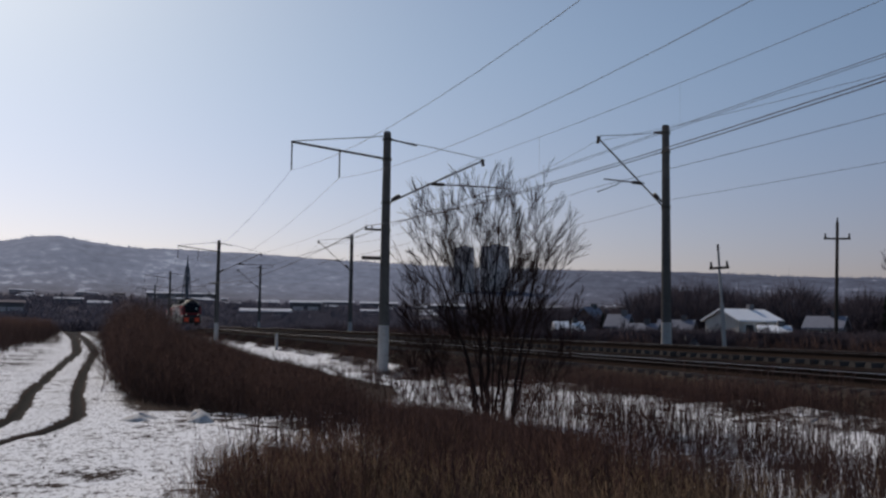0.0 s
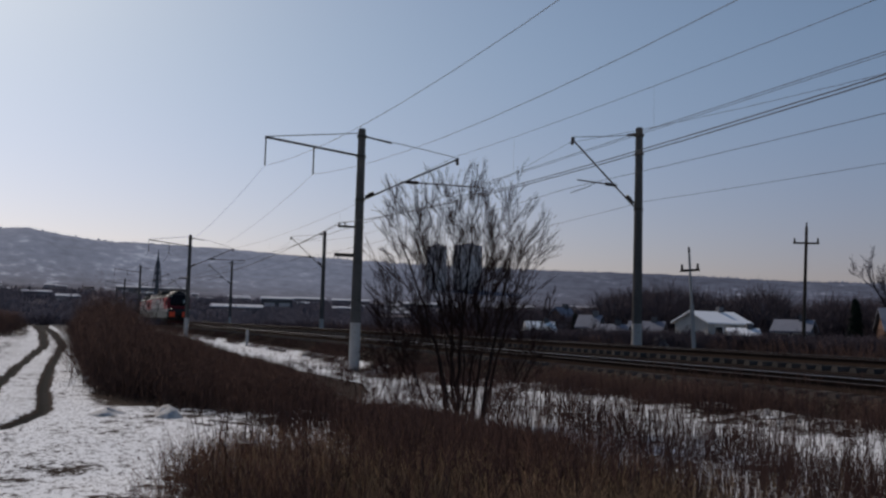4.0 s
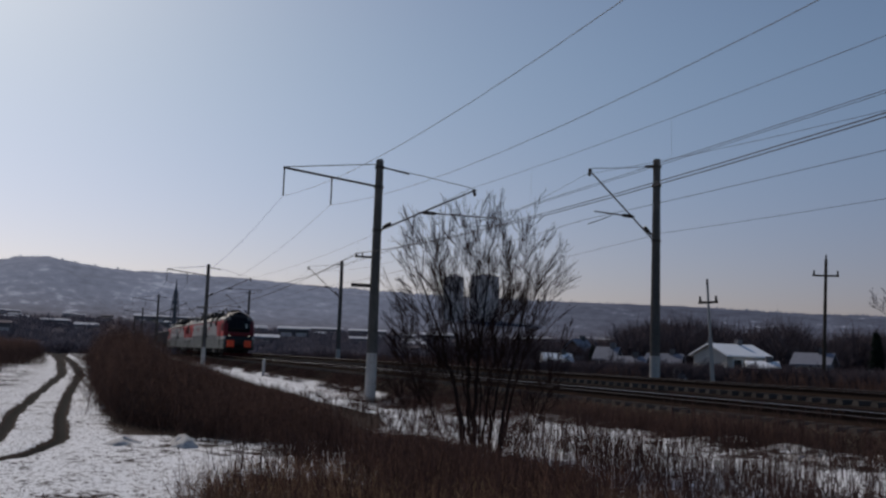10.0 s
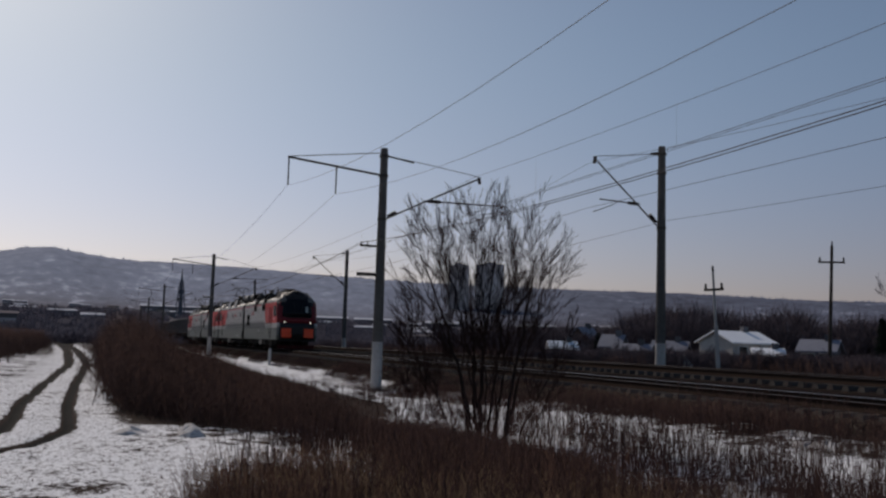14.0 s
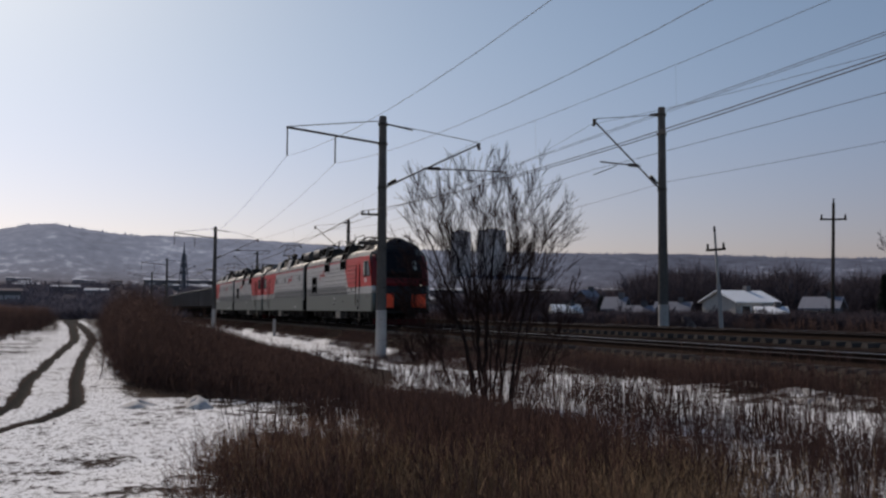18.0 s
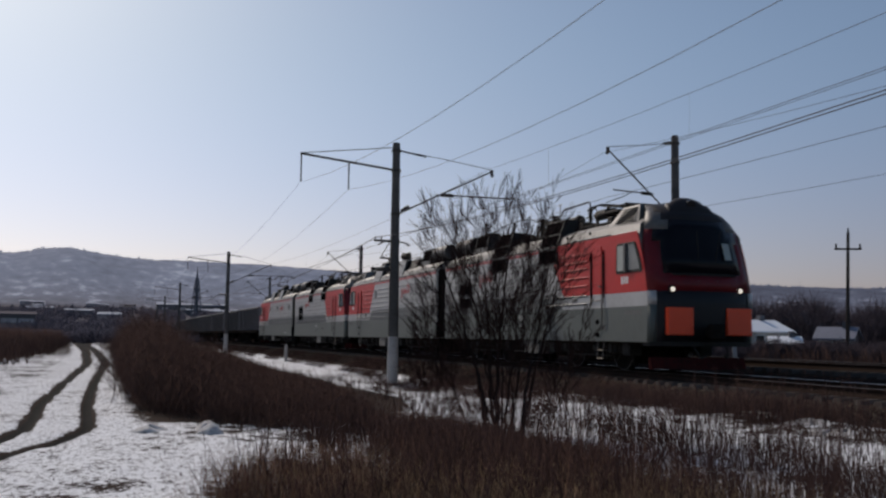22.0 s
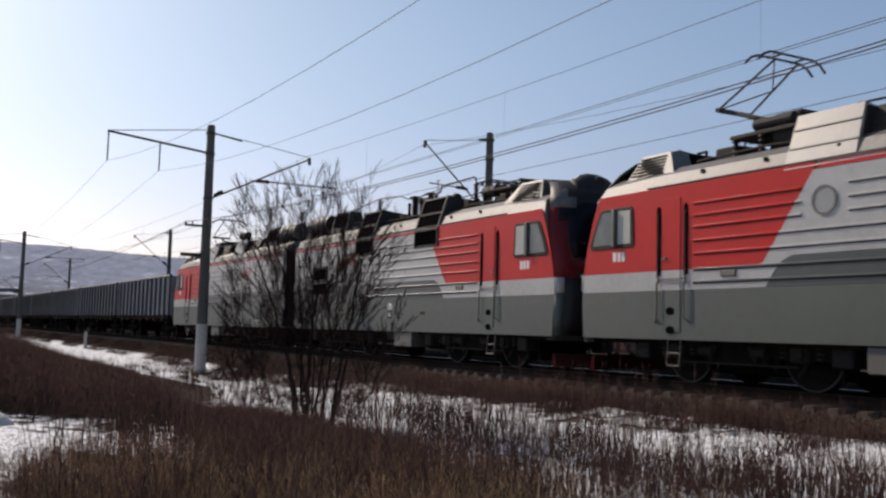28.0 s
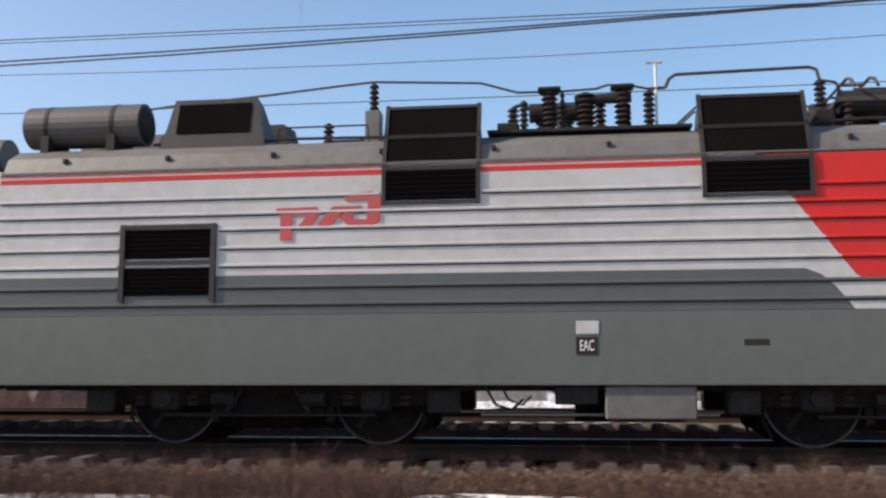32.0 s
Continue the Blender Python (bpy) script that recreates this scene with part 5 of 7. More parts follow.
def pantograph(sec, up):
    """A half-scissor pantograph over the cab end, raised to the wire or folded flat."""
    b = boxed(3.4, 4.95, -0.62, 0.62, 4.58, 4.65, bevel=0.01)
    part("pantograph_base", b, M_IRON, sec)
    part("pantograph_spring", tube(bmesh.new(), (3.5, -0.25, 4.74), (4.1, -0.25, 4.74), 0.07, None, 10), M_BLACK, sec)
    if up:
        part("pantograph_drive", boxed(3.45, 4.15, -0.38, 0.38, 4.64, 4.96, bevel=0.06), M_BLACK, sec)
        part("air_cylinder", tube(bmesh.new(), (3.5, 0.5, 4.78), (4.4, 0.5, 4.78), 0.11, None, 12), M_BLACK, sec)
    knee = (5.45, 5.28) if up else (5.1, 4.78)
    head = (4.15, CONTACT - 0.04) if up else (3.7, 4.92)
    part("lower_arm", rod([(3.75, 0, 4.7), (knee[0], 0, knee[1])], 0.045, 8), M_IRON, sec)
    part("lower_arm_rod", rod([(4.0, 0.12, 4.66), (knee[0] - 0.12, 0.05, knee[1] - 0.05)], 0.016, 6), M_IRON, sec)
    part("knee_joint", tube(bmesh.new(), (knee[0], -0.45, knee[1]), (knee[0], 0.45, knee[1]), 0.05, None, 10), M_IRON, sec)
    for g in (-1, 1):
        part("upper_arm", rod([(knee[0], g * 0.42, knee[1]), (head[0], g * 0.3, head[1] - 0.08)], 0.024, 6), M_IRON, sec)
    part("upper_brace", rod([(knee[0], 0.42, knee[1]), ((knee[0] + head[0]) / 2, -0.36, (knee[1] + head[1]) / 2 - 0.04), (head[0], 0.3, head[1] - 0.08)], 0.014, 6), M_IRON, sec)
    for dx in (-0.15, 0.15):
        z = head[1]
        part("contact_strip", rod([(head[0] + dx, -0.88, z - 0.2), (head[0] + dx, -0.74, z - 0.07), (head[0] + dx, -0.55, z), (head[0] + dx, 0.55, z), (head[0] + dx, 0.74, z - 0.07), (head[0] + dx, 0.88, z - 0.2)], 0.024, 6), M_IRON, sec)
    part("head_link", rod([(head[0] - 0.15, -0.3, head[1] - 0.02), (head[0] + 0.15, -0.3, head[1] - 0.02)], 0.02, 6), M_IRON, sec)
    part("head_link", rod([(head[0] - 0.15, 0.3, head[1] - 0.02), (head[0] + 0.15, 0.3, head[1] - 0.02)], 0.02, 6), M_IRON, sec)


def front_gear(sec, lead):
    """Headlamps; the leading engine shows lit lamps and orange panels."""
    for g in (-1, 1):
        if lead:
            part("front_buffer_panel", boxed(8.52, 8.68, g * 0.86 - 0.37, g * 0.86 + 0.37, 0.98, 1.68, bevel=0.02), M_ORANGE, sec, "bright orange reflective panel")
        b = bmesh.new()
        tube(b, (8.38, g * 1.0, 2.15), (8.52, g * 1.0, 2.14), 0.11, 0.095, 16)
        hl = part("headlamp", b, M_BLACK, sec)
        b = bmesh.new()
        tube(b, (8.52, g * 1.0, 2.14), (8.535, g * 1.0, 2.14), 0.062, 0.056, 16)
        part("lens", b, M_LAMP if lead else M_DEADLAMP, hl, "lit white lens" if lead else "")


def wagon():
    w = thing("gondola_wagon", Matrix(), "dusty dark grey open freight wagon with upright ribs", "freight wagon", "wagons of the train")
    L, W = 6.38, 1.52
    part("wagon_floor", boxed(-L, L, -1.45, 1.45, 1.16, 1.26), M_WAGON, w)
    for g in (-1, 1):
        part("side_plate", boxed(-L, L, min(g * 1.42, g * 1.45), max(g * 1.42, g * 1.45), 1.2, 3.38), M_WAGONPANEL, w)
        part("top_rail", boxed(-L - 0.02, L + 0.02, min(g * 1.40, g * 1.56), max(g * 1.40, g * 1.56), 3.34, 3.48, bevel=0.02), M_WAGON, w)
        part("side_sill", boxed(-L - 0.02, L + 0.02, min(g * 1.40, g * 1.55), max(g * 1.40, g * 1.55), 1.08, 1.3, bevel=0.02), M_UNDER, w)
        for i in range(13):
            x = -6.2 + i * 12.4 / 12
            wd = 0.1 if i in (0, 12) else 0.075
            part("side_rib", boxed(x - wd, x + wd, min(g * 1.44, g * 1.56), max(g * 1.44, g * 1.56), 1.28, 3.36, bevel=0.015), M_WAGON, w)
        for i in range(7):
            x = -5.2 + i * 1.73
            part("hatch_latch", boxed(x - 0.06, x + 0.06, min(g * 1.5, g * 1.6), max(g * 1.5, g * 1.6), 0.98, 1.14, bevel=0.01), M_BLACK, w)
    for e in (-1, 1):
        part("end_plate", boxed(min(e * (L - 0.03), e * L), max(e * (L - 0.03), e * L), -1.42, 1.42, 1.2, 3.4), M_WAGONPANEL, w)
        for k in (-0.95, 0, 0.95):
            part("end_rib", boxed(min(e * L, e * (L + 0.1)), max(e * L, e * (L + 0.1)), k - 0.07, k + 0.07, 1.2, 3.38, bevel=0.015), M_WAGON, w)
        b = boxed(min(e * 6.2, e * 6.95), max(e * 6.2, e * 6.95), -0.13, 0.13, 0.92, 1.2, bevel=0.03)
        box(b, min(e * 6.75, e * 7.0), max(e * 6.75, e * 7.0), -0.2, 0.2, 0.86, 1.26, bevel=0.04)
        part("coupler", b, M_UNDER, w)
        part("ladder", rod([(e * (L + 0.06), -1.2, 1.1), (e * (L + 0.06), -1.2, 3.4)], 0.02, 5), M_BLACK, w)
        cx = e * 4.32
        b = bmesh.new()
        for g in (-1, 1):
            box(b, cx - 1.15, cx + 1.15, g * 1.02 - 0.08, g * 1.02 + 0.08, 0.5, 0.72, bevel=0.04)
            box(b, cx - 0.35, cx + 0.35, g * 1.02 - 0.1, g * 1.02 + 0.1, 0.3, 0.85, bevel=0.04)
        box(b, cx - 0.2, cx + 0.2, -1.0, 1.0, 0.55, 0.95)
        part("bogie_frame", b, M_UNDER, w)
        for q in (-0.925, 0.925):
            wheelset(w, cx + q, 0.475)
    part("centre_sill", boxed(-6.3, 6.3, -0.25, 0.25, 0.85, 1.15), M_UNDER, w)
    b = bmesh.new()
    tube(b, (-0.9, 0.6, 0.75), (0.6, 0.6, 0.75), 0.2, None, 12)
    part("brake_cylinder", b, M_UNDER, w)
    return w


first = engine()
engines = [first] + [copy_thing(first, Matrix()) for i in range(3)]
for i, e in enumerate(engines):
    pantograph(e, i in (1, 3))
    front_gear(e, i == 0)
wg = wagon()
wagons = [wg] + [copy_thing(wg, Matrix()) for i in range(11)]


def motions():
    def key(ob, back, face, radius):
        rows = []
        for i in range(33):
            s = START + SPEED * (i - 32) + back
            m = on_line(s)
            rows.append((float(i), m @ pose(0, 0, 0, 0, 0, 180) if face < 0 else m))
        walk(ob, rows)
        for c in ob.children:
            if c.name.startswith("wheelset"):
                x, y, z = c.location
                turns = [(k * 0.1, pose(x, y, z, 0, math.degrees(SPEED * k * 0.1 / radius) * face, 0)) for k in range(321)]
                walk(c, turns)

    for i, e in enumerate(engines):
        key(e, 35.0 - 17.5 * i, 1 if i % 2 == 0 else -1, 0.625)
    for i, w in enumerate(wagons):
        key(w, 35.0 - 52.5 - 8.75 - 6.96 - 13.92 * i, 1, 0.475)

# ---- vegetation ----
def branching(rng, base, direction, length, radius, depth, out, spread=0.45, up=0.22, kids=(0, 4, 2, 2), crook=0.10):
    """Grow a limb of short straight pieces that forks; out collects (a, b, r0, r1, depth)."""
    p, d = Vector(base), Vector(direction).normalized()
    n = 4
    for i in range(n):
        d = (d + Vector(rng.normal(0, crook, 3)) + Vector((0, 0, up * 0.25))).normalized()
        q = p + d * (length / n)
        r0, r1 = radius * (1 - 0.6 * i / n), radius * (1 - 0.6 * (i + 1) / n)
        out.append((p, q, r0, r1, depth))
        if depth > 0 and i >= 1:
            for k in range(kids[depth]):
                side = Vector(rng.normal(0, 1, 3))
                side = (side - d * side.dot(d)).normalized()
                branching(rng, q, d + side * spread * rng.uniform(0.7, 1.3) + Vector((0, 0, up)), length * rng.uniform(0.32, 0.56), r1 * 0.6, depth - 1, out, spread, up, kids, crook)
        p = q
    return out


def limbs(name, pieces, material, parent, label="", seg=5, kind=""):
    """Joined tapering round pieces."""
    v, f = [], []
    for a, b, r0, r1, _ in pieces:
        d = (b - a)
        q = d.to_track_quat("Z", "Y")
        o = len(v)
        for c, r in ((a, r0), (b, r1)):
            for k in range(seg):
                t = k * 6.2832 / seg
                v.append(c + q @ Vector((math.cos(t) * r, math.sin(t) * r, 0)))
        for k in range(seg):
            f.append((o + k, o + (k + 1) % seg, o + seg + (k + 1) % seg, o + seg + k))
    return arrays(name, [tuple(p) for p in v], f, material, parent, label, kind)


def bare_shrub(x, y, az, stems, label, seed):
    """A many-stemmed shrub; stems: foot sideways, tip sideways, tip height, thickness."""
    rng = np.random.default_rng(seed)
    t = thing("bare_shrub", pose(x, y, float(ground_z(x, y)) - 0.05, 0, 0, az), label, "shrub")
    twigs = []
    for foot, tip, tall, thick in stems:
        a = Vector((foot * 0.75, rng.uniform(-0.25, 0.25), 0))
        c = Vector((tip, a.y + rng.uniform(-0.7, 0.7), tall))
        b = Vector((foot * 0.85 + tip * 0.15, a.y, tall * 0.45))
        n = 16
        pts = [a * (1 - u) ** 2 + b * (2 * u * (1 - u)) + c * u * u + Vector(rng.normal(0, 0.018, 3)) for u in [i / n for i in range(n + 1)]]
        limb = []
        for i in range(n):
            r0, r1 = 0.7 * thick * (1 - 0.8 * i / n), 0.7 * thick * (1 - 0.8 * (i + 1) / n)
            limb.append((pts[i], pts[i + 1], r0, r1, 3))
            d = (pts[i + 1] - pts[i]).normalized()
            if i >= 5:
                for k in range(1 + i % 2 if i < 11 else 2):
                    side = Vector(rng.normal(0, 1, 3))
                    side = (side - d * side.dot(d)).normalized()
                    limb += branching(rng, pts[i + 1], d * 0.7 + side * rng.uniform(0.45, 0.95) + Vector((0, 0, 0.35)), tall * rng.uniform(0.15, 0.34) * (1.15 - 0.45 * i / n), max(r1 * 0.3, 0.0032), 2, [], 0.42, 0.14, (0, 2, 2), 0.035)
        limbs("stem", [p for p in limb if p[4] == 3], M_BARK, t, seg=7)
        twigs += [p for p in limb if p[4] < 3]
    limbs("twig_crown", [(a, b, max(r0, 0.003), max(r1, 0.002), d) for a, b, r0, r1, d in twigs], M_TWIG, t, "fine leafless twigs", seg=3, kind="stuff")
    return t


bare_shrub(-14.4, 5.35, 69.6, [(-0.05, 0.2, 3.55, 0.058), (-0.22, -1.08, 3.0, 0.055), (0.0, -0.72, 3.05, 0.042), (0.45, 0.8, 2.95, 0.05), (0.5, 1.0, 2.55, 0.045), (0.12, 0.42, 2.7, 0.036), (-0.1, -0.3, 2.95, 0.036),
                               (-0.55, -1.2, 1.6, 0.022), (-0.7, -1.0, 2.0, 0.02), (0.75, 1.3, 1.6, 0.02), (0.3, 0.05, 1.7, 0.022), (-0.85, -1.2, 1.8, 0.017), (-1.0, -1.4, 1.2, 0.014), (0.95, 1.2, 1.2, 0.014),
                               (-0.15, -1.05, 2.6, 0.022), (-0.08, -0.7, 2.95, 0.024), (0.2, 0.85, 2.65, 0.024), (0.08, -0.1, 3.2, 0.026), (0.3, 0.5, 3.05, 0.024)],
           "tall leafless many-stemmed shrub standing in dry weeds", 5)


def splints(name, b, top, r, material, label, rng):
    """Short straight pointed twigs."""
    n = len(b)
    ang = rng.uniform(0, 6.28, n)
    v = np.empty((n, 4, 3))
    for k in range(3):
        v[:, k] = b + np.stack([np.cos(ang + k * 2.094) * r, np.sin(ang + k * 2.094) * r, np.zeros(n)], 1)
    v[:, 3] = top
    f = (np.array([[0, 1, 3], [1, 2, 3], [2, 0, 3]])[None] + (np.arange(n) * 4)[:, None, None]).reshape(-1, 3)
    return arrays(name, v.reshape(-1, 3), f, material, None, label, "stuff")


def scatter(rng, n, x0, x1, y0, y1, keep):
    x, y = rng.uniform(x0, x1, n), rng.uniform(y0, y1, n)
    ok = rng.uniform(0, 1, n) < keep(x, y)
    return x[ok], y[ok]


def brush():
    """The brown leafless thicket between the farm track and the line."""
    rng = np.random.default_rng(11)

    def edge(x):
        return np.interp(-x, [0, 13.6, 14.5, 17, 20, 22, 60, 110], [9, 2.6, 1.9, 0.7, -0.1, -0.55, -1.85, -3.6])

    def keep(x, y):
        return ((y > edge(x) + 0.25) & (y < brush_side(x))) * 1.0

    cx, cy = scatter(rng, 2600, -46, -13.6, -2.5, 8, keep)
    fx, fy = scatter(rng, 1400, -110, -46, -4, 8, keep)
    cx, cy = np.concatenate([cx, fx]), np.concatenate([cy, fy])
    base, top = [], []
    for x, y in zip(cx, cy):
        d, az = math.hypot(x, y), math.degrees(math.atan2(-x, y))
        room = 0.85 + d * math.tan(radians(np.interp(az, [74, 76.3, 78.7, 80.7, 82.5, 84.1, 85.4, 87, 88.3, 88.9, 89.4, 90.3, 90.9, 91.3, 92.5], [-4.7, -4.1, -2.8, -2.2, -1.85, -1.4, -0.75, -0.4, -0.1, 0.9, 1.6, 1.7, 1.1, 0.2, -1.5]))) - float(ground_z(x, y))
        if room < 0.25:
            continue
        tall = min(room, 3.4) * rng.uniform(0.75, 1.1) * float((0.9 + 0.35 * waves(x, y, 0.8, 61) + 0.25 * waves(x, y, 2.2, 63)).clip(0.45, 1.2))
        k = int(rng.integers(14, 22))
        b = np.stack([x + rng.normal(0, 0.25, k), y + rng.normal(0, 0.25, k), np.zeros(k)], 1)
        b[:, 2] = ground_z(b[:, 0], b[:, 1]) - 0.03
        a, u = rng.uniform(0, 6.28, k), np.abs(rng.normal(0, 0.52, k))
        h = tall * rng.uniform(0.35, 1.0, k) / np.sqrt(1 + u * u)
        q = b + np.stack([np.cos(a) * u * h, np.sin(a) * u * h, h], 1)
        ok = q[:, 1] > edge(q[:, 0])
        base.append(b[ok])
        top.append(q[ok])
    B, T = np.concatenate(base), np.concatenate(top)
    i = np.repeat(np.arange(len(B)), 11)
    u = rng.uniform(0.2, 1.0, len(i))[:, None]
    q = B[i] * (1 - u) + T[i] * u + rng.normal(0, 0.03, (len(i), 3))
    w = rng.normal(0, 1, (len(i), 3)) + [0, 0, 0.45]
    w = w / np.linalg.norm(w, axis=1)[:, None] * (rng.uniform(0.10, 0.40, len(i)) * (T - B)[i, 2] * 0.6)[:, None]
    splints("brush_twigs", q, q + w, 0.004, M_THICKET, "tangled side twigs of the brush", rng)
    stalks("brush_thicket", B, T, rng.uniform(0.003, 0.008, len(B)), M_THICKET, bend=0.3, label="dense brown leafless brush beside the line", rng=rng)
    # darker brush along the far side of the farm track
    x, y = scatter(rng, 1500, -120, -45, -22, -6, lambda x, y: (y < np.interp(-x, [45, 70, 110], [-4.6, -6.0, -8.5])) * 0.9)
    k = 16
    X = np.repeat(x, k) + rng.normal(0, 0.4, len(x) * k)
    Y = np.repeat(y, k) + rng.normal(0, 0.4, len(x) * k)
    b = np.stack([X, Y, ground_z(X, Y)], 1)
    h = rng.uniform(0.6, 2.0, len(X))
    stalks("brush_thicket", b, b + np.stack([rng.normal(0, 0.25, len(X)), rng.normal(0, 0.25, len(X)), h], 1), rng.uniform(0.01, 0.02, len(X)), M_THICKET, label="dark leafless brush beside the farm track", rng=rng)
    # scrub beyond the second track
    x, y = scatter(rng, 3600, -150, 40, 22, 62, lambda x, y: (off_line(x, y) > 9.5) * (0.3 + 0.7 * (waves(x, y, 0.25, 21) > -0.1)) * (1 - 0.7 * step(-16, -4, x)))
    k = 9
    X = np.repeat(x, k) + rng.normal(0, 0.5, len(x) * k)
    Y = np.repeat(y, k) + rng.normal(0, 0.5, len(x) * k)
    b = np.stack([X, Y, ground_z(X, Y)], 1)
    az = np.degrees(np.arctan2(-X, Y))
    h = rng.uniform(0.3, 1.55, len(X)) * (1 - 0.6 * step(55.2, 55.8, az) * (1 - step(58.7, 59.3, az)) * (Y < 35))
    stalks("scrub", b, b + np.stack([rng.normal(0, 0.2, len(X)), rng.normal(0, 0.2, len(X)), h], 1), rng.uniform(0.012, 0.025, len(X)), M_THICKET, label="low dark scrub beyond the tracks", rng=rng)


brush()


def weeds():
    """Dry weeds and straw in front of the line."""
    rng = np.random.default_rng(23)

    def fan(n, az0, az1, d0, d1):
        a, d = np.radians(rng.uniform(az0, az1, n)), np.sqrt(rng.uniform(d0 * d0, d1 * d1, n))
        return -np.sin(a) * d, np.cos(a) * d

    def grow(name, x, y, h, lean, r0, r1, material, label, bend=0.12):
        b = np.stack([x, y, ground_z(x, y) - 0.02], 1)
        stalks(name, b, b + np.stack([rng.normal(0, lean, len(x)) * h, rng.normal(0, lean, len(x)) * h, h], 1), rng.uniform(r0, r1, len(x)), material, label=label, rng=rng, bend=bend)

    def twiggy(name, x, y, h, lean, r, material, label, twigs=5):
        """Weeds with short rising side twigs on the upper half."""
        n = len(x)
        b = np.stack([x, y, ground_z(x, y) - 0.02], 1)
        top = b + np.stack([rng.normal(0, lean, n) * h, rng.normal(0, lean, n) * h, h], 1)
        stalks(name, b, top, r, material, label=label, rng=rng, bend=0.05)
        i = np.repeat(np.arange(n), twigs)
        u = rng.uniform(0.35, 0.95, len(i))[:, None]
        q = b[i] * (1 - u) + top[i] * u
        a, k = rng.uniform(0, 6.28, len(i)), h[i] * rng.uniform(0.12, 0.34, len(i)) * (1.25 - u[:, 0])
        splints(name + "_tips", q, q + np.stack([np.cos(a) * k * 0.55, np.sin(a) * k * 0.55, k], 1), r * 0.75, material, label + ", fine side twigs", rng)

    def under(x, y, h):
        """Weeds before the strip of open snow stay low."""
        az = np.degrees(np.arctan2(-x, y))
        room = EYE + np.hypot(x, y) * np.tan(np.radians(np.interp(az, [75.0, 76.2, 80, 84, 88], [-3.5, -5.8, -5.95, -6.2, -6.7]))) - ground_z(x, y)
        return np.minimum(h, room.clip(0.04, 9) * rng.uniform(0.7, 1.2, len(x)))

    # the dense belt close by
    x, y = fan(21500, 44, 89, 4.6, 12.0)
    az, d = np.degrees(np.arctan2(-x, y)), np.hypot(x, y)
    k = rng.uniform(0, 1, len(x)) < (1 - step(9.6, 12.0, d)) * (0.10 + 0.90 * np.maximum(step(-0.2, 0.35, waves(x, y, 1.3, 31)), 0.75 * step(75, 77, az))) * (1 - step(-3.2, 0.0, az - np.interp(d, [8, 9.5, 11], [89, 87, 84.8]))) * np.interp(az, [44, 48, 52, 64], [0.25, 0.4, 0.5, 1.0])
    x, y, az = x[k], y[k], az[k]
    h = rng.uniform(0.25, 0.95, len(x)) ** 1.2 * (0.85 + 0.6 * waves(x, y, 1.2, 32) + 0.4 * waves(x, y, 4.0, 39)).clip(0.2, 1.5) * np.interp(az, [46, 58, 66, 72, 80, 84, 88], [0.6, 0.7, 0.85, 1.0, 0.95, 0.75, 0.35])
    h = under(x, y, h)
    k = rng.uniform(0, 1, len(x)) < (0.6 + 0.5 * waves(x, y, 0.9, 36)) * (0.15 + 0.85 * step(55, 66, az))
    twiggy("dry_weeds", x[k], y[k], h[k], 0.34, 0.0024, M_WEED, "reddish-brown dry weed stalks")
    k = ~k & (rng.uniform(0, 1, len(x)) < 0.72 - 0.2 * step(55, 66, az))
    twiggy("dark_weeds", x[k], y[k], h[k] * 1.15, 0.18, 0.0038, M_DARKSTALK, "dark dead weed stalks")
    # single tall stalks that stand above the rest
    x, y = fan(900, 46, 86, 6.5, 17)
    k = (off_line(x, y) < -4) & ((np.degrees(np.arctan2(-x, y)) < 75.2) | (np.hypot(x, y) > 16))
    x, y = x[k], y[k]
    twiggy("tall_weeds", x, y, rng.uniform(0.55, 1.05, len(x)), 0.12, 0.0046, M_DARKSTALK, "tall dark dead weed stalks", 9)
    # low brush where the thicket runs out towards the shrub
    cx, cy = fan(420, 64.5, 77, 10.5, 18.0)
    d, az = np.hypot(cx, cy), np.degrees(np.arctan2(-cx, cy))
    k = (d < np.interp(az, [64, 68, 72, 76, 80], [12.3, 13.8, 15.2, 16.8, 18.0])) & ((az < 75.3) | (d > 15.8))
    cx, cy = cx[k], cy[k]
    x, y = np.repeat(cx, 34) + rng.normal(0, 0.28, len(cx) * 34), np.repeat(cy, 34) + rng.normal(0, 0.28, len(cx) * 34)
    h = np.repeat(rng.uniform(0.25, 0.65, len(cx)), 34) * rng.uniform(0.35, 1.1, len(x))
    room = EYE + np.hypot(x, y) * np.tan(np.radians(np.interp(np.degrees(np.arctan2(-x, y)), [64, 70, 73, 76], [-5.9, -5.1, -4.6, -4.4]))) - ground_z(x, y)
    h = np.minimum(h, room.clip(0.08, 9) * rng.uniform(0.7, 1.15, len(x)))
    k = np.arange(len(x)) % 3 > 0
    twiggy("low_brush", x[k], y[k], h[k], 0.32, 0.0036, M_THICKET, "low brown brush round the shrub", 5)
    twiggy("low_brush", x[~k], y[~k], h[~k] * 1.3, 0.2, 0.0042, M_DARKSTALK, "dark dead stems among the low brush", 5)
    x, y = fan(24000, 44, 85, 4.8, 11)
    k = rng.uniform(0, 1, len(x)) < step(-0.4, 0.5, waves(x, y, 0.9, 35)) * step(0.3, 1.2, y) * (0.12 + 0.88 * step(53, 61, np.degrees(np.arctan2(-x, y))))
    x, y = x[k], y[k]
    grow("straw_grass", x, y, under(x, y, rng.uniform(0.1, 0.5, len(x))), 0.4, 0.0025, 0.005, M_STRAW, "pale flattened straw grass", 0.25)
    # thin dark stalks in the snow as far as the ballast
    d = 8 + 54 * rng.uniform(0, 1, 8000) ** 2.2
    x = np.radians(rng.uniform(14, 86, len(d)))
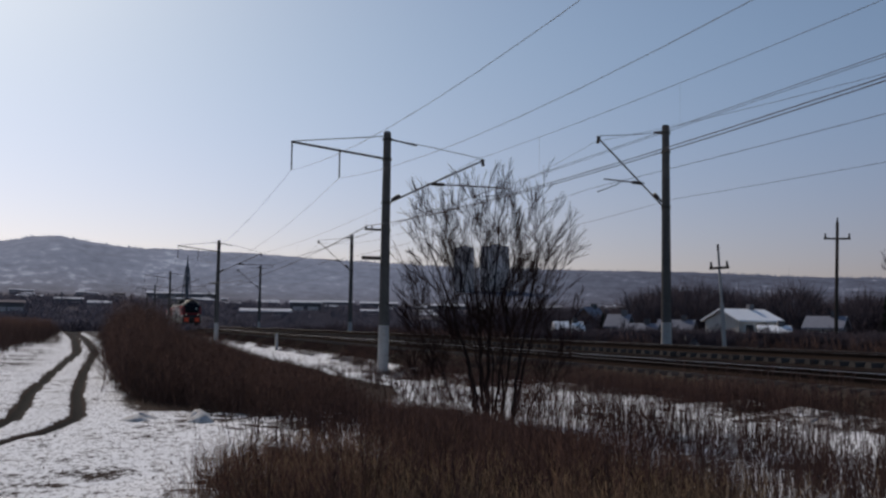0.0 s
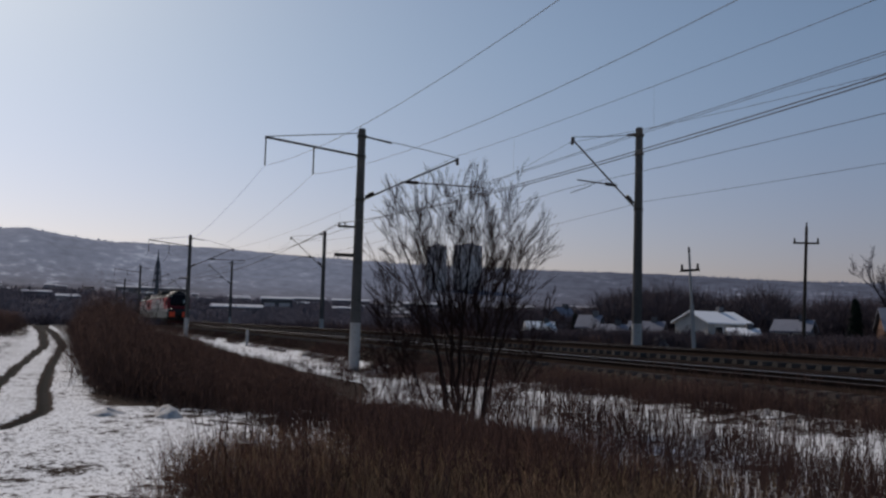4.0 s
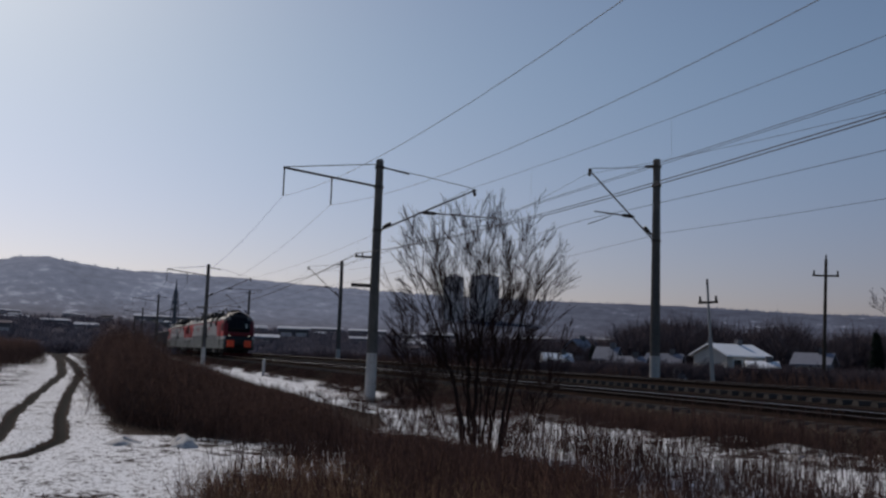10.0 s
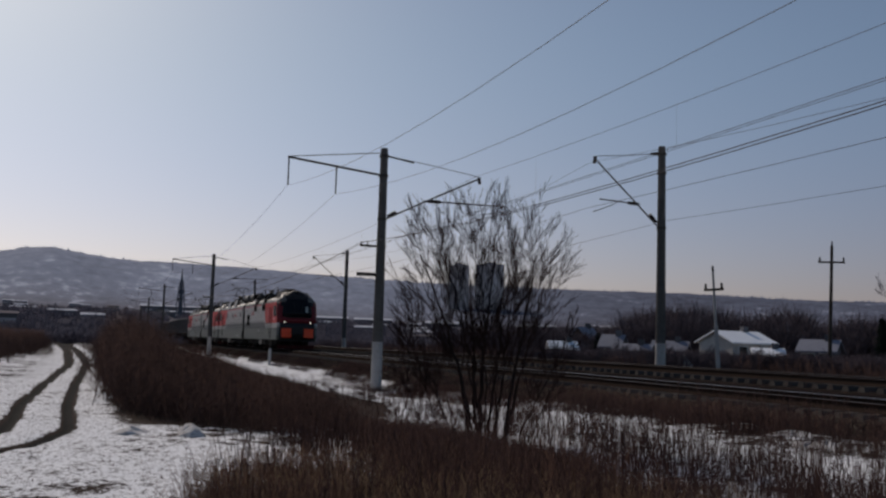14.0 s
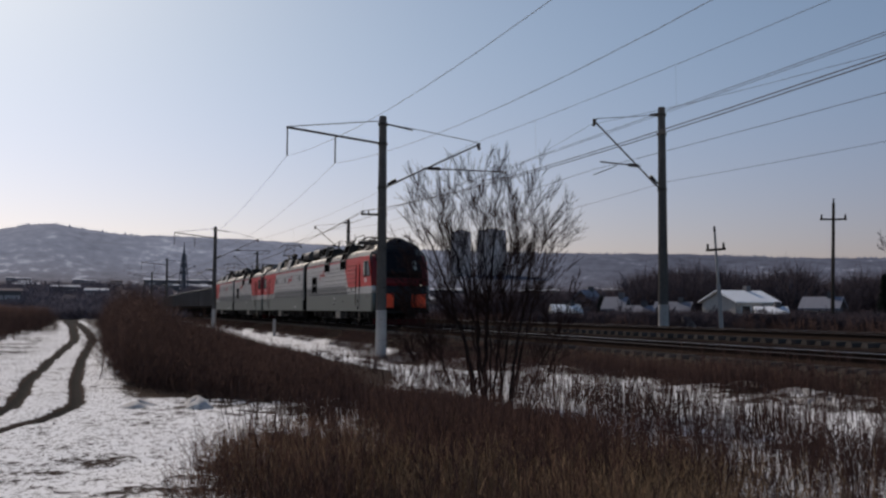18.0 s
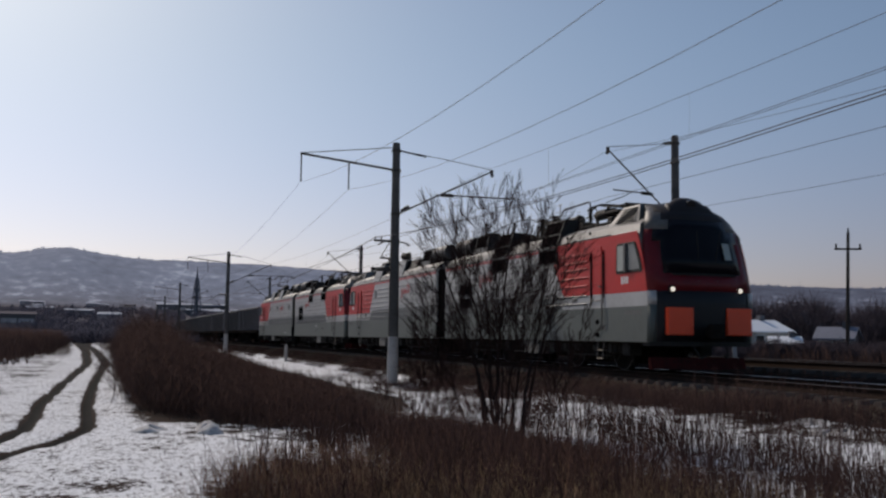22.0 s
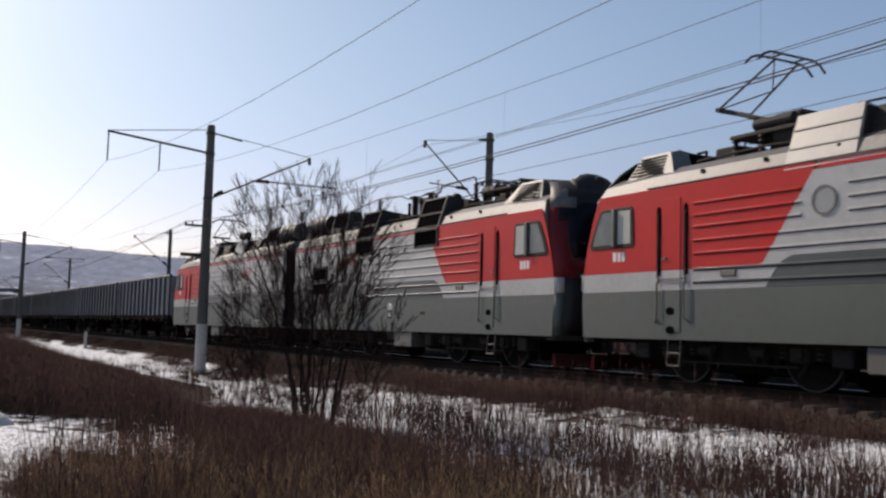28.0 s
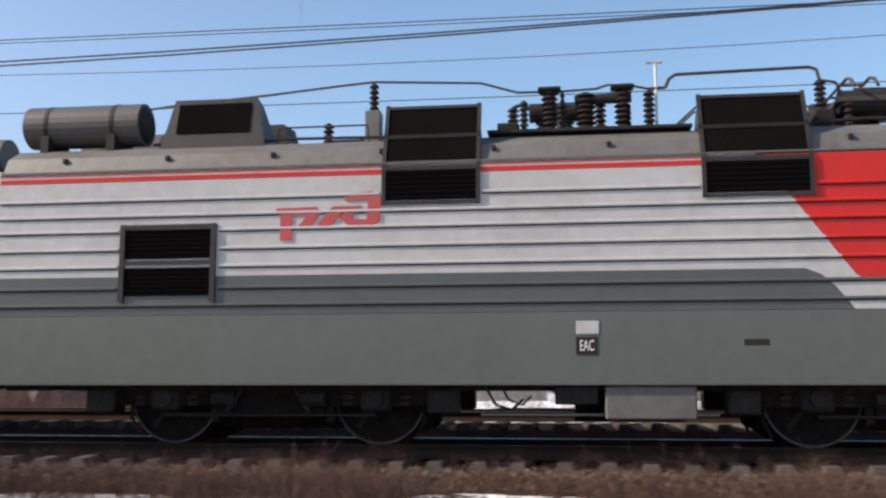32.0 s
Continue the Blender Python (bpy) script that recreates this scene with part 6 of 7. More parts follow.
    x, y = -np.sin(x) * d, np.cos(x) * d
    x, y = np.repeat(x, 8) + rng.normal(0, 0.07, len(x) * 8), np.repeat(y, 8) + rng.normal(0, 0.07, len(x) * 8)
    d, off = np.hypot(x, y), off_line(x, y)
    k = rng.uniform(0, 1, len(x)) < (1 - step(-3.7, -3.1, off)) * np.interp(d, [8, 9.5, 11, 18, 60], [0.4, 0.7, 1.0, 0.9, 0.4]) * step(-0.3, 0.6, waves(x, y, 1.1, 33)) * step(1.0, 2.5, y)
    x, y = x[k], y[k]
    h = rng.uniform(0.12, 0.62, len(x)) * np.interp(np.hypot(x, y), [8, 14, 30], [1.0, 1.0, 0.85])
    near = np.hypot(x, y) < 19
    twiggy("snow_weeds", x[near], y[near], h[near], 0.12, 0.0055, M_DARKSTALK, "thin dark weed stalks standing in snow", 3)
    grow("snow_weeds", x[~near], y[~near], h[~near], 0.1, 0.005, 0.0085, M_DARKSTALK, "thin dark weed stalks standing in snow")
    # ragged dark tufts where the bank runs out into the snow
    n = 110
    s = 8 - 52 * rng.uniform(0, 1, n) ** 1.2
    o = -3.3 - 3.2 * rng.uniform(0, 1, n) ** 1.8
    i = np.repeat(np.arange(n), 48)
    wide = rng.uniform(0.25, 0.85, n)[i]
    x = s[i] + rng.normal(0, 0.6, len(i)) * wide
    o = o[i] + rng.normal(0, 0.22, len(i)) * wide
    y = o + np.interp((-x).clip(0), np.arange(400) * 2.0, LINE_Y)
    k = (o < -3.1) & (np.hypot(x, y) > 8)
    x, y = x[k], y[k]
    h = rng.uniform(0.05, 0.3, len(x)) * rng.uniform(0.5, 1.3, n)[i][k]
    grow("bank_tufts", x, y, h, 0.65, 0.004, 0.009, M_DARKSTALK, "ragged dark tufts of dead grass in the snow", 0.3)
    # low brown brush in clumps over the bank and the ballast shoulder
    n = 520
    s = 9 - 62 * rng.uniform(0, 1, n) ** 1.2
    o = -1.7 - 2.2 * rng.uniform(0, 1, n) ** 0.9
    k = waves(s, o * 3, 0.5, 95) + rng.uniform(-0.3, 0.3, n) > np.interp(o, [-4.2, -3.3, -2.6], [0.2, 0.0, -0.25])
    s, o = s[k], o[k]
    n = len(s)
    i = np.repeat(np.arange(n), 60)
    wide = rng.uniform(0.25, 0.6, n)[i]
    x = s[i] + rng.normal(0, 0.7, len(i)) * wide
    off = (o[i] + rng.normal(0, 0.4, len(i)) * wide).clip(-5.2, -1.75)
    y = off + np.interp((-x).clip(0), np.arange(400) * 2.0, LINE_Y)
    z = np.maximum(ground_z(x, y), np.interp(off, [-3.0, -2.6, -1.9, -1.2], [-1.05, -0.62, -0.34, -0.29])) - 0.02
    h = rng.uniform(0.12, 0.48, len(i)) * rng.uniform(0.6, 1.3, n)[i] * np.interp(off, [-3, -1.8], [1.0, 0.7]) * np.interp(-x, [15, 45], [1.0, 0.6])
    b = np.stack([x, y, z], 1)
    q = b + np.stack([rng.normal(0, 0.45, len(i)) * h, rng.normal(0, 0.45, len(i)) * h, h], 1)
    stalks("bank_brush", b, q, 0.004, M_THICKET, label="low brown brush on the bank of the line", rng=rng, bend=0.2)
    i = np.repeat(np.arange(len(b)), 3)
    u = rng.uniform(0.3, 0.95, len(i))[:, None]
    t = b[i] * (1 - u) + q[i] * u
    splints("bank_brush_twigs", t, t + rng.normal(0, 1, (len(i), 3)) * (h[i] * 0.22)[:, None] + np.stack([0 * h[i], 0 * h[i], h[i] * 0.12], 1), 0.0028, M_THICKET, "fine twigs of the low bank brush", rng)
    n = 26
    s = 7 - 46 * rng.uniform(0, 1, n) ** 1.15
    i = np.repeat(np.arange(n), 420)
    long, wide = rng.uniform(0.8, 1.9, n)[i], rng.uniform(0.2, 0.5, n)[i]
    u = rng.uniform(0, 1, len(i)) ** 1.4
    x = s[i] + rng.normal(0, 1, len(i)) * wide * (1 - 0.6 * u) * 1.6
    o = -3.0 - u * long
    y = o + np.interp((-x).clip(0), np.arange(400) * 2.0, LINE_Y)
    h = rng.uniform(0.12, 0.5, len(i)) * (1 - 0.5 * u)
    b = np.stack([x, y, ground_z(x, y) - 0.02], 1)
    stalks("bank_brush", b, b + np.stack([rng.normal(0, 0.4, len(i)) * h, rng.normal(0, 0.4, len(i)) * h, h], 1), 0.0045, M_THICKET, label="tongues of low brown brush running into the snow", rng=rng, bend=0.2)
    # short dead tips that pierce the snow by the farm track
    x, y = fan(9000, 80, 100, 7.5, 46)
    k = (rut(x, y) < 0.2) & (waves(x, y, 1.6, 38) > -0.1) & (y < np.interp(-x, [5, 10, 13, 18, 21, 30, 60], [0.6, 1.3, 1.9, 1.0, -0.1, -0.2, -1.2]))
    x, y = x[k], y[k]
    grow("snow_tips", x, y, rng.uniform(0.01, 0.05, len(x)), 0.9, 0.005, 0.014, M_DARKSTALK, "short dead grass tips piercing the snow", 0.3)
    # ragged dead grass on the ballast slope
    s = rng.uniform(-120, 10, 42000)
    o = rng.uniform(-4.0, -1.8, 42000)
    y = o + np.interp((-s).clip(0), np.arange(400) * 2.0, LINE_Y)
    z = np.interp(o, [-3.6, -2.9, -1.9], [-0.85, -0.62, -0.36])
    k = waves(s, y, 1.3, 37) > -0.15
    b = np.stack([s, y, z], 1)[k]
    h = rng.uniform(0.05, 0.26, len(b))
    near = b[:, 0] > -24
    for sel, mt in ((near, M_WEED), (~near, M_DARKSTALK)):
        q, k = b[sel], h[sel]
        stalks("bank_grass", q, q + np.stack([rng.normal(0, 0.5, len(q)) * k, rng.normal(0, 0.5, len(q)) * k, k], 1), rng.uniform(0.003, 0.006, len(q)), mt, label="short dead grass on the ballast slope", rng=rng)


weeds()


# ---- posts and poles ----
def utility_pole(x, y, height, lean, base_white, label):
    t = thing("utility_pole", pose(x, y, float(ground_z(x, y)), 0, lean, 50), label, "utility pole", "poles beyond the tracks")
    part("pole_shaft", tube(bmesh.new(), (0, 0, 1.4 if base_white else -0.3), (0, 0, height), 0.075 if base_white else 0.14, 0.06 if base_white else 0.10, 10), M_LIME if base_white else M_WOOD, t)
    if base_white:
        part("pole_stub", boxed(-0.1, 0.1, -0.09, 0.09, -0.4, 2.9, bevel=0.02), M_LIME, t, "pale concrete stub")
    arm = 0.5 if base_white else 0.85
    part("cross_arm", boxed(-arm, arm, -0.06, 0.06, height - 0.72 - arm * 0.55, height - 0.6 - arm * 0.55), M_WOOD, t)
    for e in (0.1 - arm, arm - 0.1):
        part("pin_insulator", tube(bmesh.new(), (e, 0, height - 0.61 - arm * 0.55), (e, 0, height - 0.35 - arm * 0.5), 0.07, 0.05, 8), M_INSUL, t)
    part("top_insulator", tube(bmesh.new(), (0, 0, height), (0, 0, height + 0.3), 0.06, 0.05, 8), M_INSUL, t)
    return t


utility_pole(-54.2, 45.0, 9.0, 1.5, False, "dark wooden pole with a short cross-arm")
utility_pole(-43.2, 29.0, 5.65, -3.2, True, "slim pole on a pale concrete stub with a cross-arm")
utility_pole(-8.0, 47.0, 8.5, 0.0, False, "dark wooden pole with a short cross-arm")


def distance_post(x, off):
    m = on_line(x, 0, off)
    x, y = m.translation.x, m.translation.y
    t = thing("distance_post", pose(x, y, float(ground_z(x, y))), "small white concrete post beside the track", "marker post")
    part("post", boxed(-0.09, 0.09, -0.09, 0.09, -0.2, 1.05, bevel=0.015), M_LIME, t)
    part("post_cap", loft([[(a * 0.1, b * 0.1, 1.05) for a, b in ((-1, -1), (1, -1), (1, 1), (-1, 1))], [(a * 0.02, b * 0.02, 1.13) for a, b in ((-1, -1), (1, -1), (1, 1), (-1, 1))]]), M_LIME, t)


distance_post(-66.0, -3.4)


# ---- houses and the town ----
def polar(az, d):
    a = radians(az)
    return -math.sin(a) * d, math.cos(a) * d


def house(az, d, width, depth, wall, roof, wallmat, roofmat, label, turn_by=0.0, snow=True, lift=0.0, windows=2):
    x, y = polar(az, d)
    t = thing("house", pose(x, y, float(ground_z(x, y)) - 0.1 + lift, 0, 0, az + turn_by), label, "house", "houses beyond the tracks")
    w, q = width / 2, depth / 2
    part("wall", boxed(-w, w, -q, q, -0.6, wall), wallmat, t)
    gable = [(-q, wall), (q, wall), (0, wall + roof)]
    for e in (-1, 1):
        bm = bmesh.new()
        f = bm.faces.new([bm.verts.new((e * (w - 0.002), a, b)) for a, b in gable])
        r = bmesh.ops.extrude_face_region(bm, geom=[f])
        bmesh.ops.translate(bm, vec=(-e * 0.15, 0, 0), verts=[v for v in r["geom"] if isinstance(v, bmesh.types.BMVert)])
        bmesh.ops.recalc_face_normals(bm, faces=bm.faces)
        part("gable", bm, wallmat, t)
    for g in (-1, 1):
        o, th = 0.35, 0.14
        ring = lambda xx: [(xx, g * (q + o), wall - o * roof / q), (xx, 0, wall + roof), (xx, 0, wall + roof + th), (xx, g * (q + o), wall - o * roof / q + th)]
        part("roof_slope", loft([ring(-w - 0.3), ring(w + 0.3)]), M_SNOW if snow else roofmat, t, "snow-covered roof slope" if snow else "")
    part("chimney", boxed(w * 0.3, w * 0.3 + 0.5, -0.25, 0.25, wall + roof * 0.5, wall + roof + 0.55), M_SHED, t)
    for i in range(windows):
        xx = -w + width * (i + 0.5) / windows
        f = part("window", boxed(xx - 0.55, xx + 0.55, -q - 0.05, -q + 0.02, 0.9, min(2.2, wall - 0.2)), M_PLATE, t)
        part("pane", boxed(xx - 0.45, xx + 0.45, -q - 0.06, -q - 0.04, 1.0, min(2.1, wall - 0.3)), M_PANE, f)
    return t


house(55.2, 92, 4.7, 4.4, 2.5, 0.9, M_PALEWALL, M_SLATE, "low pale house with a snow-covered gable roof", turn_by=42, windows=2)
house(53.5, 88, 2.2, 2.0, 1.5, 0.45, M_SHED, M_SLATE, "low lean-to shed with snow on its roof", turn_by=8, windows=1)
house(50.75, 84, 2.6, 2.6, 2.0, 0.75, M_SHED, M_SLATE, "small garden house with a bare blue-grey roof", turn_by=-12, snow=False, windows=2)
house(48.3, 80, 2.6, 2.2, 0.75, 0.3, M_SHED, M_SLATE, "low shed with patchy snow on the roof", turn_by=-4, windows=0)
house(62.05, 96, 1.8, 2.2, 2.0, 0.9, M_SHED, M_SLATE, "small garden house with a blue-grey roof", turn_by=-16, snow=False, windows=1)
house(63.7, 112, 2.8, 3.2, 2.4, 1.5, M_BRICKWALL, M_SLATE, "brick house with a steep gable", turn_by=60, snow=False, windows=1)
house(65.0, 96, 2.4, 2.6, 1.3, 0.8, M_SHED, M_SLATE, "low house with snow on its roof", turn_by=10, windows=1)
house(60.9, 92, 3.2, 2.6, 1.2, 0.8, M_SHED, M_SLATE, "long grey shed with a bare roof", turn_by=-14, snow=False, windows=0)
house(58.8, 96, 3.0, 2.8, 1.6, 0.8, M_SHED, M_SLATE, "grey board shed with a bluish roof", turn_by=-10, snow=False, windows=1)
house(44.6, 98, 6.0, 5.0, 2.4, 1.8, M_BRICKWALL, M_SLATE, "dark brick house with a bare roof", turn_by=12, snow=False, windows=2)
house(38.0, 85, 7.0, 5.0, 2.3, 1.7, M_WALL, M_SLATE, "pale house with snow on its roof", turn_by=-8, windows=2)
house(28.0, 80, 6.4, 5.0, 2.3, 1.6, M_SHED, M_SLATE, "grey board house with snow on its roof", turn_by=10, windows=2)
house(16.0, 78, 7.0, 5.0, 2.4, 1.6, M_BRICKWALL, M_SLATE, "brick house with snow on its roof", turn_by=-6, windows=2)
house(4.0, 76, 6.4, 5.0, 2.3, 1.6, M_WALL, M_SLATE, "pale plastered house with snow on its roof", turn_by=4, windows=2)
house(-8.0, 78, 6.4, 5.0, 2.3, 1.6, M_SHED, M_SLATE, "grey board house with snow on its roof", turn_by=4, windows=2)


def warehouse(az, d, width, depth, height, label, roofmat=None):
    """A long flat-roofed works building with snow on top."""
    x, y = polar(az, d)
    t = thing("works_building", pose(x, y, float(ground_z(x, y)) - 0.5, 0, 0, az), label, "industrial building", "works buildings in the valley")
    w = width / 2
    part("wall", boxed(-w, w, -depth / 2, depth / 2, -4, height), M_FARWALL, t)
    part("roof", loft([[(-w - 0.4, -depth / 2 - 0.4, height - 0.1), (w + 0.4, -depth / 2 - 0.4, height - 0.1), (w + 0.4, -depth / 2 - 0.4, height + 0.2), (-w - 0.4, -depth / 2 - 0.4, height + 0.2)],
                       [(-w - 0.4, depth / 2, height + depth * 0.06), (w + 0.4, depth / 2, height + depth * 0.06), (w + 0.4, depth / 2, height + depth * 0.06 + 0.4), (-w - 0.4, depth / 2, height + depth * 0.06 + 0.4)]]), roofmat or M_FARSNOW, t, "" if roofmat else "snow-covered roof")
    for i in range(max(2, int(width / 8))):
        xx = -w + width * (i + 0.5) / max(2, int(width / 8))
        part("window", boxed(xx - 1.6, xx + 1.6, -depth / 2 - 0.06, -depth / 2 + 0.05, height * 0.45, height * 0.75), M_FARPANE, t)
    return t


rng_t = np.random.default_rng(77)
for az, d, w, dep, h in ((80.5, 300, 9, 10, 4.4), (82.8, 260, 13, 10, 2.2), (78.6, 420, 13, 12, 4), (76.2, 430, 16, 12, 3.8), (87.6, 520, 34, 12, 5.0), (95.6, 420, 10, 10, 2.4), (93.6, 360, 9, 8, 2.4),
                         (92.0, 300, 6, 8, 2.4), (86.9, 470, 15, 10, 3), (72.0, 380, 14, 12, 3.6), (66.4, 420, 15, 10, 3.2), (62.3, 460, 8, 8, 3.2)):
    warehouse(az, d, w, dep, h, "low works building with a snow-covered roof")
for i in range(62):
    az, d = rng_t.uniform(57, 99), 220 + 560 * rng_t.uniform(0, 1) ** 1.1
    if abs(off_line(*polar(az, d))) > 16:
        warehouse(az, d, rng_t.uniform(4, 8), rng_t.uniform(5, 8), rng_t.uniform(1.8, 3.4), "small distant house with a snowy roof" if i % 3 else "small distant house with a dull bare roof", roofmat=None if i % 3 else M_FARWALL)


def tower_block(az, d, width, height):
    x, y = polar(az, d)
    t = thing("tower_block", pose(x, y, float(ground_z(x, y)) - 1, 0, 0, az), "grey high-rise apartment block paled in colour for haze", "apartment block", "high-rise blocks on the skyline")
    w = width / 2
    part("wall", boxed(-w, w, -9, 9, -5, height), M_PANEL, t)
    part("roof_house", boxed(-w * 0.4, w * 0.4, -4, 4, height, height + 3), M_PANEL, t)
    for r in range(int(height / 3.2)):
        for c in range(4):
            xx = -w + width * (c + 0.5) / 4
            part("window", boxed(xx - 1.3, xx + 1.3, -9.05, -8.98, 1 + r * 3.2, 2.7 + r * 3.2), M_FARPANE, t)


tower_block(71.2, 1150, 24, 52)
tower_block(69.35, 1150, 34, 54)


def lattice_tower(az, d, height):
    x, y = polar(az, d)
    t = thing("lattice_tower", pose(x, y, float(ground_z(x, y)) - 0.5, 0, 0, az), "dark tapering steel lattice tower with a spire", "tower")
    lv = [(0, 4.2), (6, 3.6), (12, 2.9), (16, 2.3), (20, 1.7), (23, 1.15)]
    k = height / 30
    for a, b in ((-1, -1), (1, -1), (1, 1), (-1, 1)):
        part("corner_leg", rod([(a * w * 0.7 * k, b * w * 0.7 * k, z * k) for z, w in lv], 0.22, 5), M_TOWER, t)
    for (z0, w0), (z1, w1) in zip(lv, lv[1:]):
        for a, b in (((-1, -1), (1, -1)), ((1, -1), (1, 1)), ((1, 1), (-1, 1)), ((-1, 1), (-1, -1))):
            part("brace", rod([(a[0] * w0 * 0.7 * k, a[1] * w0 * 0.7 * k, z0 * k), (b[0] * w1 * 0.7 * k, b[1] * w1 * 0.7 * k, z1 * k)], 0.14, 4), M_TOWER, t)
            part("brace", rod([(b[0] * w0 * 0.7 * k, b[1] * w0 * 0.7 * k, z0 * k), (a[0] * w1 * 0.7 * k, a[1] * w1 * 0.7 * k, z1 * k)], 0.14, 4), M_TOWER, t)
    part("platform", boxed(-1.9 * k, 1.9 * k, -1.9 * k, 1.9 * k, 16 * k, 16.6 * k), M_TOWER, t)
    part("core", tube(bmesh.new(), (0, 0, 0), (0, 0, 23 * k), 1.5 * k, 0.6 * k, 8), M_TOWER, t)
    part("spire", tube(bmesh.new(), (0, 0, 23 * k), (0, 0, 30 * k), 0.7 * k, 0.08, 8), M_TOWER, t)


lattice_tower(87.3, 420, 22)


def bare_tree(az, d, height, seed, label, dark=False):
    rng = np.random.default_rng(seed)
    x, y = polar(az, d)
    t = thing("bare_tree", pose(x, y, float(ground_z(x, y)) - 0.2, 0, 0, rng.uniform(0, 360)), label, "tree", "bare trees behind the houses")
    out = []
    for i in range(2):
        out += branching(rng, (0, 0, height * 0.05), (rng.normal(0, 0.14), rng.normal(0, 0.14), 1), height * rng.uniform(0.62, 0.72), height * 0.017, 3, [], 0.6, 0.18)
    limbs("trunk", [p for p in out if p[4] >= 2] + [(Vector((0, 0, 0)), Vector((0, 0, height * 0.06)), height * 0.025, height * 0.02, 3)], M_BARK, t)
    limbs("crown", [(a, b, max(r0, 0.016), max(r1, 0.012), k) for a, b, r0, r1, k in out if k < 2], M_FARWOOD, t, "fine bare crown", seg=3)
    return t


protos = [bare_tree(45.1, 100, 9.5, 3, "tall bare tree behind the houses"), bare_tree(57.5, 112, 5.2, 4, "bare leafless garden tree among the houses"), bare_tree(61.0, 118, 5.0, 8, "bare leafless garden tree among the houses")]
rng_w = np.random.default_rng(9)
for i in range(70):
    az = rng_w.uniform(44, 64) if i < 52 else rng_w.uniform(-15, 44)
    d = rng_w.uniform(98, 165) if i % 3 else rng_w.uniform(74, 90)
    x, y = polar(az, d)
    src = protos[1 + i % 2]
    c = copy_thing(src, pose(x, y, float(ground_z(x, y)) - 0.2, 0, 0, rng_w.uniform(0, 360)))
    s = rng_w.uniform(0.45, 0.8) if i % 3 else rng_w.uniform(0.25, 0.42)
    c.scale = (s * 1.15, s * 1.15, s)


def conifer(az, d, height, seed):
    rng = np.random.default_rng(seed)
    x, y = polar(az, d)
    t = thing("conifer", pose(x, y, float(ground_z(x, y)) - 0.2), "dark spruce among the houses", "tree", "dark spruces")
    part("trunk", tube(bmesh.new(), (0, 0, 0), (0, 0, height), 0.14, 0.02, 8), M_BARK, t)
    n = 1500
    u = rng.uniform(0.05, 1, n) ** 0.8
    z = height * (0.06 + 0.94 * (1 - u))
    r = height * 0.23 * u * rng.uniform(0.25, 1.0, n)
    a = rng.uniform(0, 6.28, n)
    b = np.stack([np.cos(a) * r * 0.4, np.sin(a) * r * 0.4, z + 0.1], 1)
    q = np.stack([np.cos(a) * (r + 0.25), np.sin(a) * (r + 0.25), z - 0.18], 1)
    stalks("crown", b, q, 0.07, M_CONIFER, t, kind="", rng=rng)


conifer(62.9, 101, 3.6, 1)
conifer(47.6, 97, 5.6, 2)
conifer(36.0, 110, 7.0, 3)


def far_woods():
    """Bare woods and gardens on the rising valley side, as many small upright stems."""
    rng = np.random.default_rng(41)
    n = 34000
    az, d = rng.uniform(40, 100, n), 150 + 900 * rng.uniform(0, 1, n) ** 1.3
    keep = (waves(az * 6, d * 0.05, 0.35, 51) > -0.12) & (rng.uniform(0, 1, n) < np.interp(d, [380, 620], [1.0, 0.0]))
    az, d = az[keep], d[keep]
    x, y = -np.sin(np.radians(az)) * d, np.cos(np.radians(az)) * d
    k = 4
    X, Y = np.repeat(x, k) + rng.normal(0, 1.6, len(x) * k), np.repeat(y, k) + rng.normal(0, 1.6, len(x) * k)
    b = np.stack([X, Y, ground_z(X, Y) - 0.5], 1)
    h = rng.uniform(2.0, 6.5, len(X)) * np.interp(np.repeat(d, k), [150, 400, 900], [0.4, 0.55, 0.9])
    n = 7000
    az2, d2 = rng.uniform(42, 100, n), rng.uniform(1880, 2030, n)
    keep = rng.uniform(-0.7, 0.7, n) < 0.4 * waves(az2 * 5, d2 * 0.02, 0.5, 53) + 0.4 * waves(az2 * 31, d2 * 0.09, 0.5, 54)
    az2, d2 = az2[keep], d2[keep]
    x2, y2 = -np.sin(np.radians(az2)) * d2, np.cos(np.radians(az2)) * d2
    b2 = np.stack([x2, y2, ground_z(x2, y2) - 1.0], 1)
    h2 = rng.uniform(2, 6, len(x2))
    stalks("hill_woods", b2, b2 + np.stack([rng.normal(0, 1.2, len(x2)), rng.normal(0, 1.2, len(x2)), h2 + 1], 1), d2 * rng.uniform(0.0005, 0.0012, len(x2)), M_HILLWOOD, label="bare woods on the hills, haze in their colour", rng=rng)
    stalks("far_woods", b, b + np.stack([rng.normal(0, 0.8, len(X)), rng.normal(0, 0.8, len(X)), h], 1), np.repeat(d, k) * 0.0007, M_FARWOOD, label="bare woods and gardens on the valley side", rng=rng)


far_woods()


WOOD_AZ = [-20, 36, 40, 46, 47.7, 48.4, 48.9, 49.4, 50.5, 51.5, 52, 52.5, 53, 55, 56.8, 57.8, 59, 60.3, 61, 62, 64, 67, 70, 74]
WOOD_EL = [2.6, 2.6, 2.7, 2.9, 2.8, 2.9, 3.1, 2.2, 2.3, 2.5, 3.3, 3.3, 2.9, 2.9, 3.05, 3.5, 3.1, 3.2, 2.5, 1.9, 1.8, 1.9, 1.3, 0.9]


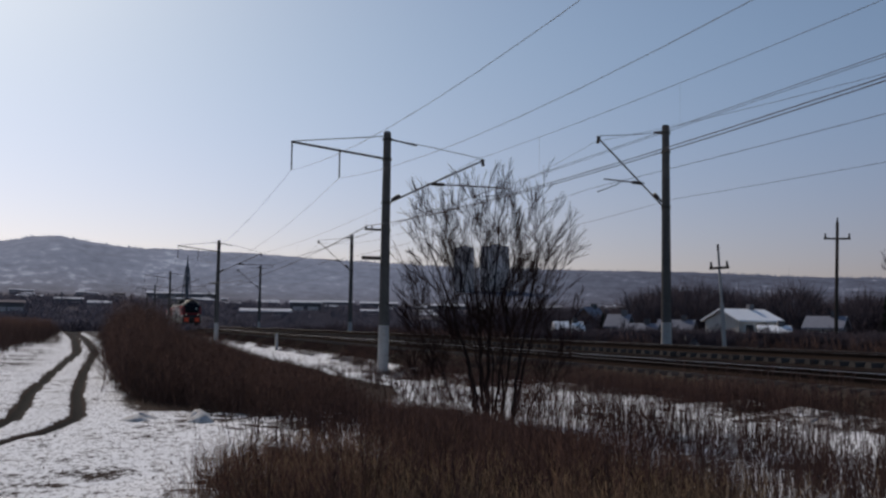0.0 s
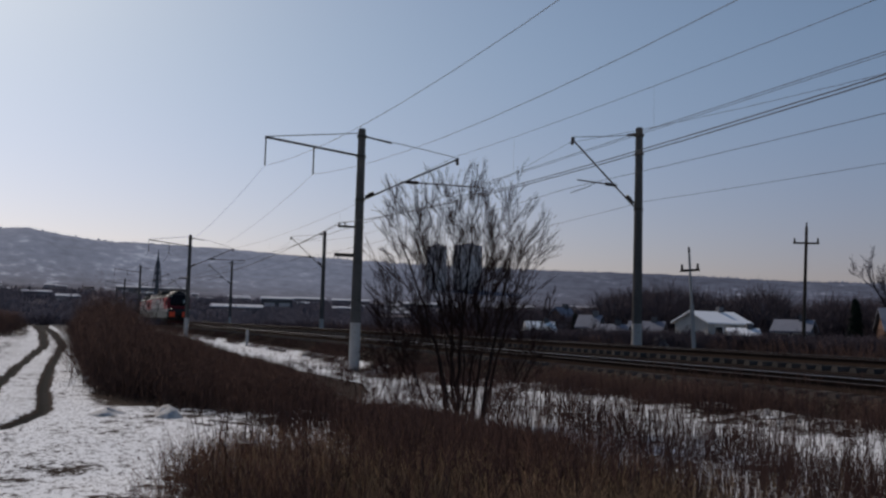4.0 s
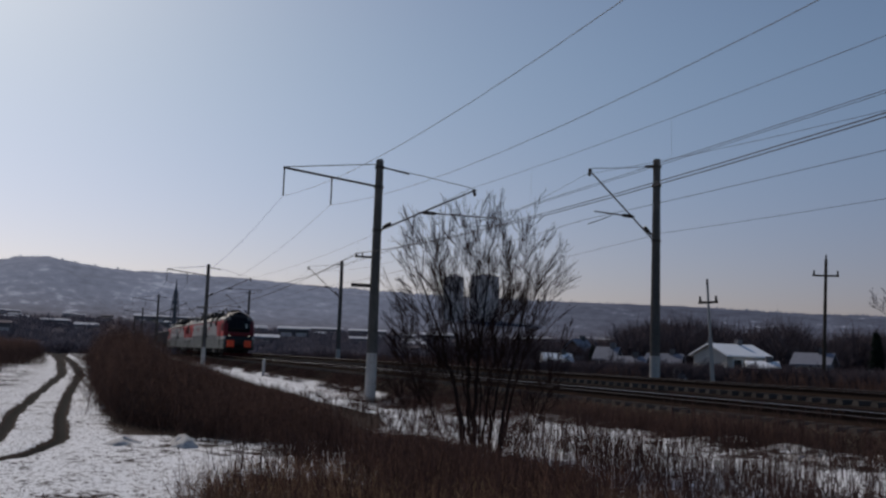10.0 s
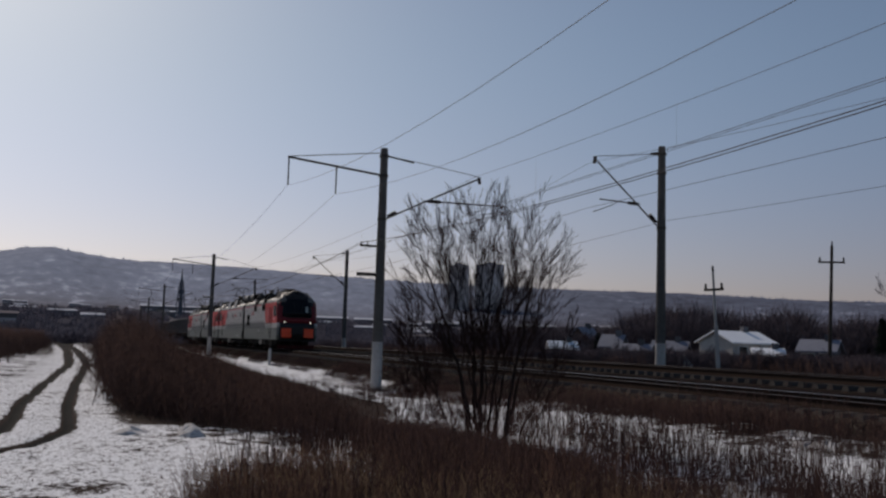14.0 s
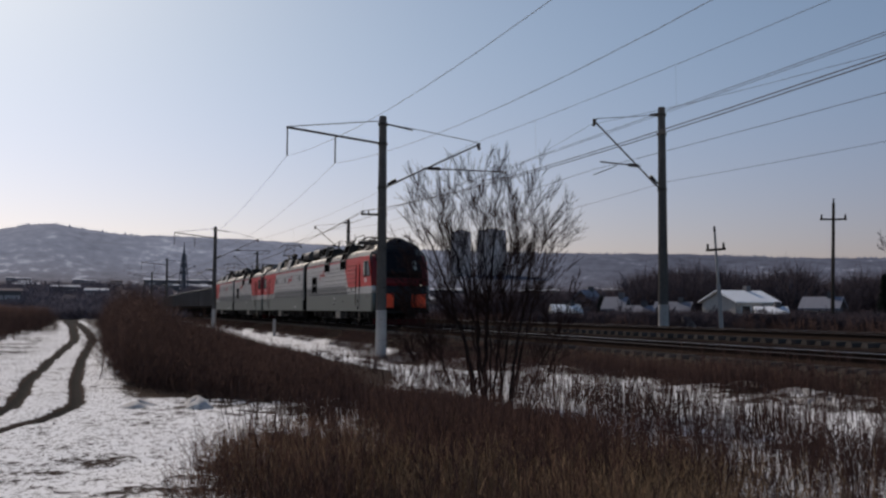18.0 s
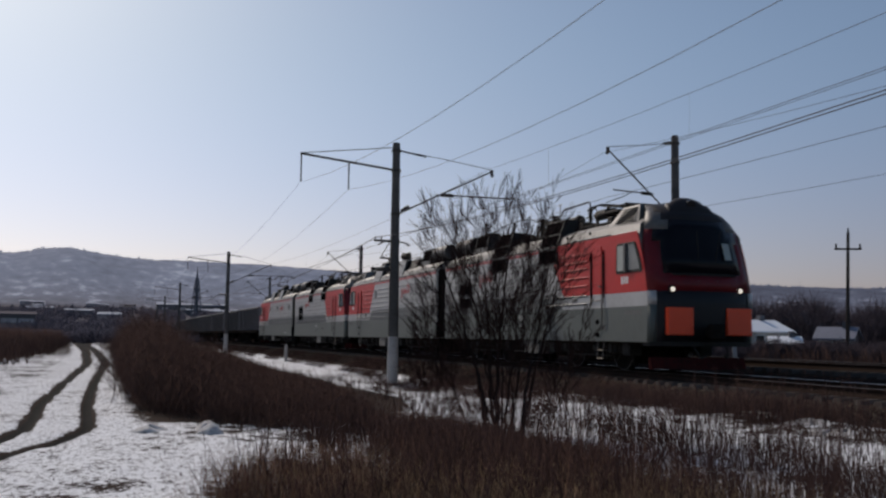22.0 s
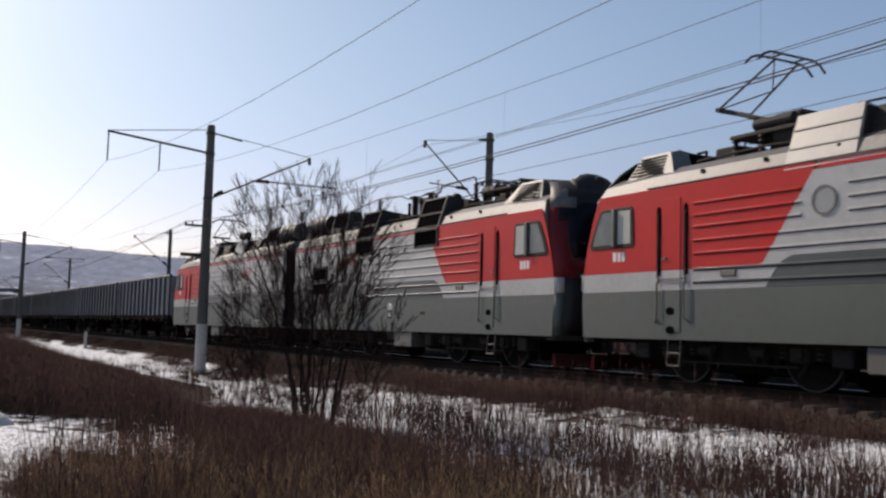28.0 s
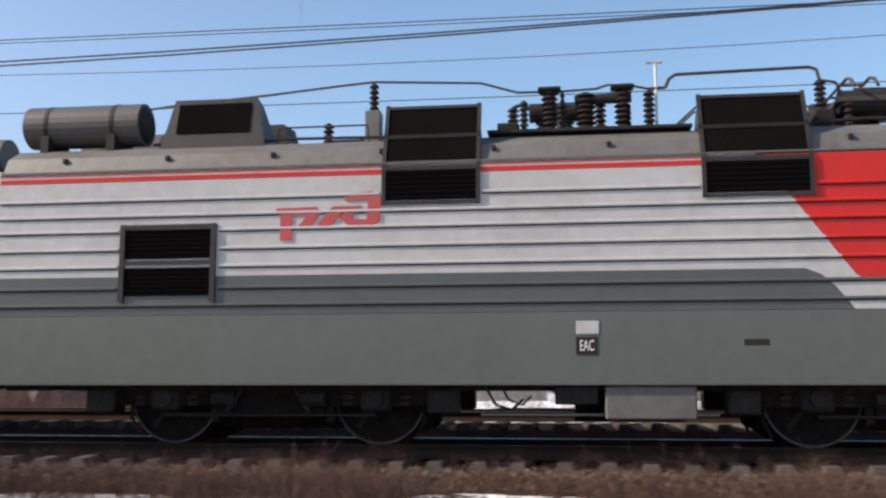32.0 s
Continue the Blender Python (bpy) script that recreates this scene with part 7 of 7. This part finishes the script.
def garden_brush():
    """Dark bare bushes and small trees between the houses and the town."""
    rng = np.random.default_rng(52)
    n = 760
    az, d = rng.uniform(40, 72, n), rng.uniform(98, 185, n)
    az2, d2 = rng.uniform(42, 68, 720), rng.uniform(60, 82, 720)
    az3, d3 = rng.uniform(-14, 40, 160), rng.uniform(84, 150, 160)
    az, d = np.concatenate([az, az2, az3]), np.concatenate([d, d2, d3])
    x, y = -np.sin(np.radians(az)) * d, np.cos(np.radians(az)) * d
    tall = (EYE + d * np.tan(np.radians(np.interp(az, WOOD_AZ, WOOD_EL))) - ground_z(x, y)) * rng.uniform(0.72, 1.08, len(x)) * (0.95 + 0.25 * waves(x, y, 0.09, 71)).clip(0.65, 1.06)
    tall = np.where(d < 83, rng.uniform(1.1, 2.1, len(x)), tall)
    k = 170
    i = np.repeat(np.arange(len(x)), k)
    a, u, h = rng.uniform(0, 6.28, len(i)), np.sqrt(rng.uniform(0, 1, len(i))), tall[i]
    base = np.stack([x[i] + np.cos(a) * u * h * 0.2, y[i] + np.sin(a) * u * h * 0.2, ground_z(x, y)[i] + h * rng.uniform(-0.05, 0.55, len(i))], 1)
    top = base + np.stack([np.cos(a) * u * h * 0.3, np.sin(a) * u * h * 0.3, h * np.sqrt(1.05 - u * u) * rng.uniform(0.2, 0.45, len(i))], 1)
    stalks("garden_brush", base, top, 0.015 + 0.0035 * h, M_GARDENWOOD, label="dark bare bushes and young trees around the houses", rng=rng)


garden_brush()


def valley_brush():
    """Dark bushes and alders over the flat valley floor."""
    rng = np.random.default_rng(55)
    n = 3600
    az, d = np.radians(rng.uniform(62, 100, n)), 115 + 330 * rng.uniform(0, 1, n) ** 1.5
    x, y = -np.sin(az) * d, np.cos(az) * d
    k = ((waves(x, y, 0.03, 57) > -0.35) & (off_line(x, y) > 12)) | ((off_line(x, y) < -14) & (waves(x, y, 0.05, 58) > -0.3))
    x, y, d = x[k], y[k], d[k]
    tall = rng.uniform(1.0, 3.4, len(x)) * np.interp(d, [120, 450], [0.7, 1.7])
    for sel, mt, lab in ((d < 150, M_GARDENWOOD, "dark bare bushes over the valley floor"), (d >= 150, M_FARWOOD, "bare bushes farther down the valley, haze in their colour")):
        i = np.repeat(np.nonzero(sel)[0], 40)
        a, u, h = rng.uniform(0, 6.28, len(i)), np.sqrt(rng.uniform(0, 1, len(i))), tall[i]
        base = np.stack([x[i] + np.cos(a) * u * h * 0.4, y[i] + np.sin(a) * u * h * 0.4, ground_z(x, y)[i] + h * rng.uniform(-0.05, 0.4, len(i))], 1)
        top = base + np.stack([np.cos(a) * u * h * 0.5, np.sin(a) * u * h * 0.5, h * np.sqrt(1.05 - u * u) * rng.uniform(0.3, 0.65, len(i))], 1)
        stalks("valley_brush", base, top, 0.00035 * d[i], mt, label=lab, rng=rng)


valley_brush()

# snow heaps by the farm track
def snow_heap(x, y, w, h, seed):
    rng = np.random.default_rng(seed)
    rings = []
    for k in range(10):
        u = k / 9
        ring = []
        for i in range(26):
            a = i * 6.2832 / 26
            r = math.sqrt(1 - u ** 2) * rng.uniform(0.84, 1.1) + 1e-3
            ring.append((math.cos(a) * w * r * (1 + 0.22 * math.sin(3 * a + seed) + 0.12 * math.sin(7 * a + 2 * seed)), math.sin(a) * w * 0.7 * r * (1 + 0.2 * math.sin(2 * a + 1.7 * seed)), -0.1 + (h + 0.1) * (u * (0.8 + 0.2 * math.sin(2 * a + seed)) + rng.uniform(-0.04, 0.04))))
        rings.append(ring)
    t = part("snow_mound", loft(rings), M_OLDSNOW, None, smooth=True)
    t.location = (x, y, float(ground_z(x, y)))
    tagged(t, "low mound of old grey snow", "snow mound")


for args in ((-15.6, 1.0, 0.46, 0.19, 1), (-15.9, 0.1, 0.5, 0.1, 2), (-9.6, 1.2, 0.4, 0.1, 3), (-52.7, 32.8, 0.85, 1.35, 4)):
    snow_heap(*args)
rng_s = np.random.default_rng(15)
for i in range(34):
    xs = -3 - 50 * rng_s.uniform(0, 1) ** 1.3
    of = rng_s.uniform(-4.9, -3.2)
    snow_heap(xs, line_y(xs) + of, rng_s.uniform(0.25, 0.8), rng_s.uniform(0.03, 0.08), 20 + i)

# ---- sleepers, ballast stones ----
def sleepers():
    sh = [(-1.35, -0.19), (-1.35, -0.36), (1.35, -0.36), (1.35, -0.19), (0.9, -0.18), (0.5, -0.22), (-0.5, -0.22), (-0.9, -0.18)]
    bm = bmesh.new()
    f = bm.faces.new([bm.verts.new((-0.14, a, b)) for a, b in sh])
    r = bmesh.ops.extrude_face_region(bm, geom=[f])
    bmesh.ops.translate(bm, vec=(0.28, 0, 0), verts=[v for v in r["geom"] if isinstance(v, bmesh.types.BMVert)])
    for v in bm.verts:
        if v.co.z > -0.3:
            v.co.x *= 0.62
            v.co.y *= 0.985
    bmesh.ops.recalc_face_normals(bm, faces=bm.faces)
    me = bpy.data.meshes.new("sleeper")
    bm.to_mesh(me)
    bm.free()
    me.materials.append(M_SLEEPER)
    old = me.copy()
    old.materials[0] = M_OLDSLEEPER
    rng = np.random.default_rng(3)
    for tr, off, up, s0, n in ((near_track, 0.0, 0.0, -130, 290), (far_track, FAR_OFF, FAR_UP, -110, 240)):
        for i in range(n):
            ob = new("sleeper", me if off == 0.0 else old)
            ob.parent = tr
            ob.matrix_basis = on_line(s0 + i * 0.5435, up + rng.normal(0, 0.006), off + rng.normal(0, 0.015)) @ pose(0, 0, 0, 0, 0, rng.normal(0, 0.8))


sleepers()


def stones():
    """Loose ballast along the near shoulder."""
    rng = np.random.default_rng(8)
    n = 30000
    s = -42 + 52 * rng.uniform(0, 1, n) ** 0.75
    off = rng.uniform(-3.1, -0.85, n)
    z = np.interp(off, [-3.6, -2.9, -1.9, -1.2, -0.76], [-0.97, -0.6, -0.345, -0.30, -0.29]) + rng.uniform(-0.01, 0.02, n)
    y = off + np.interp(-s.clip(-1e9, 0), np.arange(400) * 2.0, LINE_Y)
    c = np.stack([s, y, z], 1)
    d = np.array([[1, 0, 0], [-1, 0, 0], [0, 1, 0], [0, -1, 0], [0, 0, 1], [0, 0, -1]], float)
    v = c[:, None] + d[None] * rng.uniform(0.018, 0.045, (n, 6, 1)) + rng.normal(0, 0.008, (n, 6, 3))
    q = np.array([[0, 2, 4], [2, 1, 4], [1, 3, 4], [3, 0, 4], [2, 0, 5], [1, 2, 5], [3, 1, 5], [0, 3, 5]])
    f = (q[None] + (np.arange(n) * 6)[:, None, None]).reshape(-1, 3)
    arrays("ballast_stones", v.reshape(-1, 3), f, M_GRAVEL, label="loose brown-grey ballast stones", kind="stuff")


stones()

motions()
